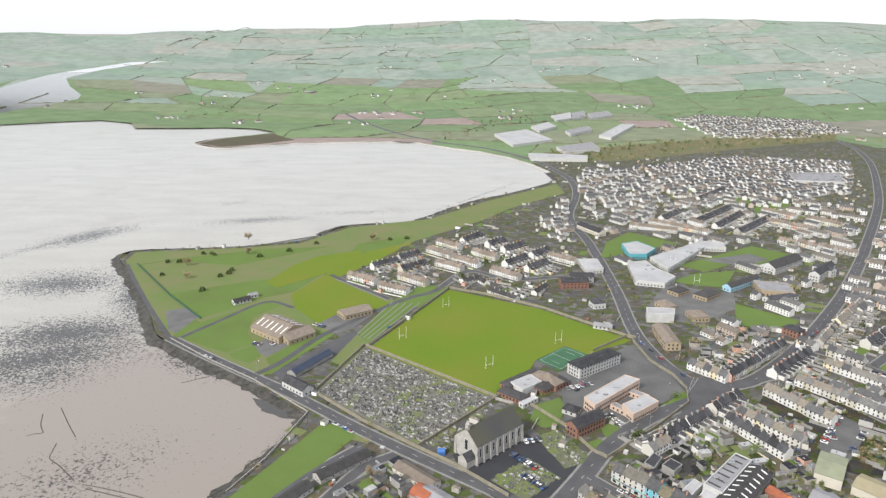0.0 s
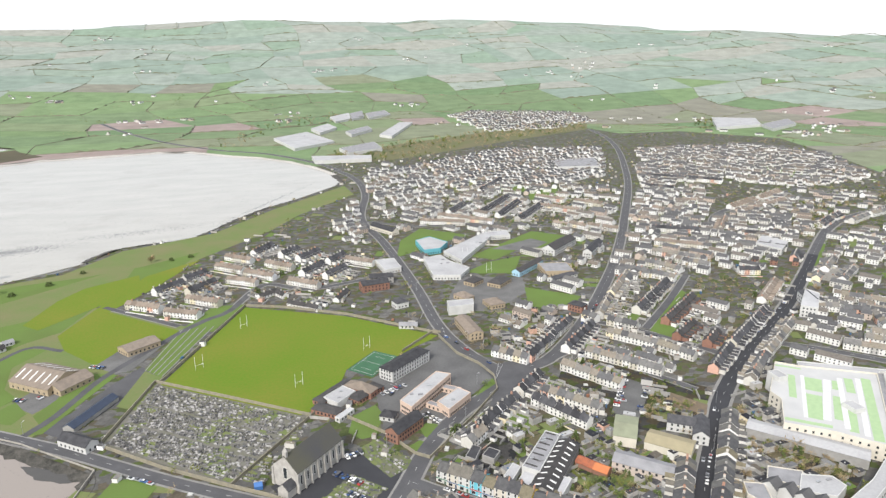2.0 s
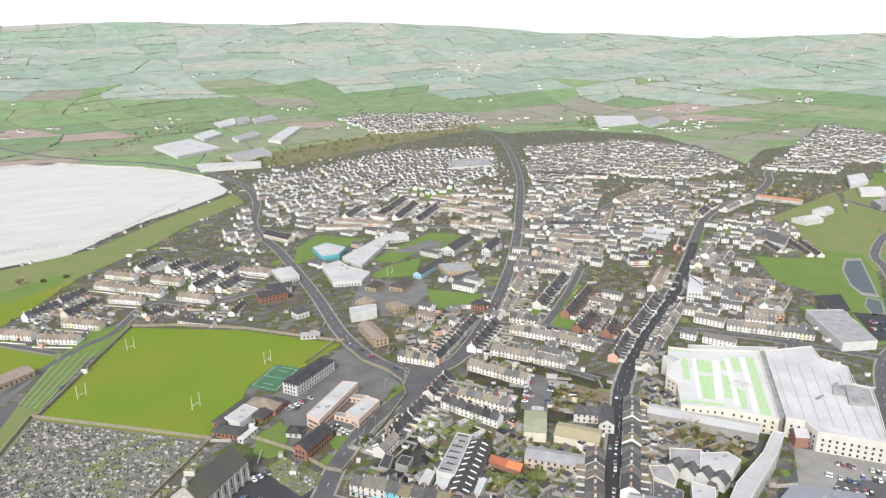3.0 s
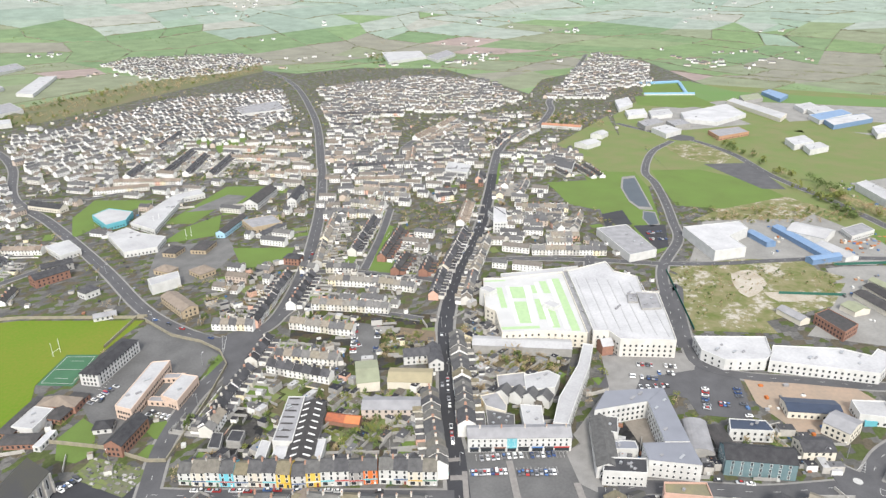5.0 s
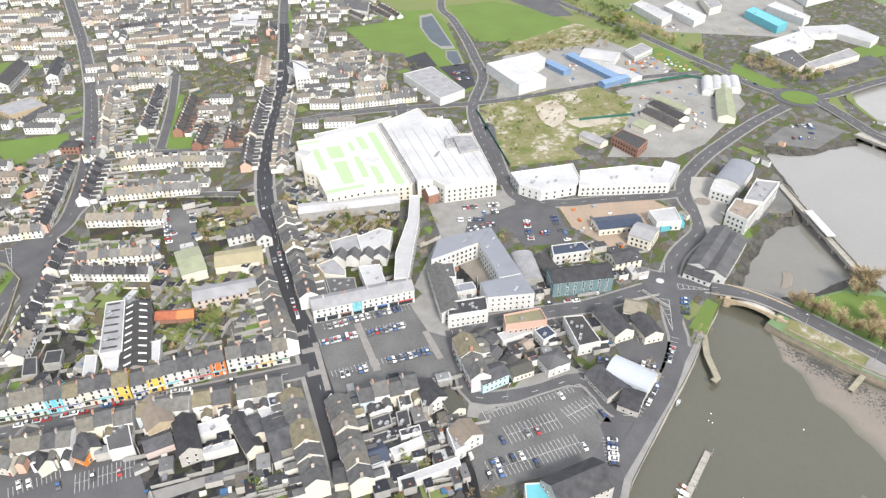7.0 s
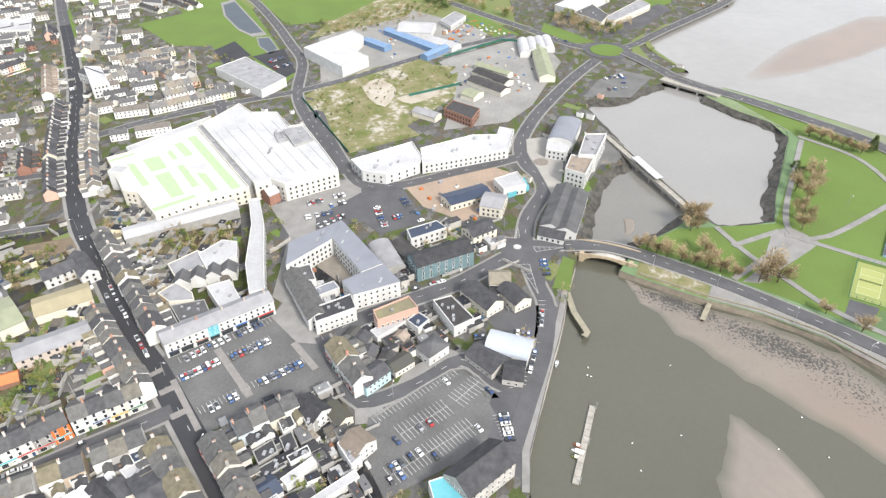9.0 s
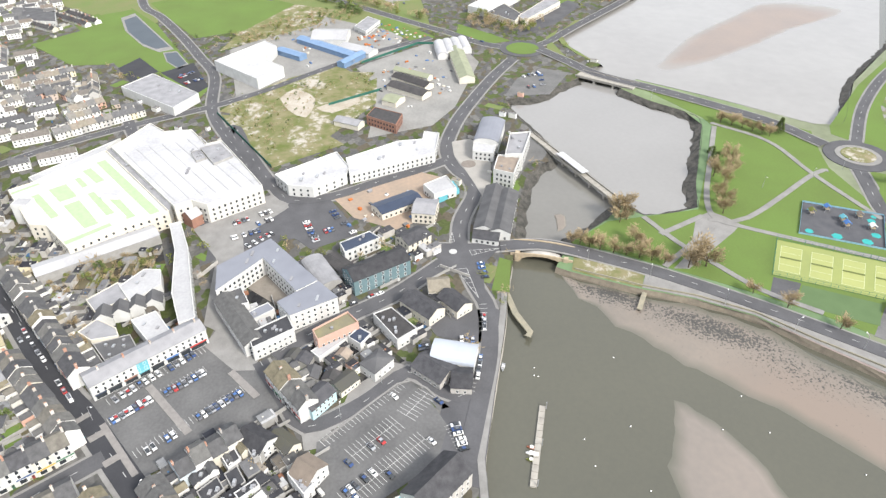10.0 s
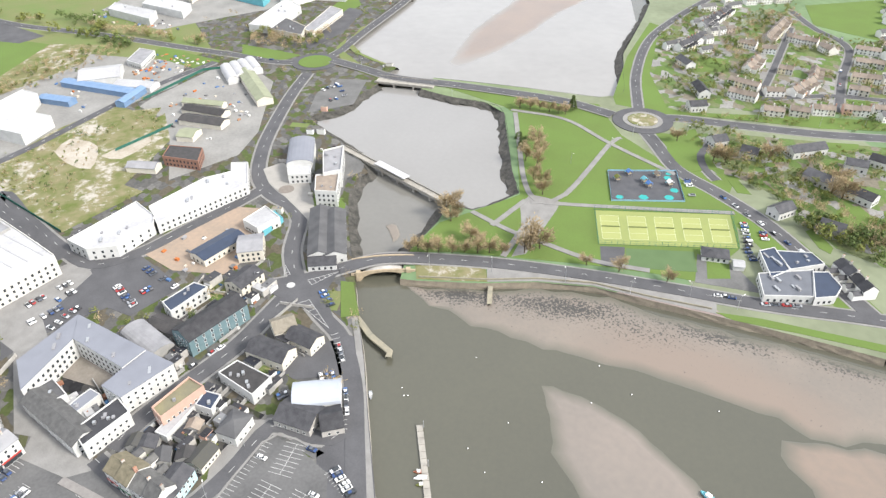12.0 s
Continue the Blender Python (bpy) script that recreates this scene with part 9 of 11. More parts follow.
infill([(595.4, -296.3), (644.1, -370.2), (681.0, -450.0), (663.9, -501.6), (533.2, -489.5), (411.4, -375.7), (431.2, -347.6), (457.1, -275.1), (459.4, -231.7), (532.7, -254.3)], -1.72, 24.0, 31)
infill([(382.3, -237.0), (355.8, -323.7), (269.0, -242.5), (276.8, -216.2), (330.9, -228.8), (356.5, -218.6)], -1.9, 34.0, 32)
for k, quarter in enumerate(([(533.3, 786.9), (628.6, 598.0), (360.7, 390.4), (300.8, 353.2), (250.5, 452.3), (386.4, 599.2)], [(485.5, 881.5), (537.6, 831.0), (398.3, 639.9), (286.7, 514.7), (219.9, 462.9), (200.9, 469.5)], [(659.7, 589.1), (645.4, 514.5), (543.6, 386.7), (500.4, 329.2), (452.8, 327.2), (387.4, 359.8), (383.9, 389.7)], [(302.1, 1280.4), (517.6, 1050.9), (376.2, 738.1), (241.3, 616.0), (200.6, 921.8)], [(233.7, 1116.6), (353.9, 1064.5), (378.3, 717.4), (403.4, 679.9), (277.0, 488.3), (220.3, 461.6), (196.4, 522.9), (177.4, 663.6)])):
    infill(quarter, -1.038, 18.0, k + 1)
farm = random.Random(404)
for _ in range(120):  # farmsteads and hamlets strewn over the plain and the foothills
    r, a = 1950 + 2500 * farm.random() ** 1.2, radians(farm.uniform(-105, 35))
    cx, cy = -math.sin(a) * r, math.cos(a) * r
    for _ in range(farm.choice((1, 1, 2, 3, 3, 6))):
        x, y = cx + farm.gauss(0, 26), cy + farm.gauss(0, 26)
        if not (inside((x, y), WATER) or inside((x, y), TOWN_RING) or inside((x, y), CHANNEL)):
            far_house(x, y, farm.uniform(0, 3), farm.uniform(4, 10), 3.6, farm.choice((3, 5)), farm.choice((5.5, 7.5)), hill(x, y))
me = bpy.data.meshes.new("distant_houses")
me.from_pydata(FAR_V, [], FAR_F)
me.materials.append(palette("pale_far_render", [W, W, (0.76, 0.76, 0.75), W, (0.74, 0.73, 0.71), W, W2, W, (0.78, 0.78, 0.77), (0.50, 0.42, 0.36)]))
me.materials.append(palette("grey_far_roof", [(0.12, 0.12, 0.123), (0.17, 0.155, 0.14), (0.10, 0.10, 0.103), (0.15, 0.147, 0.143), (0.19, 0.165, 0.14), (0.13, 0.13, 0.132)], 0.8, 0.3))
me.materials.append(glass)
me.polygons.foreach_set("material_index", FAR_M)
tagged(new("distant_houses", me), "pale rendered estate houses with grey roofs, far off", "houses", kind="stuff")

# ---- backyards: garden walls, plots, sheds and lean-tos behind the terraces ----
class Heap:
    """Loose quads gathered into one mesh with several materials."""

    def __init__(self):
        self.v, self.f, self.m = [], [], []

    def block(self, m, x0, x1, y0, y1, z0, z1, mat, top=None):
        k = len(self.v)
        for z in (z0, z1):
            for x, y in ((x0, y0), (x1, y0), (x1, y1), (x0, y1)):
                self.v.append(tuple(m @ Vector((x, y, z))))
        for q in ((0, 1, 5, 4), (1, 2, 6, 5), (2, 3, 7, 6), (3, 0, 4, 7)):
            self.f.append(tuple(k + i for i in q))
            self.m.append(mat)
        self.f.append((k + 4, k + 5, k + 6, k + 7))
        self.m.append(mat if top is None else top)

    def build(self, name, mats, label, category, kind="stuff"):
        me = bpy.data.meshes.new(name)
        me.from_pydata(self.v, [], self.f)
        for m in mats:
            me.materials.append(m)
        me.polygons.foreach_set("material_index", self.m)
        return tagged(new(name, me), label, category, kind=kind)


yard_soil = surface("garden_soil", (0.13, 0.108, 0.072), (0.085, 0.082, 0.045), 0.2, 0.95, 1.0)
yard_stone = surface("yard_concrete", (0.13, 0.127, 0.12), (0.075, 0.074, 0.07), 0.2, 0.95, 1.0)
junk = palette("yard_clutter_paint", [(0.50, 0.50, 0.48), (0.06, 0.06, 0.065), (0.20, 0.21, 0.23), (0.09, 0.085, 0.08), (0.28, 0.14, 0.09), (0.16, 0.15, 0.14), (0.06, 0.13, 0.24), (0.55, 0.53, 0.48), (0.11, 0.10, 0.10)], 0.8, 0.2)
sheet_top = palette("lean_to_roof_sheet", [(0.07, 0.07, 0.075), (0.15, 0.15, 0.155), (0.045, 0.045, 0.05), (0.42, 0.42, 0.42), (0.09, 0.09, 0.095), (0.13, 0.115, 0.095), (0.22, 0.225, 0.23), (0.03, 0.032, 0.04), (0.055, 0.055, 0.06), (0.11, 0.107, 0.103), (0.036, 0.036, 0.04)], 0.75, 0.3)
goods = palette("builders_goods_paint", [(0.62, 0.62, 0.60), (0.45, 0.15, 0.05), (0.30, 0.30, 0.31), (0.60, 0.60, 0.58), (0.35, 0.20, 0.12), (0.10, 0.18, 0.34), (0.55, 0.50, 0.42), (0.15, 0.15, 0.15)], 0.8, 0.2)
YARD_MATS = [grey_wall, grass, yard_stone, yard_soil, junk, sheet_top, render_wall, rough_grass, goods, stone_wall]
yards = Heap()
shed_spots = []
for m, w, hy, style in YARDS:
    deep = RND.uniform(12, 20)
    c = m @ Vector((0, hy + 9, 0))
    if not free(c.x, c.y) or not free(*(m @ Vector((0, hy + 6, 0)))[:2]):
        continue
    yards.block(m, -w / 2 + 0.1, w / 2 - 0.1, hy + 0.1, hy + deep, 0, 0.06 + RND.uniform(0, 0.02), RND.choice((1, 2, 2, 3, 2, 7, 2)))
    yards.block(m, -w / 2 - 0.12, -w / 2 + 0.12, hy, hy + deep, 0, 1.8, 0)
    yards.block(m, -w / 2, w / 2, hy + deep - 0.12, hy + deep + 0.12, 0, 1.9, 0)
    if RND.random() < 0.75:
        a = RND.uniform(2.2, min(4.5, w * 0.8))
        y = hy + RND.choice((1.0, deep - 4.5, 6.0))
        yards.block(m, w / 2 - a, w / 2 - 0.15, y, y + RND.uniform(2.5, 5), 0, RND.uniform(2.2, 3.4), 6, 5)
    if RND.random() < 0.55:
        x, y = RND.uniform(-w / 2 + 0.6, 0), hy + RND.uniform(5, deep - 2)
        yards.block(m, x, x + RND.uniform(0.8, 2.2), y, y + RND.uniform(0.8, 2.5), 0, RND.uniform(0.5, 2.0), 4)
    if RND.random() < 0.16:
        shed_spots.append(m @ Vector((RND.uniform(-2, 2), hy + deep - 3, 0)))
    f = m @ Vector((0, -hy - 3, 0))
    if style in ("brown", "slate", "brick") and free(f.x, f.y):
        yards.block(m, -w / 2 + 0.1, w / 2 - 0.1, -hy - 6, -hy - 0.1, 0, 0.07, RND.choice((1, 2, 2, 7)))
        yards.block(m, -w / 2, w / 2, -hy - 6.1, -hy - 5.9, 0, 0.9, 6)
yards.build("backyards", YARD_MATS, "walled back yards with lean-tos, sheds and small garden plots", "yards")


def block_clutter(name, corners, n, label, green=0.3, avoid=(), mats=None, size=1.0):
    """Sheds, extensions and plots that crowd the inside of a town block."""
    h = Heap()
    rnd = random.Random(n)
    xs, ys = [p[0] for p in corners], [p[1] for p in corners]
    turn = math.atan2(corners[1][1] - corners[0][1], corners[1][0] - corners[0][0])
    for _ in range(n):
        x, y = rnd.uniform(min(xs), max(xs)), rnd.uniform(min(ys), max(ys))
        if avoid and inside((x, y), avoid):
            continue
        if not inside((x, y), corners) or not (free(x, y) if green else open_to_sky(x, y)):
            continue
        m = Matrix.Translation((x, y, 0)) @ Matrix.Rotation(turn + rnd.choice((0, 0, math.pi / 2)) + rnd.uniform(-0.06, 0.06), 4, "Z")
        k = rnd.random()
        if k < green:
            a, b = rnd.uniform(3, 9), rnd.uniform(2, 6)
            h.block(m, -a, a, -b, b, 0, rnd.uniform(0.05, 0.10), rnd.choice((1, 3, 7, 7, 3, 2)))
            if rnd.random() < 0.6:
                shed_spots.append(Vector((x, y, 0)))
        elif green and k < green + 0.32:
            a, b, z = rnd.uniform(1.6, 4.2) * size, rnd.uniform(1.4, 2.8) * size, rnd.uniform(2.3, 4.6) * (0.4 + 0.6 * size)
            h.block(m, -a, a, -b, b, 0, z, rnd.choice((6, 6, 0, 9) if mats else (6, 0, 0, 9)), 5)
            h.block(m, -a * 0.4, -a * 0.2, -b * 0.3, b * 0.1, z, z + 0.3, 4)
        elif green and k < green + 0.5:
            a = rnd.uniform(3, 9)
            h.block(m, -a, a, -0.15, 0.15, 0, rnd.uniform(1.6, 2.4), 0)
        else:
            a, b = rnd.uniform(0.5, 1.6), rnd.uniform(0.4, 1.2)
            h.block(m, -a, a, -b, b, 0, rnd.uniform(0.4, 1.8), 4 if green else 8)
    h.build(name, mats or YARD_MATS, label, "yards")


overgrown = patch_ground("overgrown_garden_plots", [(0.052, 0.065, 0.022), (0.065, 0.054, 0.035), (0.045, 0.044, 0.042), (0.068, 0.079, 0.030), (0.056, 0.055, 0.052), (0.058, 0.072, 0.023), (0.072, 0.059, 0.040), (0.040, 0.040, 0.040)], 7.0)
# dark yard paving, deepened further with the shade between the buildings
shaded_yard = patch_ground("shaded_paved_yards", [(0.036, 0.036, 0.038), (0.06, 0.058, 0.056), (0.026, 0.026, 0.028), (0.08, 0.077, 0.072), (0.045, 0.05, 0.032), (0.03, 0.03, 0.032)], 5.0)


def plots(ring, material, label):
    """The ground inside a town block."""
    bm = bmesh.new()
    prism(bm, ring, -0.3, 0.06)
    tagged(new("block_ground", mesh("block_ground", bm, material)), label, "yards", kind="structure")


plots([(127.4, 343.7), (161.9, 353.4), (203.8, 335.0), (211.9, 299.1), (222.0, 281.0), (178.0, 236.0), (92.8, 318.0)], overgrown, "overgrown garden plots behind the shopping street")
plots([(226.0, 246.0), (262.0, 285.0), (284.0, 306.0), (330.0, 252.0), (300.0, 236.0), (249.0, 205.0), (214.0, 233.0)], overgrown, "gardens and yards behind the main street")
flat("block_ground", [(107.4, 330.8), (125.0, 302.0), (142.2, 320.6), (145.5, 349.9), (125.9, 339.1)], 0.1, shaded_yard, "dark yards behind the terrace", "yards")
for ring in ([(184.8, 134.8), (192.9, 137.5), (197.3, 125.9), (187.4, 126.9)], [(207.6, 123.4), (217.8, 122.0), (234.8, 104.7), (232.9, 98.6), (217.9, 112.5)]):
    flat("pavement", ring, 0.09, paving, "pale paved footway beside the street", "pavement")
flat("car_park_edge", [(218.9, 91.6), (221.2, 89.2), (210.0, 78.5), (208.4, 82.9)], 0.09, worn_asphalt, "asphalt margin of the car park", "car park")
plots([(79.0, 296.0), (100.0, 272.0), (158.0, 207.0), (124.0, 170.0), (40.0, 262.0)], shaded_yard, "dark yards behind the shopping street")
plots([(166.0, 186.0), (190.0, 162.0), (204.0, 150.0), (150.0, 112.0), (128.0, 146.0)], shaded_yard, "dark yards of the harbour block")
plots([(224.0, 158.0), (238.0, 158.0), (262.0, 128.0), (236.0, 100.0), (203.0, 136.0)], shaded_yard, "dark yards of the corner block")
plots([(262.0, 186.0), (284.0, 186.0), (266.0, 158.0), (250.0, 160.0)], shaded_yard, "dark yard between the offices")
plots([(240.0, 425.0), (300.0, 350.0), (262.0, 312.0), (228.0, 318.0), (200.0, 345.0), (196.0, 380.0), (215.0, 405.0)], overgrown, "garden plots between the terraces")
block_clutter("town_yards", [(127.4, 343.7), (161.9, 353.4), (203.8, 335.0), (211.9, 299.1), (230.8, 289.1), (198.2, 253.8), (92.8, 299.2)], 480, "crowded yards and gardens behind the shopping street", 0.5)
block_clutter("town_yards", [(243.2, 392.2), (299.1, 348.0), (263.4, 315.0), (215.0, 332.8)], 110, "crowded yards and gardens between the streets", 0.4)
block_clutter("town_yards", [(319.9, 356.7), (372.1, 361.4), (301.8, 272.3), (313.6, 245.4), (275.7, 229.1), (232.0, 246.6)], 600, "crowded yards and scrub behind the main street", 0.35)
block_clutter("town_yards", [(422.6, 510.3), (502.7, 528.5), (427.5, 438.9), (357.8, 405.2), (330.4, 407.2)], 130, "crowded yards between the streets", 0.4)
block_clutter("town_yards", [(77.8, 306.8), (119.1, 263.9), (162.2, 206.4), (130.8, 175.0), (118.7, 157.3), (48.5, 272.0)], 900, "crowded yards behind the shopping street", 0.2)
block_clutter("town_yards", [(169.4, 191.3), (205.8, 152.0), (170.0, 122.3), (149.2, 121.4), (130.1, 152.5)], 520, "crowded yards of the harbour block", 0.15)
block_clutter("town_yards", [(233.1, 163.6), (266.0, 135.0), (242.4, 102.7), (218.2, 118.1), (201.8, 138.3)], 160, "crowded yards of the corner block", 0.12)
block_clutter("town_yards", [(236.1, 254.8), (275.0, 223.1), (249.8, 193.0), (212.0, 232.2)], 110, "crowded yards behind the white terrace", 0.1)
block_clutter("town_yards", [(218.9, 519.5), (276.1, 511.5), (231.1, 459.8), (190.5, 457.6), (187.3, 483.0)], 120, "gardens and sheds behind the road", 0.45)
block_clutter("town_yards", [(491.8, 513.0), (570.8, 526.2), (527.9, 418.3), (468.1, 387.3), (415.9, 400.9)], 150, "gardens and yards of the side streets", 0.35)
block_clutter("town_yards", [(314.3, 148.4), (328.2, 134.1), (342.9, 99.5), (295.1, 82.7), (274.0, 74.1), (246.2, 96.7), (231.6, 111.3), (216.8, 128.7), (215.1, 141.0), (234.9, 158.2), (258.5, 139.0)], 520, "crowded rear yards, sheds and flat roofs behind the quay", 0.1)
block_clutter("town_yards", [(308.2, 211.8), (278.4, 196.5), (248.9, 171.7), (263.2, 155.5), (287.0, 165.0), (308.3, 185.0)], 90, "clutter of the office courtyards", 0.05)
block_clutter("town_yards", [(-66.8, 310.6), (-39.2, 337.0), (-25.8, 330.6), (-6.3, 311.3), (5.6, 295.0), (-37.1, 263.8), (-74.0, 287.5)], 220, "small walled yards behind the shore bungalows", 0.35)
near_town = [p for p in TOWN_RING if math.hypot(p[0], p[1]) < 1500]
block_clutter("garden_clutter", near_town, 7000, "garden walls, sheds, lean-tos and small plots between the houses", 0.12, [(1416.7, 904.3), (1791.4, 300.0), (849.7, -87.1), (601.2, 6.2), (531.2, 52.5), (426.6, 88.6), (426.1, 223.5), (521.4, 283.0), (626.4, 352.8), (723.8, 440.0)], size=0.75, mats=[stone_wall, grass, yard_stone, yard_soil, junk, tile_roof, render_wall, rough_grass, goods, stone_wall])
block_clutter("works_clutter", [(581.5, 171.6), (646.5, 103.5), (545.4, 82.5), (478.1, 121.8), (518.2, 144.5)], 120, "stacked materials and containers in the works yard", 0.0)
block_clutter("works_clutter", [(679.5, 197.0), (708.8, 165.4), (662.2, 119.1), (616.6, 174.5)], 170, "stacked building materials in the store yard", 0.0)
block_clutter("works_clutter", [(641.4, 259.6), (661.5, 243.2), (613.1, 199.6), (582.9, 221.6)], 40, "stacked goods in the yard", 0.0)
block_clutter("works_clutter", [(863.3, 255.8), (884.9, 229.8), (788.5, 160.1), (760.9, 164.5), (814.9, 223.1)], 160, "scrap and parked machines in the yard", 0.0)
block_clutter("site_clutter", [(360.3, 158.6), (394.8, 129.8), (383.1, 100.9), (340.3, 108.4), (340.5, 143.0)], 26, "rubble heaps and skips on the cleared site", 0.0)

# ---- trees and scrub ----
for i, p in enumerate(shed_spots):
    if i % 3 == 0 and free(p.x, p.y):
        tree(p.x, p.y, RND.uniform(3, 7), RND.choice(("bare", "shrub", "shrub", "fir")), RND.uniform(0.8, 1.2))
for x, y in ((-279.5, 637.2), (-289.9, 678.4), (-277.5, 678.7), (-265.9, 669.6), (-251.9, 629.4), (-225.2, 595.1), (-220.9, 635.1), (-214.9, 652.6), (-249.2, 705.1), (-262.8, 708.9), (-213.5, 710.1), (-198.6, 700.3), (-171.4, 721.7), (-228.7, 765.1), (-146.4, 751.0), (-62.9, 769.6), (-43.1, 775.0), (-82.9, 769.1), (-253.6, 709.1), (-215.1, 643.8)):
    kind = RND.choice(("shrub", "bare", "shrub"))
    tree(x, y, RND.uniform(3.5, 5.0) if kind == "shrub" else RND.uniform(6, 9), kind, 1.5 if kind == "shrub" else 1.1)
for x, y in ((425.4, -95.6), (412.3, -93.7), (399.8, -86.2), (385.2, -78.1), (366.1, -76.6), (375.8, -79.7), (410.0, -82.2), (362.4, -14.7), (365.2, -18.7), (356.9, -18.4)):
    tree(x, y, RND.uniform(11, 15), "bare", RND.uniform(0.8, 1.0))
for x, y in ((353.8, -14.0), (331.1, 16.1), (330.8, 11.4), (328.2, 6.5), (326.0, 1.0), (323.4, -6.0), (322.0, -12.7), (319.5, -19.4), (317.6, -25.7), (314.7, -31.8), (332.4, -19.2), (329.2, -24.2), (490.0, -108.2), (485.8, -114.9), (481.7, -121.2), (476.7, -127.0), (472.8, -132.8), (469.4, -136.8), (292.3, -71.7), (282.1, -85.4), (267.5, -105.0)):
    tree(x, y, RND.uniform(8, 11), "bare", RND.uniform(1.0, 1.3))
for x, y in ((442.6, -89.5), (433.6, -89.1), (438.5, -93.9), (428.4, -85.9)):
    tree(x, y, RND.uniform(4, 6), "shrub", 1.2)
for x, y, h in ((*(317.2, -49.3), 15), (*(313.7, -53.6), 13), (*(312.2, -44.0), 11)):
    tree(x, y, h, "bare", 1.25)
for x, y in ((312.9, -242.1), (322.9, -255.5), (309.7, -248.3), (366.8, -205.4), (373.7, -201.5), (363.1, -236.3)):
    tree(x, y, RND.uniform(12, 16), "bare", 1.2)
tree((406.1, -193.8)[0], (406.1, -193.8)[1], 11, "bare", 1.1)
tree((474.3, -145.0)[0], (474.3, -145.0)[1], 12, "fir")
wood("garden_trees", [(401.3, -209.6), (405.8, -239.9), (372.3, -261.0), (347.0, -276.0), (301.1, -237.0), (291.6, -205.9), (335.0, -203.3), (363.9, -194.2)], 60, 6.5, "fir", "dense evergreen and bare garden trees round the villas")
wood("garden_trees", [(379.9, -222.1), (374.6, -253.7), (320.9, -262.1), (266.1, -214.4), (268.7, -205.7), (321.5, -213.5)], 30, 8, "bare", "bare garden trees round the villas")
wood("garden_trees", [(293.5, -199.7), (267.8, -208.6), (247.7, -222.6), (278.2, -251.1), (279.6, -226.2), (297.2, -218.0)], 45, 9, "fir", "evergreen trees behind the seafront shops")
wood("garden_trees", [(558.5, -263.4), (535.7, -289.2), (589.9, -366.2), (646.2, -425.1), (671.4, -478.7), (481.6, -291.8), (435.8, -255.6), (482.6, -230.5)], 80, 6, "fir", "evergreen garden trees on the slope")
wood("garden_trees", [(591.5, -361.1), (650.2, -476.6), (598.8, -449.9), (520.9, -335.8), (506.9, -292.8)], 40, 9, "bare", "bare trees among the bungalows")
wood("railway_belt", [(210.7, 1444.7), (529.4, 1614.5), (922.5, 1815.0), (1014.3, 1763.7), (955.1, 1656.6), (646.0, 1506.0), (354.4, 1343.8), (237.6, 1318.8)], 230, 11, "bare", "long belt of leafless brown trees")
wood("orchard_scrub", [(311.1, 1029.9), (362.1, 1052.4), (394.1, 993.7), (346.0, 905.5), (299.0, 930.1)], 40, 8, "bare", "brown scrub between the houses")
wood("lane_hedge", [(332.0, 845.4), (426.6, 800.2), (453.5, 748.7), (443.7, 731.0), (396.3, 765.5), (320.2, 812.6)], 80, 5, "bare", "overgrown hedge along the lane")
wood("bypass_scrub", [(650.9, 312.5), (702.8, 282.5), (758.1, 218.7), (721.2, 196.8), (679.0, 231.3), (646.7, 267.5), (628.9, 296.7)], 130, 5, "bare", "brown scrub on the bank beside the warehouse")
wood("bypass_trees", [(810.8, 273.4), (816.3, 241.4), (720.5, 129.7), (700.1, 131.2), (771.6, 228.7)], 45, 11, "bare", "bare trees along the bypass")
wood("bypass_trees", [(975.5, 458.5), (961.4, 417.5), (854.4, 306.6), (846.3, 257.1), (738.9, 191.0), (722.2, 197.2), (816.4, 293.1)], 45, 12, "fir", "mixed trees along the bypass")
wood("office_trees", [(754.3, 86.3), (731.0, 42.8), (715.3, 22.0), (725.7, -2.0), (688.6, 19.8), (670.0, 37.9), (692.5, 83.5)], 70, 9, "bare", "bare trees in front of the offices")
wood("garden_scrub", [(686.9, 716.1), (763.1, 777.3), (804.4, 759.7), (780.8, 706.1), (683.3, 645.0), (662.9, 680.4)], 130, 4.5, "bare", "brown and dark scrub between the streets")
wood("garden_scrub", [(780.8, 706.1), (683.3, 645.0), (662.9, 680.4), (686.9, 716.1)], 30, 5, "fir", "dark evergreen scrub at the lower edge")
wood("garden_scrub", [(416.7, 495.0), (455.7, 536.4), (481.6, 544.1), (491.9, 521.3), (462.8, 488.9), (422.3, 466.0)], 60, 3.5, "bare", "brown overgrown garden behind the terraces")
wood("garden_scrub", [(722.6, 637.8), (809.4, 674.2), (820.1, 644.6), (758.8, 604.5), (708.4, 611.4)], 60, 3, "shrub", "allotment gardens beside the main street")
wood("garden_scrub", [(257.5, 357.1), (262.9, 345.4), (239.0, 325.0), (233.7, 331.2)], 30, 4, "bare", "brown scrub beside the car park")
wood("garden_scrub", [(279.8, 293.6), (318.5, 250.3), (304.8, 233.4), (280.4, 254.8), (268.5, 280.3)], 60, 4.5, "bare", "overgrown brown garden behind the arcade")
wood("garden_scrub", [(152.0, 334.0), (200.0, 322.0), (214.0, 300.0), (196.0, 262.0), (166.0, 258.0), (118.0, 304.0)], 80, 4.0, "shrub", "overgrown green and brown gardens behind the shops")
wood("garden_scrub", [(236.0, 416.0), (262.0, 392.0), (292.0, 352.0), (262.0, 322.0), (214.0, 352.0)], 40, 3.6, "shrub", "overgrown gardens between the terraces")
wood("garden_scrub", [(173.8, 288.5), (199.4, 292.9), (197.9, 270.1), (173.6, 266.7)], 30, 5, "fir", "overgrown green gardens")
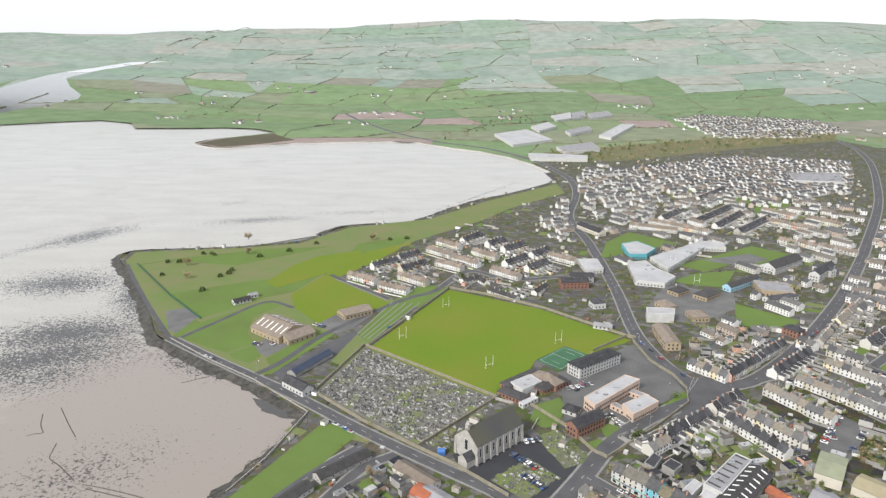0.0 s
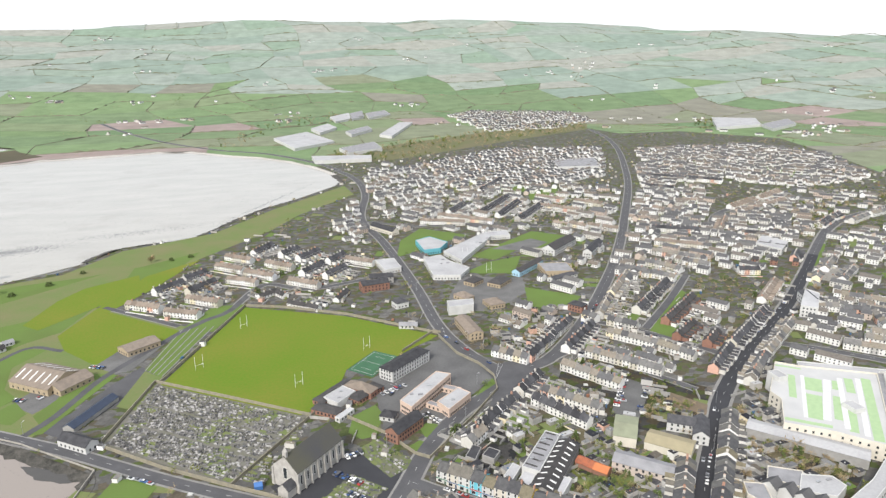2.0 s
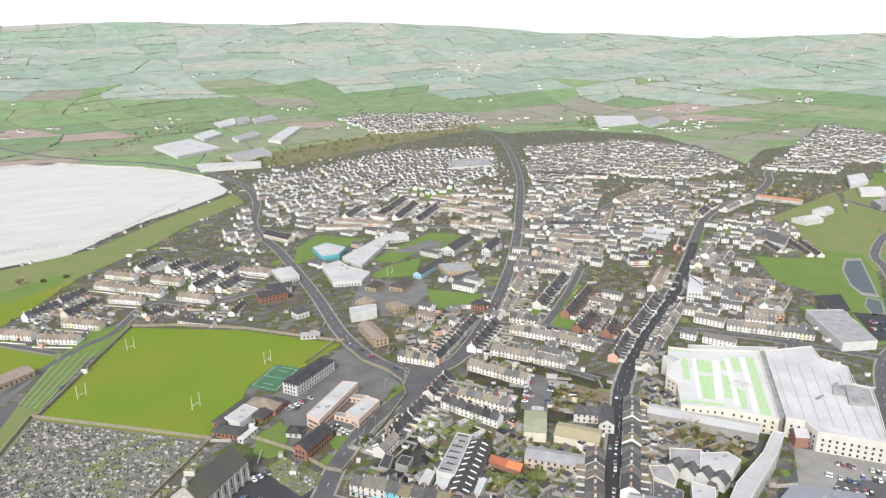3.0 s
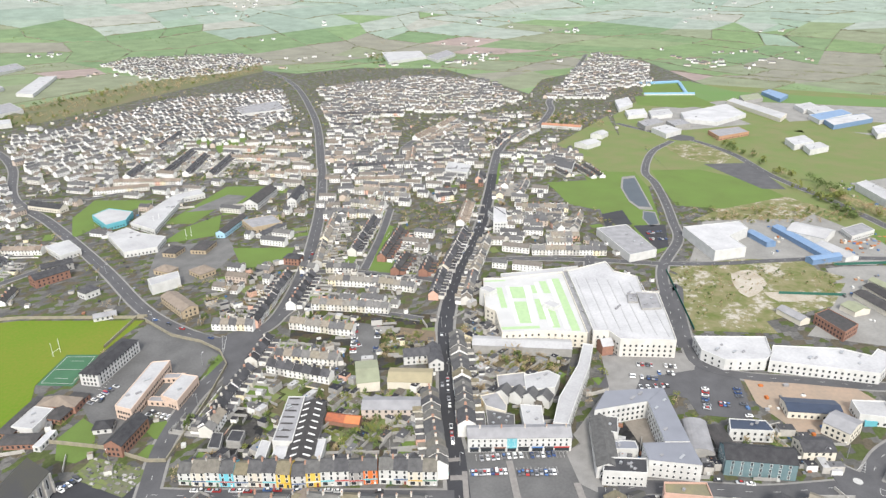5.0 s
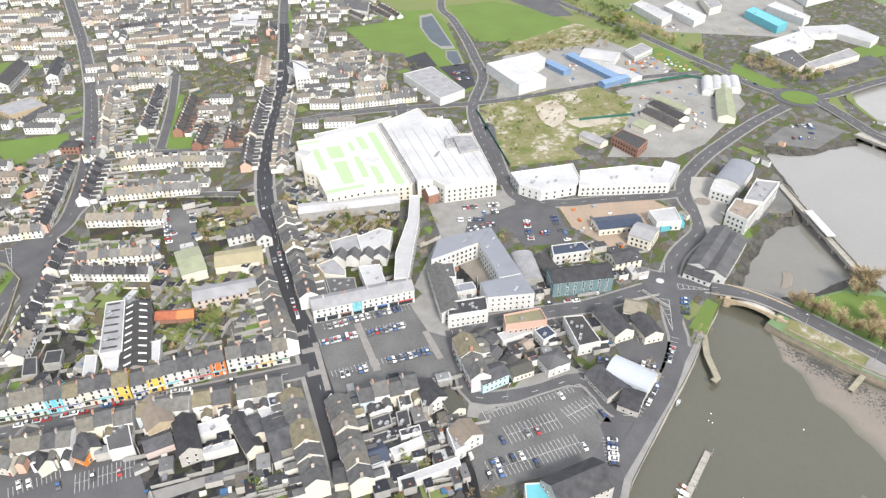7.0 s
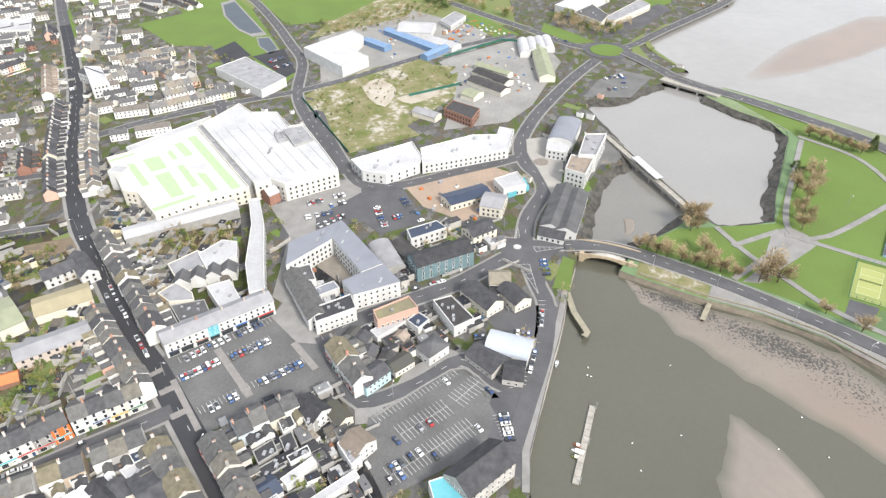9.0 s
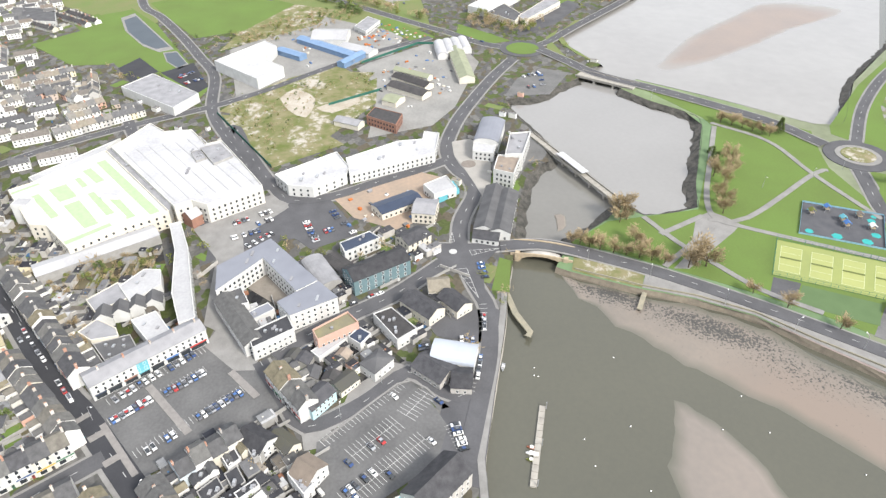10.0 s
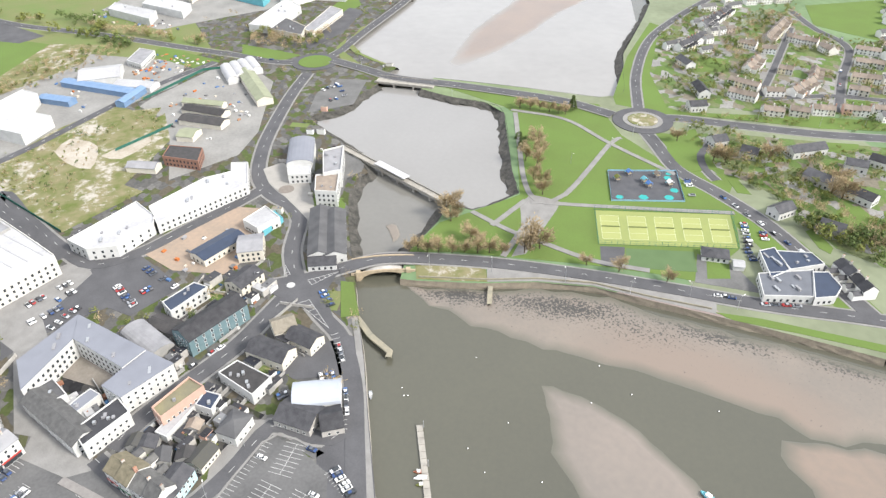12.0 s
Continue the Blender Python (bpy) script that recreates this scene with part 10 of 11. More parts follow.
wood("garden_scrub", [(259.4, 350.6), (274.6, 333.8), (271.3, 318.8), (241.2, 326.8)], 24, 4, "bare", "overgrown brown gardens")
wood("waste_scrub", [(486.3, 266.7), (508.0, 259.5), (538.5, 232.6), (575.0, 160.7), (523.2, 154.2), (548.0, 192.9), (425.9, 210.9)], 170, 2.6, "bare", "low scrub on the cleared site")
wood("roadside_trees", [(146.7, 393.6), (157.8, 404.8), (130.6, 376.0), (113.0, 362.8)], 14, 6, "bare", "reddish shrubs inside the school wall")
wood("field_trees", [(-7.5, 1653.4), (151.5, 2189.3), (384.9, 2296.3), (326.8, 2041.4), (147.4, 1890.7), (18.9, 1559.9)], 60, 9, "bare", "bare trees round the factories")
wood("hill_trees", [(1030.7, 3925.1), (1875.0, 5484.7), (1531.7, 3987.6), (1048.6, 3271.4)], 50, 12, "fir", "dark clumps of trees round a village")
wood("field_trees", [(1330.8, 1698.6), (1508.3, 1695.7), (1392.2, 1541.5), (1224.4, 1538.4)], 40, 12, "fir", "dark belt of conifers")
wood("field_trees", [(783.7, 780.3), (885.9, 749.3), (783.7, 692.1), (715.0, 701.0)], 50, 8, "bare", "bare trees between the estates")
wood("field_trees", [(947.1, 767.5), (983.9, 672.4), (958.5, 618.9), (856.7, 673.7)], 60, 9, "bare", "bare trees behind the school")

growth("garden_growth", TOWN_RING, 26000, "garden bushes, ivy and small bare trees between the houses", "shrub", (1.4, 4.8), 55.0, -0.02, 1350.0)
growth("garden_trees", TOWN_RING, 9000, "bare and evergreen garden trees of the town", "bare", (4.0, 8.5), 110.0, 0.05, 1500.0, 46)
ABBEY = [(612.2, -296.9), (689.0, -392.1), (667.6, -490.1), (540.7, -440.7), (533.2, -489.5), (524.9, -567.3), (342.6, -372.7), (331.6, -301.0), (247.7, -222.6), (267.8, -208.6), (321.5, -213.5), (357.4, -190.0), (435.2, -207.6), (534.1, -249.6)]
growth("garden_growth", ABBEY, 9000, "garden hedges, shrubs and small trees round the villas", "shrub", (1.6, 5.5), 40.0, 0.0, 2500.0, 44, True)


def far_clumps():
    """Woods, farm trees and hedge oaks out to the foothills."""
    rnd = random.Random(77)
    V, F, M = [], [], []
    for _ in range(420):
        r, a = 1500 + 3100 * rnd.random(), radians(rnd.uniform(-125, 75))
        cx, cy = -math.sin(a) * r, math.cos(a) * r
        if inside((cx, cy), WATER) or inside((cx, cy), TOWN_RING):
            continue
        long, turn = rnd.choice((20, 40, 90, 160)), rnd.uniform(0, math.pi)
        mat = rnd.choice((0, 0, 1, 1, 2))
        for _ in range(int(3 + long / 7)):
            t = rnd.uniform(-long, long)
            x, y = cx + math.cos(turn) * t + rnd.gauss(0, 7), cy + math.sin(turn) * t + rnd.gauss(0, 7)
            if not inside((x, y), WATER):
                clump(V, F, M, rnd, x, y, hill(x, y), rnd.uniform(6, 11), 1.2, 16, mat)
    green_mesh("far_woods", V, F, M, "scattered winter woods and farm trees of the countryside")


far_clumps()

# ---- cemetery ----
def cemetery():
    h = Heap()
    rnd = random.Random(21)

    def graves(quad, nu, nv, green, skip, lanes=()):
        A, B, C, D = [Vector(p) for p in quad]
        turn = math.atan2((D - A).y, (D - A).x)
        for i in range(nu):
            for j in range(nv):
                u, v = (i + rnd.uniform(0.2, 0.8)) / nu, (j + rnd.uniform(0.2, 0.8)) / nv
                p = (A.lerp(B, v)).lerp(D.lerp(C, v), u)
                if j in lanes or not open_to_sky(p.x, p.y):
                    continue
                m = Matrix.Translation((p.x, p.y, 0)) @ Matrix.Rotation(turn + rnd.uniform(-0.1, 0.1), 4, "Z")
                mossy = noise.noise((p.x / 13, p.y / 13, 2)) + 0.5 * (u - 0.5) < green
                if mossy:
                    a, b = rnd.uniform(1.0, 2.2), rnd.uniform(0.6, 1.6)
                    h.block(m, -a, a, -b, b, 0, rnd.uniform(0.13, 0.2), 3)
                if rnd.random() < skip:
                    continue
                if rnd.random() < 0.75:
                    h.block(m, -1.35, 1.35, -0.75, 0.75, 0, rnd.uniform(0.15, 0.35), rnd.choice((0, 0, 2, 2, 4, 4, 1)))
                h.block(m, 1.05, 1.3, -0.45, 0.45, 0, rnd.uniform(0.5, 1.3), rnd.choice((0, 0, 1, 2, 2, 4)))
    graves(((-81.7, 405.7), (-59.5, 473.4), (-8.9, 432.7), (-46.6, 374.8)), 34, 34, -0.4, 0.15, (11, 22))
    graves(((-46.6, 374.8), (-8.9, 432.7), (32.0, 398.5), (-14.3, 345.9)), 28, 34, -0.08, 0.25, (11, 22))
    graves(((27.0, 311.7), (49.1, 331.6), (63.9, 314.6), (43.4, 295.5)), 14, 9, 0.3, 0.35)
    graves(((-12.1, 347.7), (6.4, 367.7), (14.9, 361.4), (2.8, 337.6)), 9, 8, -0.1, 0.3)
    graves(((56.6, 352.8), (69.9, 362.2), (85.6, 330.4), (68.3, 322.3)), 12, 7, 0.1, 0.3)
    graves(((17.2, 377.7), (29.5, 394.0), (36.0, 392.0), (24.1, 374.5)), 7, 5, 0.0, 0.3)
    h.build("gravestones", [surface("pale_headstone", (0.42, 0.41, 0.39), (0.30, 0.29, 0.28), 0.5, 0.8), surface("dark_granite", (0.045, 0.045, 0.05), (0.08, 0.08, 0.08), 0.5, 0.4), surface("grey_headstone", (0.22, 0.215, 0.205), (0.155, 0.15, 0.145), 0.5, 0.85), rough_grass, surface("gravel_plot", (0.15, 0.145, 0.135), (0.10, 0.098, 0.09), 0.8, 0.95)], "crowded pale and dark gravestones with kerbs", "gravestones")


cemetery()
turf = surface("churchyard_turf", (0.10, 0.135, 0.045), (0.14, 0.135, 0.10), 0.15, 0.95, 0.8)
lawn([(26.4, 311.7), (49.1, 331.6), (63.9, 314.6), (43.2, 294.1)], 0.12, turf, "old churchyard grass among the graves")
lawn([(56.6, 352.8), (69.9, 362.2), (85.6, 330.4), (68.3, 322.3)], 0.12, turf, "old burial plot beside the church")
blue_tent = new("site_tent")
tagged(blue_tent, "small bright blue canvas tent by the churchyard wall", "tent")
blue_tent.location = (*(-0.1, 335.9), 0.1)
bm = bmesh.new()
gable_walls(bm, 2.2, 2.2, 2.2, 3.6)
part("canvas", bm, bright_blue, blue_tent)


def wall_line(name, pts, h, t, mat, label, category="wall"):
    bm = bmesh.new()
    ribbon(bm, [Vector(p) for p in pts], t / 2, min(-0.3, h - 0.8), h)
    return tagged(new(name, mesh(name, bm, mat)), label, category)


old_wall = surface("old_stone_wall", (0.30, 0.27, 0.20), (0.20, 0.19, 0.15), 0.3, 0.95, 2.0, bump=0.05)
for pts in ([(-84.3, 403.4), (-49.6, 370.1), (-14.5, 341.3), (5.9, 325.7), (34.9, 297.6)], [(-60.1, 478.4), (-11.1, 438.7), (36.6, 399.3), (50.8, 410.9)], [(-14.5, 341.3), (35.8, 398.5)], [(-84.6, 408.8), (-60.1, 478.4)], [(-56.8, 476.5), (6.2, 606.3)], [(6.2, 606.3), (40.3, 590.4), (88.3, 557.9), (151.5, 494.7)], [(115.2, 471.5), (149.3, 500.1), (153.7, 494.8)], [(56.3, 392.3), (75.6, 365.5), (87.3, 338.7), (93.9, 332.2)], [(93.9, 332.2), (108.3, 344.7), (133.0, 366.3), (160.8, 393.8), (166.1, 412.7), (163.1, 433.0), (153.4, 455.0), (150.1, 489.4)]):
    wall_line("boundary_wall", pts, 2.2, 0.5, old_wall, "old weathered stone boundary wall")
for pts in ([(-213.0, 488.1), (-171.3, 452.3), (-129.9, 421.6), (-84.7, 379.7)], [(-84.7, 379.7), (-98.8, 329.7), (-111.8, 299.6)]):
    wall_line("sea_parapet", pts, 1.0, 0.5, quay_stone, "low stone parapet above the shore")
wall_line("fence", [(-319.3, 672.0), (-251.1, 582.8), (-203.6, 528.0)], 1.8, 0.15, surface("green_fence", (0.05, 0.12, 0.09), (0.04, 0.10, 0.08)), "green mesh fence of the golf course", "fence")
for pts in ([(506.3, 187.2), (537.5, 150.0)], [(594.5, 175.5), (646.4, 129.5), (646.5, 103.5)], [(486.9, 269.6), (407.1, 206.4)]):
    wall_line("fence", pts, 2.2, 0.15, surface("dark_green_fence", (0.04, 0.13, 0.10), (0.03, 0.10, 0.08)), "green sheet fence round the yard", "fence")
wall_line("sea_wall_parapet", [(307.6, 16.4), (295.3, -17.0), (288.9, -42.1), (277.2, -68.5), (259.4, -90.8), (242.5, -115.1)], 1.0, 0.5, old_wall, "stone parapet between road and shore")
wall_line("car_park_kerb", [(189.8, 128.5), (206.6, 114.9), (221.8, 101.7), (224.0, 95.8), (219.9, 88.8), (212.0, 81.5)], 0.45, 0.9, paving, "low pale kerb wall round the car park", "wall")
wall_line("groyne", [(291.7, -17.6), (278.3, -12.5)], -1.2, 2.5, old_wall, "short stone jetty at the sea wall", "jetty")
wall_line("jetty", [(286.8, 53.1), (271.7, 49.0), (258.4, 42.3), (255.2, 43.8)], -0.3, 3.0, old_wall, "small stone harbour jetty", "jetty")


def goal(x, y, turn):
    root = tagged(new("goal_posts"), "white H-shaped rugby goal posts on the pitch", "goal posts", "goal posts")
    root.matrix_basis = Matrix.Translation((x, y, 0)) @ Matrix.Rotation(turn, 4, "Z")
    for s in (-1, 1):
        bm = bmesh.new()
        tube(bm, [(s * 3.0, 0, 0), (s * 3.0, 0, 10)], 0.12)
        part("post", bm, frame_white, root)
    bm = bmesh.new()
    tube(bm, [(-3.0, 0, 3), (3.0, 0, 3)], 0.1)
    part("crossbar", bm, frame_white, root)


for x, y in ((2.9, 557.5), (-31.2, 491.4), (34.0, 442.1), (90.6, 485.2)):
    goal(x, y, 0.5)
for x, y in ((248.8, 626.1), (243.9, 684.3)):
    goal(x, y, 0.2)

# ---- sports courts, playground, pond ----
courts = flat("tennis_courts", [(340.3, -99.7), (313.1, -173.2), (282.9, -157.6), (308.4, -86.8)], 0.16, surface("court_grass_carpet", (0.25, 0.28, 0.10), (0.215, 0.245, 0.095), 0.05, 0.95, 0.6), "five yellow-green tennis courts in a row", "tennis courts")
K = [Vector(p) for p in ((340.3, -99.7), (313.1, -173.2), (282.9, -157.6), (308.4, -86.8))]


def on_courts(u, v):
    return K[0].lerp(K[1], u).lerp(K[3].lerp(K[2], u), v)


line_paint = surface("court_line", (0.44, 0.47, 0.28), (0.40, 0.43, 0.26))
inner = surface("court_inner", (0.31, 0.33, 0.13), (0.275, 0.30, 0.12), 0.05, 0.95, 0.6)
for i in range(5):
    u0_, u1_ = (i + 0.16) / 5, (i + 0.84) / 5
    bm = bmesh.new()
    prism(bm, [tuple(on_courts(u, v)) for u, v in ((u0_, 0.15), (u1_, 0.15), (u1_, 0.85), (u0_, 0.85))], 0.0, 0.19)
    part("court", bm, inner, courts)
    bm = bmesh.new()
    for a, b in (((u0_, 0.15), (u1_, 0.15)), ((u0_, 0.85), (u1_, 0.85)), ((u0_, 0.15), (u0_, 0.85)), ((u1_, 0.15), (u1_, 0.85)), ((u0_, 0.33), (u1_, 0.33)), ((u0_, 0.67), (u1_, 0.67))):
        ribbon(bm, [on_courts(*a), on_courts(*b)], 0.12, 0.1, 0.22)
    tagged(part("court_lines", bm, line_paint, courts), "", "", "", "stuff")
    bm = bmesh.new()
    ribbon(bm, [on_courts(u0_, 0.5), on_courts(u1_, 0.5)], 0.04, 0.1, 1.1)
    part("net", bm, surface("green_net", (0.20, 0.23, 0.10), (0.17, 0.20, 0.09)), courts)
bm = bmesh.new()
loop = [on_courts(*p) for p in ((-0.005, -0.02), (1.005, -0.02), (1.005, 1.02), (-0.005, 1.02), (-0.005, -0.02))]
for k in range(4):
    n = 22 if k % 2 == 0 else 10
    for i in range(n):
        p = loop[k].lerp(loop[k + 1], i / n)
        box(bm, p.x - 0.06, p.x + 0.06, p.y - 0.06, p.y + 0.06, 0, 3)
    for z in (0.3, 1.5, 2.9):
        ribbon(bm, [loop[k], loop[k + 1]], 0.03, z, z + 0.08)
tagged(new("court_fence", mesh("court_fence", bm, surface("green_post", (0.05, 0.17, 0.12), (0.04, 0.14, 0.10)))), "tall green mesh fence round the tennis courts", "fence")
flat("bowling_green", [(300.2, -99.1), (286.9, -132.9), (270.5, -124.7), (284.7, -90.4)], 0.17, surface("dark_court", (0.10, 0.15, 0.07), (0.085, 0.13, 0.06), 0.1), "dark green bowling green", "bowling green")
flat("paved_place", [(306.2, -86.4), (301.4, -99.0), (284.0, -89.3), (290.1, -79.2)], 0.15, asphalt, "dark asphalt yard by the courts", "yard")
flat("paved_place", [(284.6, -133.5), (270.1, -146.7), (245.9, -146.3), (263.4, -118.9)], 0.13, pale_asphalt, "asphalt forecourt of the tennis club", "yard")
lawn([(277.8, -134.7), (274.0, -145.9), (260.7, -137.9), (264.1, -126.5)], 0.18, grass, "small clubhouse lawn")
play = flat("playground", [(381.5, -128.3), (368.0, -170.3), (333.4, -155.7), (347.3, -113.9)], 0.16, surface("play_rubber", (0.07, 0.072, 0.08), (0.10, 0.10, 0.105), 0.15), "dark rubber playground floor", "playground")
Q = [Vector(p) for p in ((381.5, -128.3), (368.0, -170.3), (333.4, -155.7), (347.3, -113.9))]
turq = surface("turquoise_rubber", (0.05, 0.34, 0.32), (0.04, 0.28, 0.27), 0.3)
for u, v, r in ((0.12, 0.95, 4), (0.45, 0.95, 5), (0.8, 0.95, 5), (0.85, 0.25, 4), (0.9, 0.7, 4.5), (0.88, 0.1, 3)):
    p = Q[0].lerp(Q[1], u).lerp(Q[3].lerp(Q[2], u), v * 0.92)
    disc("rubber_patch", p, r * 0.62, 0.21, turq, "turquoise rubber patch of the playground", "play surface", n=6)
for u, v, col in ((0.12, 0.35, bright_leaf), (0.5, 0.4, aqua), (0.55, 0.55, bright_blue), (0.85, 0.5, frame_white), (0.3, 0.15, bright_blue), (0.7, 0.2, brown_roof)):
    p = Q[0].lerp(Q[1], u).lerp(Q[3].lerp(Q[2], u), v)
    root = tagged(new("climbing_frame"), "colourful climbing frame with a slide in the playground", "play equipment", "play equipment")
    root.location = (p.x, p.y, 0.2)
    for x in (-1.5, 1.5):
        for y in (-1.2, 1.2):
            bm = bmesh.new()
            tube(bm, [(x, y, 0), (x, y, 3.2)], 0.1)
            part("post", bm, steel, root)
    bm = bmesh.new()
    box(bm, -1.6, 1.6, -1.3, 1.3, 1.6, 1.75)
    part("platform", bm, tan_stone, root)
    bm = bmesh.new()
    gable_roof(bm, 1.8, 1.5, 3.1, 4.2)
    part("canopy", bm, col, root)
    bm = bmesh.new()
    ribbon(bm, [Vector((1.6, 0)), Vector((3.0, 0)), Vector((5.0, 0))], 0.4, 1.6, 1.7, lambda t: -1.4 * t)
    part("slide", bm, aqua, root)
wall_line("fence", [(381.5, -128.3), (368.0, -170.3), (333.4, -155.7), (347.3, -113.9), (381.5, -128.3)], 1.2, 0.08, surface("pale_blue_fence", (0.25, 0.42, 0.52), (0.2, 0.36, 0.45)), "pale blue railing round the playground", "fence")
for pts in ([(703.1, 439.0), (716.8, 432.3), (678.8, 402.1), (629.1, 362.6), (622.3, 372.3), (635.7, 391.0), (669.7, 420.2)], [(611.0, 359.8), (614.8, 350.1), (587.8, 330.9), (577.8, 334.6), (592.1, 349.6)]):
    flat("pond_bank", [Vector(p) + (Vector(p) - sum((Vector(q) for q in pts), Vector((0, 0))) / len(pts)) * 0.18 for p in pts], 0.12, paving, "paved edge of the park pond", "bank")
    flat("pond", pts, 0.2, surface("pond_water", (0.085, 0.10, 0.115), (0.07, 0.085, 0.10), 0.05, 0.62), "still grey-blue park pond", "pond")
flat("car_park", [(574.1, 386.9), (600.0, 378.5), (568.1, 348.0), (544.1, 362.8)], 0.12, dark_asphalt, "dark asphalt car park by the pond", "car park")
flat("car_park", [(565.8, 345.6), (589.9, 325.0), (538.7, 294.1), (524.6, 298.5)], 0.12, dark_asphalt, "dark asphalt supermarket car park", "car park")
flat("yard", [(836.2, 402.5), (882.1, 360.7), (792.8, 284.7), (776.2, 304.8)], 0.12, asphalt, "empty asphalt yard by the bypass", "yard")

# ---- bridges ----
bridge_line = [(325.9, 56.0), (327.5, 40.4), (326.5, 28.2), (323.2, 13.2), (317.0, -4.2)]
road("bridge_road", bridge_line + [(304.5, -32.1), (282.8, -71.2), (260.2, -107.2), (238.4, -140.8), (220.0, -174.4), (203.0, -203.9)], 8.5, "grey causeway road over the stone bridge", height=lambda t: 1.6 * math.exp(-((t - 0.075) / 0.06) ** 2))


def arch_bridge():
    a, b = Vector((320.1, 50.2)), Vector((314.3, 16.9))
    root = tagged(new("arch_bridge"), "single-arched tan sandstone road bridge", "bridge")
    root.matrix_basis = line_pose(a, b, 0.5)
    L = (b - a).length / 2
    span, n = 11.5, 20
    for s, y in ((-1, -1.0), (1, 12.0)):
        bm = bmesh.new()
        bot = []
        xs = [-L] + [-span * math.cos(math.pi * k / n) for k in range(n + 1)] + [L]
        for x in xs:
            zb = -4.0 if abs(x) >= span - 0.01 else -3.2 + 4.3 * math.sqrt(max(0, 1 - (x / span) ** 2))
            zt = 2.6 - 1.4 * (x / L) ** 2
            bot.append((x, zb, zt))
        prev = None
        for x, zb, zt in bot:
            cur = [bm.verts.new(p) for p in ((x, y - 0.4, zb), (x, y - 0.4, zt), (x, y + 0.4, zt), (x, y + 0.4, zb))]
            if prev:
                for i in range(4):
                    bm.faces.new((prev[i], cur[i], cur[(i + 1) % 4], prev[(i + 1) % 4]))
            prev = cur
        part("spandrel_wall", bm, tan_stone, root)
    bm = bmesh.new()
    prev = None
    for k in range(n + 1):
        x = -span * math.cos(math.pi * k / n)
        z = -3.2 + 4.3 * math.sin(math.pi * k / n)
        cur = [bm.verts.new(p) for p in ((x, -0.6, z), (x, 11.6, z))]
        if prev:
            bm.faces.new((prev[0], prev[1], cur[1], cur[0]))
        prev = cur
    part("arch_vault", bm, stone_wall, root)
    for s in (-1, 1):
        bm = bmesh.new()
        box(bm, s * L * 0.78 - 1.2, s * L * 0.78 + 1.2, -2.2, 0.2, -4, 2.4)
        part("pier", bm, tan_stone, root)


arch_bridge()


def beam_bridge(a, b, width, label, name, z=1.4, piers=1, covered=False):
    a, b = Vector(a), Vector(b)
    root = tagged(new(name), label, "bridge")
    root.matrix_basis = line_pose(a, b, 0.5)
    L = (b - a).length / 2
    bm = bmesh.new()
    box(bm, -L, L, -width / 2, width / 2, z - 1.0, z)
    part("deck", bm, quay_stone, root)
    for s in (-1, 1):
        bm = bmesh.new()
        box(bm, -L, L, s * width / 2 - 0.15, s * width / 2 + 0.15, z, z + 1.0)
        part("parapet", bm, quay_stone, root)
    for i in range(piers):
        x = -L + 2 * L * (i + 1) / (piers + 1)
        bm = bmesh.new()
        box(bm, x - 0.8, x + 0.8, -width / 2 + 0.3, width / 2 - 0.3, -5, z - 1.0)
        part("pier", bm, quay_stone, root)
    if covered:
        bm = bmesh.new()
        box(bm, -L * 0.28, L * 0.28, -width / 2 - 0.2, width / 2 + 0.2, z + 2.6, z + 2.9)
        part("canopy", bm, white_roof, root)
    return root


beam_bridge((580.3, -13.7), (552.7, -57.0), 14, "low concrete road bridge with piers", "road_bridge", 0.6, 2)
road("bypass", [(635.5, 16.2), (608.7, -5.0), (578.2, -28.9), (549.6, -70.7), (520.3, -109.8), (490.5, -146.0), (456.9, -170.4)], 9.5, "bypass road across the river bridge", height=lambda t: 0.7)
beam_bridge((464.8, 33.4), (372.0, -18.1), 5, "old stone-piered footbridge with a pale covered span", "footbridge", 0.6, 6, True)

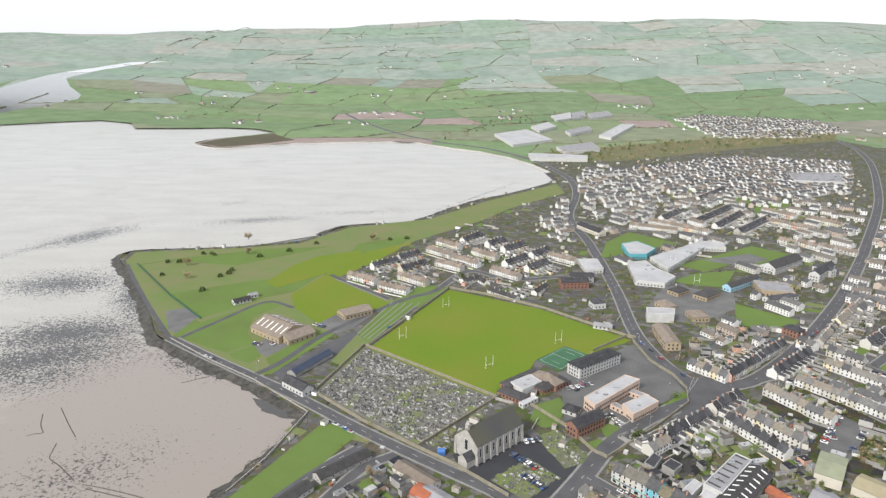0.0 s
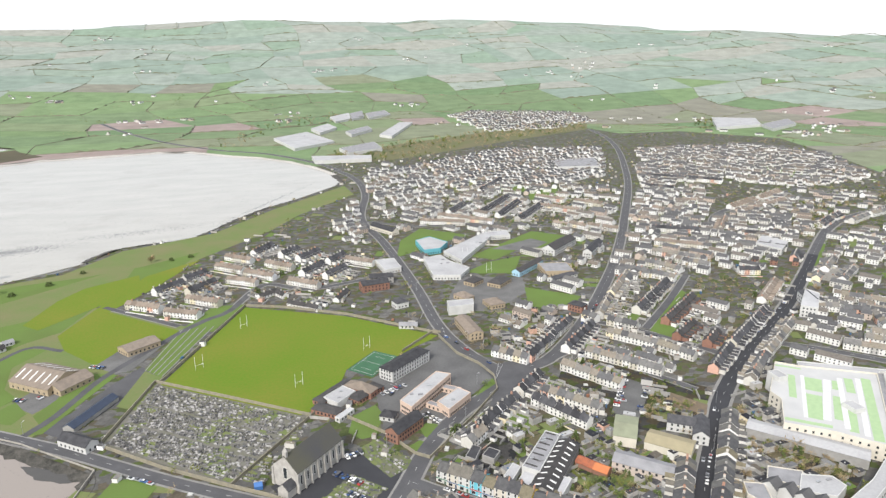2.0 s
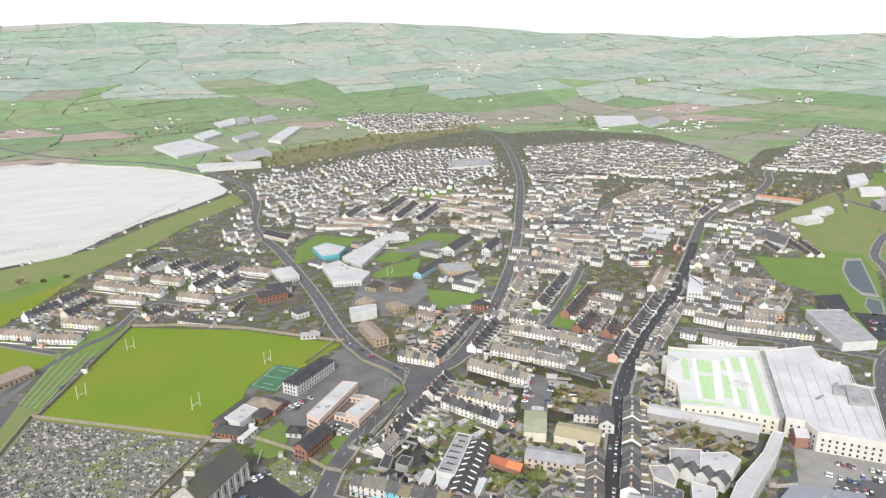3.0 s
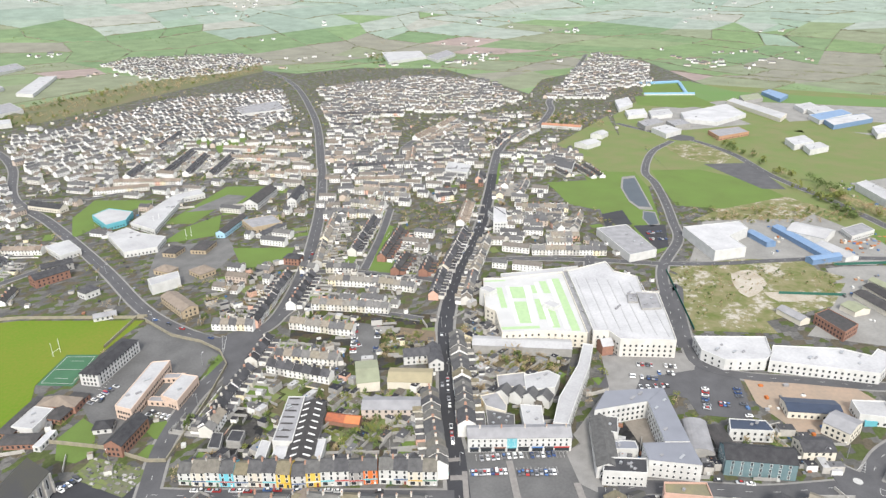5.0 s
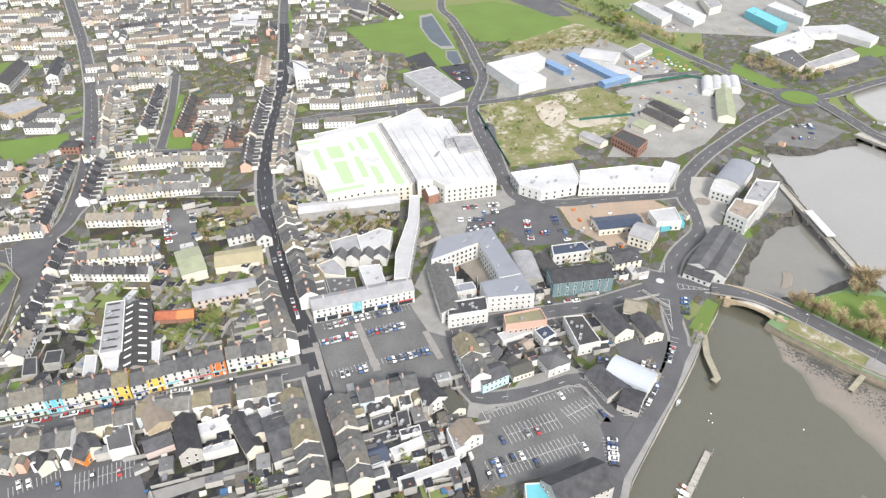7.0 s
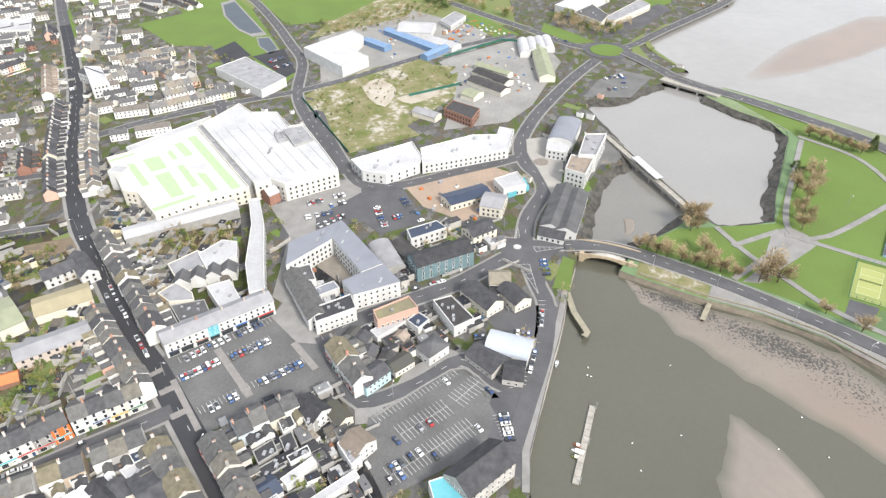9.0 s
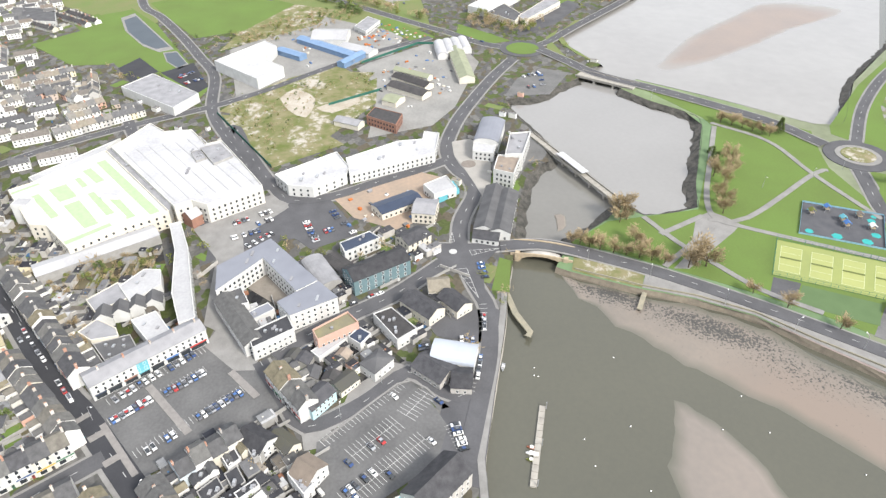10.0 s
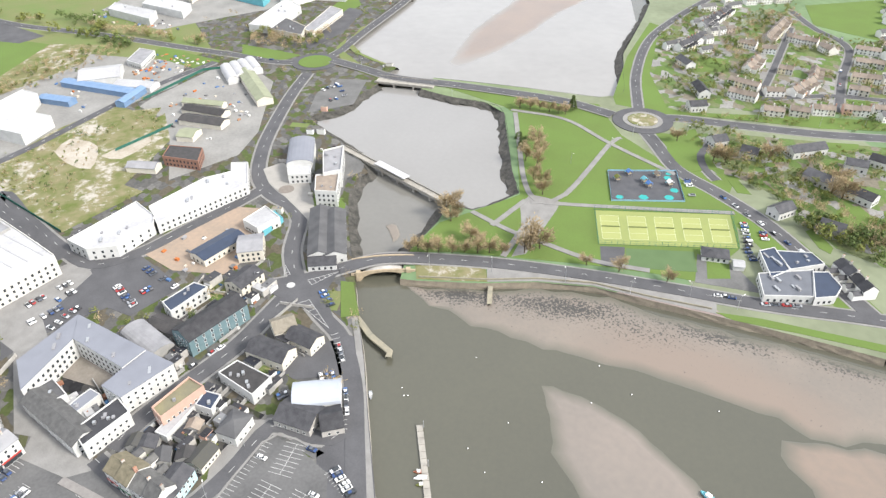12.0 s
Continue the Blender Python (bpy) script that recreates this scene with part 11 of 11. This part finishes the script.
# ---- harbour: pontoon, boats, buoys, sand bars ----
def sandbar(name, pts, z, mat, label, slope=0.0):
    """A low bank whose edge shelves gently under the water."""
    line = ccw([tuple(p) for p in smooth(list(pts) + [pts[0]], 6.0)[:-1]])
    rnd = random.Random(len(pts))
    line = [Vector(p) + Vector((rnd.gauss(0, 0.8), rnd.gauss(0, 0.8))) for p in line]
    n = len(line)
    area = abs(sum(line[i - 1].x * line[i].y - line[i].x * line[i - 1].y for i in range(n))) / 2
    slope = min(slope, 0.75 * area / sum((line[i] - line[i - 1]).length for i in range(n)))
    inward = []
    for i in range(n):
        d = (line[(i + 3) % n] - line[i - 3]).normalized()
        inward.append(Vector((-d.y, d.x)))
    deep = []
    if not slope:  # a compact bank shelves evenly towards its middle
        c = sum(line, Vector((0, 0))) / n
        inward, deep = [c - p for p in line], [0.34] * n
    for p, k in zip(line, inward if slope else ()):
        s = slope
        while s > 0.5 and not (inside(p + k * s * 2.2, line) and inside(p + k * s, line)):
            s *= 0.75
        deep.append(s)
    deep = deep if not slope else [min(deep[i - 2], deep[i - 1], deep[i], deep[(i + 1) % n], deep[(i + 2) % n]) for i in range(n)]
    bm = bmesh.new()
    rings = []
    for t, zz in ((0.0, -3.6), (0.05, -3.22), (0.45, -3.22 + (z + 3.22) * 0.45), (1.0, z)):
        rings.append([bm.verts.new((*(p + k * s * t), zz)) for p, k, s in zip(line, inward, deep)])
    for a, b in zip(rings, rings[1:]):
        for i in range(n):
            j = (i + 1) % n
            bm.faces.new((a[i], a[j], b[j], b[i]))
    from mathutils import geometry
    for t in geometry.tessellate_polygon([[v.co.copy() for v in rings[-1]]]):
        bm.faces.new([rings[-1][i] for i in t])
    return tagged(new(name, mesh(name, bm, mat)), label, "sand bar", kind="structure")


def wet_edge(m, low, z0=-3.2, z1=-2.95):
    """Sand that is soaked and dark near the water's level and dries above it."""
    n, l = m.node_tree.nodes, m.node_tree.links
    bsdf = n["Principled BSDF"]
    old = bsdf.inputs["Base Color"].links[0].from_socket
    geo = [k for k in n if k.type == "NEW_GEOMETRY"][0]
    sep, tex, add, rg, mix = n.new("ShaderNodeSeparateXYZ"), n.new("ShaderNodeTexNoise"), n.new("ShaderNodeMath"), n.new("ShaderNodeMapRange"), n.new("ShaderNodeMix")
    l.new(geo.outputs["Position"], sep.inputs[0])
    l.new(geo.outputs["Position"], tex.inputs["Vector"])
    tex.inputs["Scale"].default_value, tex.inputs["Detail"].default_value = 0.05, 6
    add.operation = "MULTIPLY_ADD"
    l.new(tex.outputs["Fac"], add.inputs[0])
    add.inputs[1].default_value = 0.22
    l.new(sep.outputs["Z"], add.inputs[2])
    rg.inputs["From Min"].default_value, rg.inputs["From Max"].default_value = z0 + 0.11, z1 + 0.11
    l.new(add.outputs[0], rg.inputs["Value"])
    mix.data_type = "RGBA"
    l.new(rg.outputs[0], mix.inputs["Factor"])
    mix.inputs["A"].default_value = (*low, 1)
    l.new(old, mix.inputs["B"])
    l.new(mix.outputs["Result"], bsdf.inputs["Base Color"])
    return m


wet_edge(sand, (0.115, 0.111, 0.088))
pale_sand = wet_edge(surface("pale_damp_sand", (0.22, 0.188, 0.162), (0.18, 0.16, 0.14), 0.02, 0.2, 0.3), (0.115, 0.111, 0.088))
sandbar("sand_bar", [(224.1, -17.6), (217.3, -26.6), (206.0, -37.1), (189.2, -46.5), (170.2, -53.1), (153.5, -57.1), (139.9, -55.0), (150.2, -18.8), (164.4, -10.2), (188.3, -9.1)], -2.9, pale_sand, "pale pinkish sand bar in the harbour")
sandbar("sand_bar", [(168.6, -97.6), (163.1, -111.7), (152.6, -133.6), (136.4, -152.5), (112.8, -127.2), (129.6, -91.1), (145.3, -94.5), (156.0, -93.1)], -2.9, sand, "pinkish sand bar in the harbour")
shore_mud = weedy(surface("stony_foreshore", (0.205, 0.175, 0.145), (0.165, 0.146, 0.125), 0.03, 0.5, 0.5), (0.05, 0.048, 0.043), [((301.8, 19.9), (281.8, -23.9), 14, 1.0), ((285.8, -10.2), (249.4, -85.3), 16, 0.95), ((251.7, -80.4), (205.9, -137.7), 13, 0.85), ((209.4, -134.5), (179.7, -168.4), 10, 0.8), ((263.7, -46.9), (225.1, -100.8), 16, 0.55)], (0.20, 0.16, 0.13), [((222.8, -56.4), (174.7, -107.5), 40, 0.9)], 0.8, 0.27)
wet_edge(shore_mud, (0.115, 0.111, 0.088))
sandbar("foreshore", [(305.5, 24.1), (297.3, 1.4), (291.4, -15.6), (284.2, -43.3), (272.2, -69.3), (254.7, -88.2), (231.7, -114.2), (210.2, -141.2), (187.4, -166.2), (167.4, -185.6), (143.6, -160.2), (154.4, -135.3), (164.5, -110.1), (176.4, -103.5), (197.1, -82.8), (221.2, -55.5), (242.8, -26.5), (262.9, -5.7), (280.2, 9.2), (293.9, 20.3)], -2.75, shore_mud, "tan foreshore with dark weed below the sea wall", 14.0)
flat("estuary_mud", [(715.3, 22.0), tuple(u0 + far_up), tuple(u1 + far_up), (475.4, -216.4), (479.7, -184.3), (525.7, -111.8), (561.1, -54.3), (572.5, -18.0), (631.2, 11.7)], -3.12, surface("estuary_mud", (0.262, 0.255, 0.24), (0.225, 0.217, 0.205), 0.01, 0.2, 0.1), "pale wet mudflat of the upper estuary", "mudflat")
sandbar("sand_ridge", [(599.0, -76.0), (677.7, -121.9), (750.4, -186.2), (808.2, -248.9), (783.0, -324.1), (708.6, -235.0), (654.0, -178.6), (610.7, -123.2), (587.3, -81.5)], -2.8, wet_edge(surface("estuary_ridge_sand", (0.235, 0.18, 0.145), (0.19, 0.155, 0.133), 0.03, 0.35, 0.3), (0.235, 0.226, 0.212), -3.15, -2.85), "pinkish sand ridge in the upper estuary")
flat("river_pool", [(468.0, 46.0), (464.0, 32.0), (372.0, -18.5), (352.0, -12.0), (317.0, 8.4), (329.0, 52.5), (414.0, 46.8)], -3.15, surface("grey_pool_water", (0.165, 0.16, 0.145), (0.145, 0.14, 0.127), 0.02, 0.14, 0.3), "still grey river water below the footbridge", "water")
flat("basin_water", [(541.7, 51.4), (570.1, -17.5), (554.1, -52.5), (504.0, -113.4), (364.0, -72.0), (350.0, -30.0), (372.0, -18.1), (464.8, 33.4), (470.0, 48.0)], -3.14, surface("still_basin_water", (0.235, 0.23, 0.22), (0.215, 0.21, 0.20), 0.02, 0.14, 0.3), "still pale grey water of the river basin", "water")
sandbar("mud_bank", [(365.7, 21.7), (365.4, 16.7), (352.0, 16.9), (344.9, 22.7), (354.2, 24.4)], -2.7, shore_mud, "dark weedy islet in the river")
sandbar("tide_pool", [(-132.6, 406.5), (-112.1, 397.0), (-86.0, 377.6), (-86.3, 371.6), (-99.5, 374.1), (-118.2, 384.7)], -2.5, surface("dark_pool_water", (0.05, 0.047, 0.042), (0.065, 0.06, 0.053), 0.1, 0.12), "dark shallow tide pool below the shore wall")
for pts in ([(-180.7, 421.6), (-159.4, 434.6)], [(-188.1, 305.2), (-149.9, 293.7)]):
    wall_line("old_groyne", pts, -2.45, 0.4, rock, "low weed-covered stone groyne on the mud", "groyne")


for pts in ([(-245.4, 387.3), (-233.9, 372.5), (-225.7, 362.3), (-218.5, 353.7)], [(-252.7, 379.6), (-247.0, 367.1), (-240.7, 358.3), (-244.7, 357.0), (-248.7, 354.5)], [(-226.3, 347.1), (-224.2, 338.5), (-221.9, 331.9), (-213.3, 325.6), (-205.1, 318.5), (-197.2, 311.6)], [(-190.3, 308.7), (-176.5, 305.1), (-159.2, 299.7), (-145.3, 294.4)]):
    wall_line("weed_line", smooth(pts, 2.0), -2.52, 0.5, rock, "dark crooked line of weed on the mud", "weed")


def pontoon():
    a, b = Vector((215.3, 38.9)), Vector((175.3, 44.9))
    root = tagged(new("pontoon"), "long narrow grey floating pontoon", "pontoon")
    root.matrix_basis = line_pose(a, b, 0.5, -3.2)
    L = (b - a).length / 2
    n = 12
    for i in range(n):
        x = -L + 2 * L * i / n
        bm = bmesh.new()
        box(bm, x + 0.1, x + 2 * L / n - 0.1, -1.3, 1.3, 0, 0.7)
        part("float", bm, quay_stone, root)
    for x in (-L + 1, 0, L - 1):
        bm = bmesh.new()
        tube(bm, [(x, 1.6, -1), (x, 1.6, 4)], 0.2)
        part("pile", bm, steel, root)


pontoon()


def boat(x, y, turn, s=1.0, col=None, z=-3.2):
    root = tagged(new("boat"), "small moored motor boat with a cabin", "boat", "moored boats")
    root.matrix_basis = Matrix.Translation((x, y, z)) @ Matrix.Rotation(turn, 4, "Z") @ Matrix.Scale(s, 4)
    bm = bmesh.new()
    secs = []
    for px_, w in ((-3, 0.95), (-1, 1.15), (1, 1.05), (2.4, 0.6), (3.4, 0.05)):
        secs.append([bm.verts.new(p) for p in ((px_, -w, 0.9), (px_, -w * 0.6, -0.2), (px_, w * 0.6, -0.2), (px_, w, 0.9))])
    for p, q in zip(secs, secs[1:]):
        for i in range(4):
            bm.faces.new((p[i], q[i], q[(i + 1) % 4], p[(i + 1) % 4]))
    bm.faces.new(secs[0])
    bm.faces.new(secs[-1][::-1])
    part("hull", bm, col or frame_white, root)
    bm = bmesh.new()
    box(bm, -0.6, 1.4, -0.75, 0.75, 0.85, 1.9)
    part("cabin", bm, frame_white, root)
    bm = bmesh.new()
    box(bm, 1.0, 1.45, -0.6, 0.6, 1.3, 1.75)
    part("windscreen", bm, glass, root)


for (x, y), t, s, col in (((237.1, 55.4), 3.0, 0.75, steel), ((190.6, 44.5), 1.4, 0.8, None), ((187.6, 44.8), 1.4, 0.7, bright_leaf), ((193.4, 44.3), 1.3, 0.7, rust_roof), ((152.7, -56.2), 0.4, 1.1, aqua)):
    boat(x, y, t, s, col)
bm = bmesh.new()
bmesh.ops.create_icosphere(bm, subdivisions=2, radius=0.32)
buoy_me = mesh("buoy", bm, frame_white)
for x, y in ((246.1, 4.5), (237.6, 41.3), (233.0, 41.6), (232.5, 39.9), (198.9, 23.0), (186.3, 20.1), (176.2, 0.5), (225.5, -47.2), (206.8, -34.4), (206.3, -53.1), (206.5, 3.2), (187.8, -83.5)):
    ob = tagged(new("buoy", buoy_me), "round white mooring buoy on the water", "buoy", "mooring buoys")
    ob.location = (x, y, -3.0)

# ---- street lamps ----
def lamp_template():
    root = tagged(new("street_lamp"), "tall grey street lamp with a curved arm", "street lamp", "street lamps")
    bm = bmesh.new()
    tube(bm, [(0, 0, 0), (0, 0, 8.0)], 0.14, 0.08)
    part("pole", bm, steel, root)
    bm = bmesh.new()
    tube(bm, [(0, 0, 8.0), (0.8, 0, 8.5), (1.8, 0, 8.6)], 0.07)
    part("arm", bm, steel, root)
    bm = bmesh.new()
    box(bm, 1.6, 2.4, -0.18, 0.18, 8.5, 8.68)
    part("lantern", bm, frame_white, root)
    return root


LAMP = lamp_template()
lamp_at = [(315.1, 8.9), (301.0, -21.4), (282.2, -55.0), (264.6, -82.7), (254.3, -110.0), (239.0, -126.9), (314.6, -50.6), (397.6, -109.5), (410.4, -144.8), (423.0, -168.7), (411.9, -205.0), (396.0, -303.1), (386.5, -333.7), (417.0, -266.6), (611.4, -5.5), (528.5, -64.7), (325.0, 98.8), (335.2, 91.0), (257.5, 63.3)] + [(195.3, 225.6), (215.3, 263.8), (252.2, 288.9), (289.7, 332.8), (221.9, 108.7), (201.4, 123.0), (160.8, 189.4)] + [(73.0, 350.0), (153.1, 484.3), (127.7, 366.2), (-83.2, 401.2), (-130.8, 432.5), (150.2, 404.7)] + [(162.3, 595.8), (169.4, 474.5), (334.2, 557.3), (426.1, 666.8)]
for i, (x, y) in enumerate(lamp_at):
    m = pose(x, y, 0, 0, 0, RND.uniform(0, 360))
    if i == 0:
        LAMP.matrix_basis = m
    else:
        copy_thing(LAMP, m)

# ---- parked and halted cars ----
car_line((205.3, 221.6), (218.2, 211.4), 6)
car_line((218.5, 210.9), (235.0, 196.2), 8)
car_line((194.4, 217.5), (207.5, 205.6), 9)
car_line((209.9, 201.6), (224.3, 187.9), 9)
car_line((180.1, 197.6), (190.2, 188.1), 5, fill=0.8)
car_line((198.0, 182.7), (213.1, 168.3), 10)
car_line((243.0, 281.1), (203.0, 238.0), 9, False, 0.9)
car_line((289.7, 332.8), (203.5, 246.0), 6, False, 0.4)
car_line((90.1, 306.1), (112.6, 282.2), 9, False, 0.7)
car_line((116.6, 279.7), (162.9, 230.7), 14, False, 0.6)
car_line((344.5, 169.9), (323.9, 158.4), 7)
car_line((357.2, 157.0), (333.3, 138.5), 8, True, 0.7)
car_line((334.8, 156.6), (338.0, 151.3), 3)
car_line((339.6, 212.1), (354.9, 192.0), 9, True, 0.7)
car_line((325.3, 208.0), (334.3, 194.1), 8, True, 0.7)
car_line((316.4, 198.8), (331.9, 185.9), 9, True, 0.7)
car_line((339.9, 197.7), (346.8, 189.4), 4)
car_line((310.8, 66.9), (296.1, 63.7), 4)
car_line((240.5, 65.4), (226.4, 66.9), 4, False, 1)
car_line((269.2, 64.2), (257.7, 63.8), 3, False, 1)
car_line((201.8, 76.0), (187.6, 71.3), 6, True, 1)
car_line((250.4, 75.7), (251.0, 68.1), 3)
car_line((244.0, 94.5), (244.9, 89.7), 3)
car_line((271.8, 131.2), (283.2, 115.1), 4, False, 0.7)
car_line((303.8, -175.4), (281.2, -163.2), 7)
car_line((296.0, -181.1), (284.1, -176.0), 4)
car_line((238.8, -139.5), (231.2, -157.9), 4, False, 0.9)
car_line((250.7, -122.1), (246.0, -130.2), 3, False, 1)
car_line((357.0, -171.4), (336.7, -162.8), 6, True, 0.6)
car_line((346.1, -178.6), (252.7, -188.7), 9, False, 0.5)
car_line((544.5, 42.2), (550.1, 23.4), 4, True, 0.5)
car_line((579.1, 19.2), (548.5, 18.2), 3, True, 0.7)
square = [o for o in scene.objects if o.name.startswith("square")][0]
for a, b, n, dbl in (((203.5, 222.0), (236.5, 192.0), 24, False), ((193.2, 216.9), (224.6, 187.4), 24, False), ((178.1, 199.4), (213.8, 167.1), 26, False)):
    bays("bay_lines", a, b, n, 4.6, 0.16, square, dbl)
cobble = surface("pale_crossing_paving", (0.245, 0.232, 0.22), (0.185, 0.175, 0.166), 0.4, 0.9, 2.0)
lift = 0.30
for a, b, w in (((214.8, 210.1), (190.9, 183.4), 5), ((185.1, 222.4), (190.6, 217.3), 5), ((174.0, 211.0), (179.2, 206.1), 5), ((193.4, 220.6), (170.2, 196.6), 4), ((225.1, 176.8), (211.2, 161.0), 5), ((193.7, 232.2), (198.6, 228.3), 4)):
    bm = bmesh.new()
    lift += 0.012
    ribbon(bm, [Vector(a), Vector(b)], w / 3, 0.0, lift)
    part("crossing", bm, cobble, square)
park_lot = [o for o in scene.objects if o.name.startswith("car_park")][0]
for a, b, n, dbl in (((187.1, 126.2), (219.7, 98.1), 22, False), ((183.4, 115.3), (201.0, 99.6), 12, True), ((163.7, 114.8), (193.2, 87.6), 22, True), ((204.8, 96.3), (217.1, 88.5), 7, True), ((199.8, 79.9), (187.5, 74.1), 8, False)):
    bays("bay_lines", a, b, n, 5.0 if not dbl else 4.8, 0.16, park_lot, dbl)
for x, y in ((167.0, 114.8), (168.3, 113.4), (169.8, 111.8), (173.2, 108.8), (175.9, 106.0), (161.5, 113.9), (164.5, 110.3), (175.4, 99.5), (187.9, 108.5), (190.8, 104.8), (179.7, 116.0), (214.2, 102.3), (212.6, 83.1), (191.8, 84.7)):
    car(x, y, 0.85 + RND.uniform(-0.05, 0.05), 0.25)
car_line((-132.6, 477.1), (-121.0, 487.7), 7)
car_line((-146.7, 481.0), (-139.5, 477.0), 3)
car_line((-106.6, 517.9), (-96.3, 512.3), 4)
car_line((-66.5, 366.7), (-52.9, 355.6), 4, False, 1)
car_line((-177.7, 458.7), (-166.3, 449.6), 2, False, 1)
car_line((39.9, 335.3), (52.5, 321.1), 9)
car_line((44.0, 343.8), (51.2, 349.8), 3)
car_line((94.3, 372.2), (108.3, 379.1), 5)
car_line((83.4, 411.4), (104.3, 419.6), 6, True, 0.6)
car_line((-91.1, 629.7), (-67.2, 614.0), 8, True, 0.8)
car_line((-61.1, 606.3), (-35.8, 588.8), 8, True, 0.8)
car_line((149.8, 505.6), (175.8, 412.8), 7, False, 0.5)
car_line((235.2, 439.7), (318.0, 521.4), 10, False, 0.6)
car_line((245.5, 440.1), (346.5, 550.8), 10, False, 0.5)
car_line((240.2, 369.8), (227.7, 341.8), 6, True, 0.6)
car_line((205.9, 341.5), (198.3, 323.3), 5, True, 0.9)
car_line((240.0, 277.8), (293.2, 332.7), 5, False, 0.4)
car_line((362.1, 390.4), (491.2, 473.8), 9, False, 0.5)
car_line((554.2, 325.3), (569.5, 315.0), 7, True, 0.9)
car_line((542.2, 316.1), (554.4, 304.6), 6, True, 0.9)
car_line((757.8, 182.4), (775.6, 146.9), 6, True, 0.6)
car_line((665.7, 85.6), (650.9, 65.1), 2, False, 0.8)
car_line((558.7, -462.5), (442.3, -359.7), 5, False, 0.6)

car_line((32.2, 340.8), (42.9, 349.6), 5, True, 0.9)
car_line((44.2, 315.9), (54.7, 303.4), 7, True, 0.8)
car_line((48.2, 347.2), (58.7, 350.5), 5, True, 0.9)
car_line((106.8, 374.2), (111.7, 366.1), 3, True, 1.0)
car_line((89.9, 412.0), (99.1, 401.9), 3, True, 0.8)
car_line((281.7, -161.7), (269.3, -158.2), 4)
car_line((566.9, 39.5), (579.1, 19.2), 5, True, 0.8)
car_line((251.2, 378.6), (223.7, 347.6), 9, True, 0.75, 0.35)
car_line((259.8, 364.6), (231.6, 334.7), 9, True, 0.75, 0.35)

# ---- painted markings of the junctions ----
def painted(strokes, label, z=0.42, half=0.11):
    bm = bmesh.new()
    for a, b in strokes:
        ribbon(bm, [Vector(a), Vector(b)], half, z - 0.03, z)
    tagged(new("road_marking", mesh("road_marking", bm, white_paint)), label, "road marking", kind="structure")


def hatch(a, b, c, n=6):
    """A hatched traffic triangle."""
    a, b, c = Vector(a), Vector(b), Vector(c)
    return [(a, b), (b, c), (c, a)] + [(a.lerp(b, i / n), a.lerp(c, i / n)) for i in range(1, n)]


painted(hatch((281.3, 67.3), (303.9, 79.6), (305.0, 73.9)), "white hatched triangle on the bridge junction")
painted(hatch((323.9, 56.3), (321.3, 73.0), (316.9, 71.4)), "white hatched triangle at the bridge head")
painted(hatch((338.1, 83.3), (328.2, 84.7), (328.8, 81.4), 4), "white hatched island in the quay road")
painted([(Vector((276.8, 63.1)).lerp(Vector((257.4, 62.8)), i / 6), Vector((276.3, 66.9)).lerp(Vector((257.3, 66.4)), i / 6)) for i in range(7)], "white parking bay lines on the quay", 0.30)
painted([(Vector((240.5, 65.4)).lerp(Vector((219.1, 68.0)), i / 9), Vector((240.9, 67.8)).lerp(Vector((219.5, 70.3)), i / 9)) for i in range(10)], "white parking bay lines along the quay", 0.30)
painted(hatch((163.5, 404.9), (179.1, 427.4), (177.5, 430.7), 5), "white hatched island at the road junction", 0.40)
painted([(Vector((93.1, 426.2)).lerp(Vector((111.6, 450.5)), i / 10), Vector((96.6, 420.2)).lerp(Vector((115.0, 444.0)), i / 10)) for i in range(11)], "white parking bay lines in the school yard", 0.12)

wall_line("quay_edge", [(p[0] + (q[1] - p[1]) / math.dist(p, q) * -1.8, p[1] + (q[0] - p[0]) / math.dist(p, q) * 1.8) for p, q in zip(QUAY_LINE, QUAY_LINE[1:])], 0.26, 3.0, paving, "pale stone coping along the quay edge", "quay")
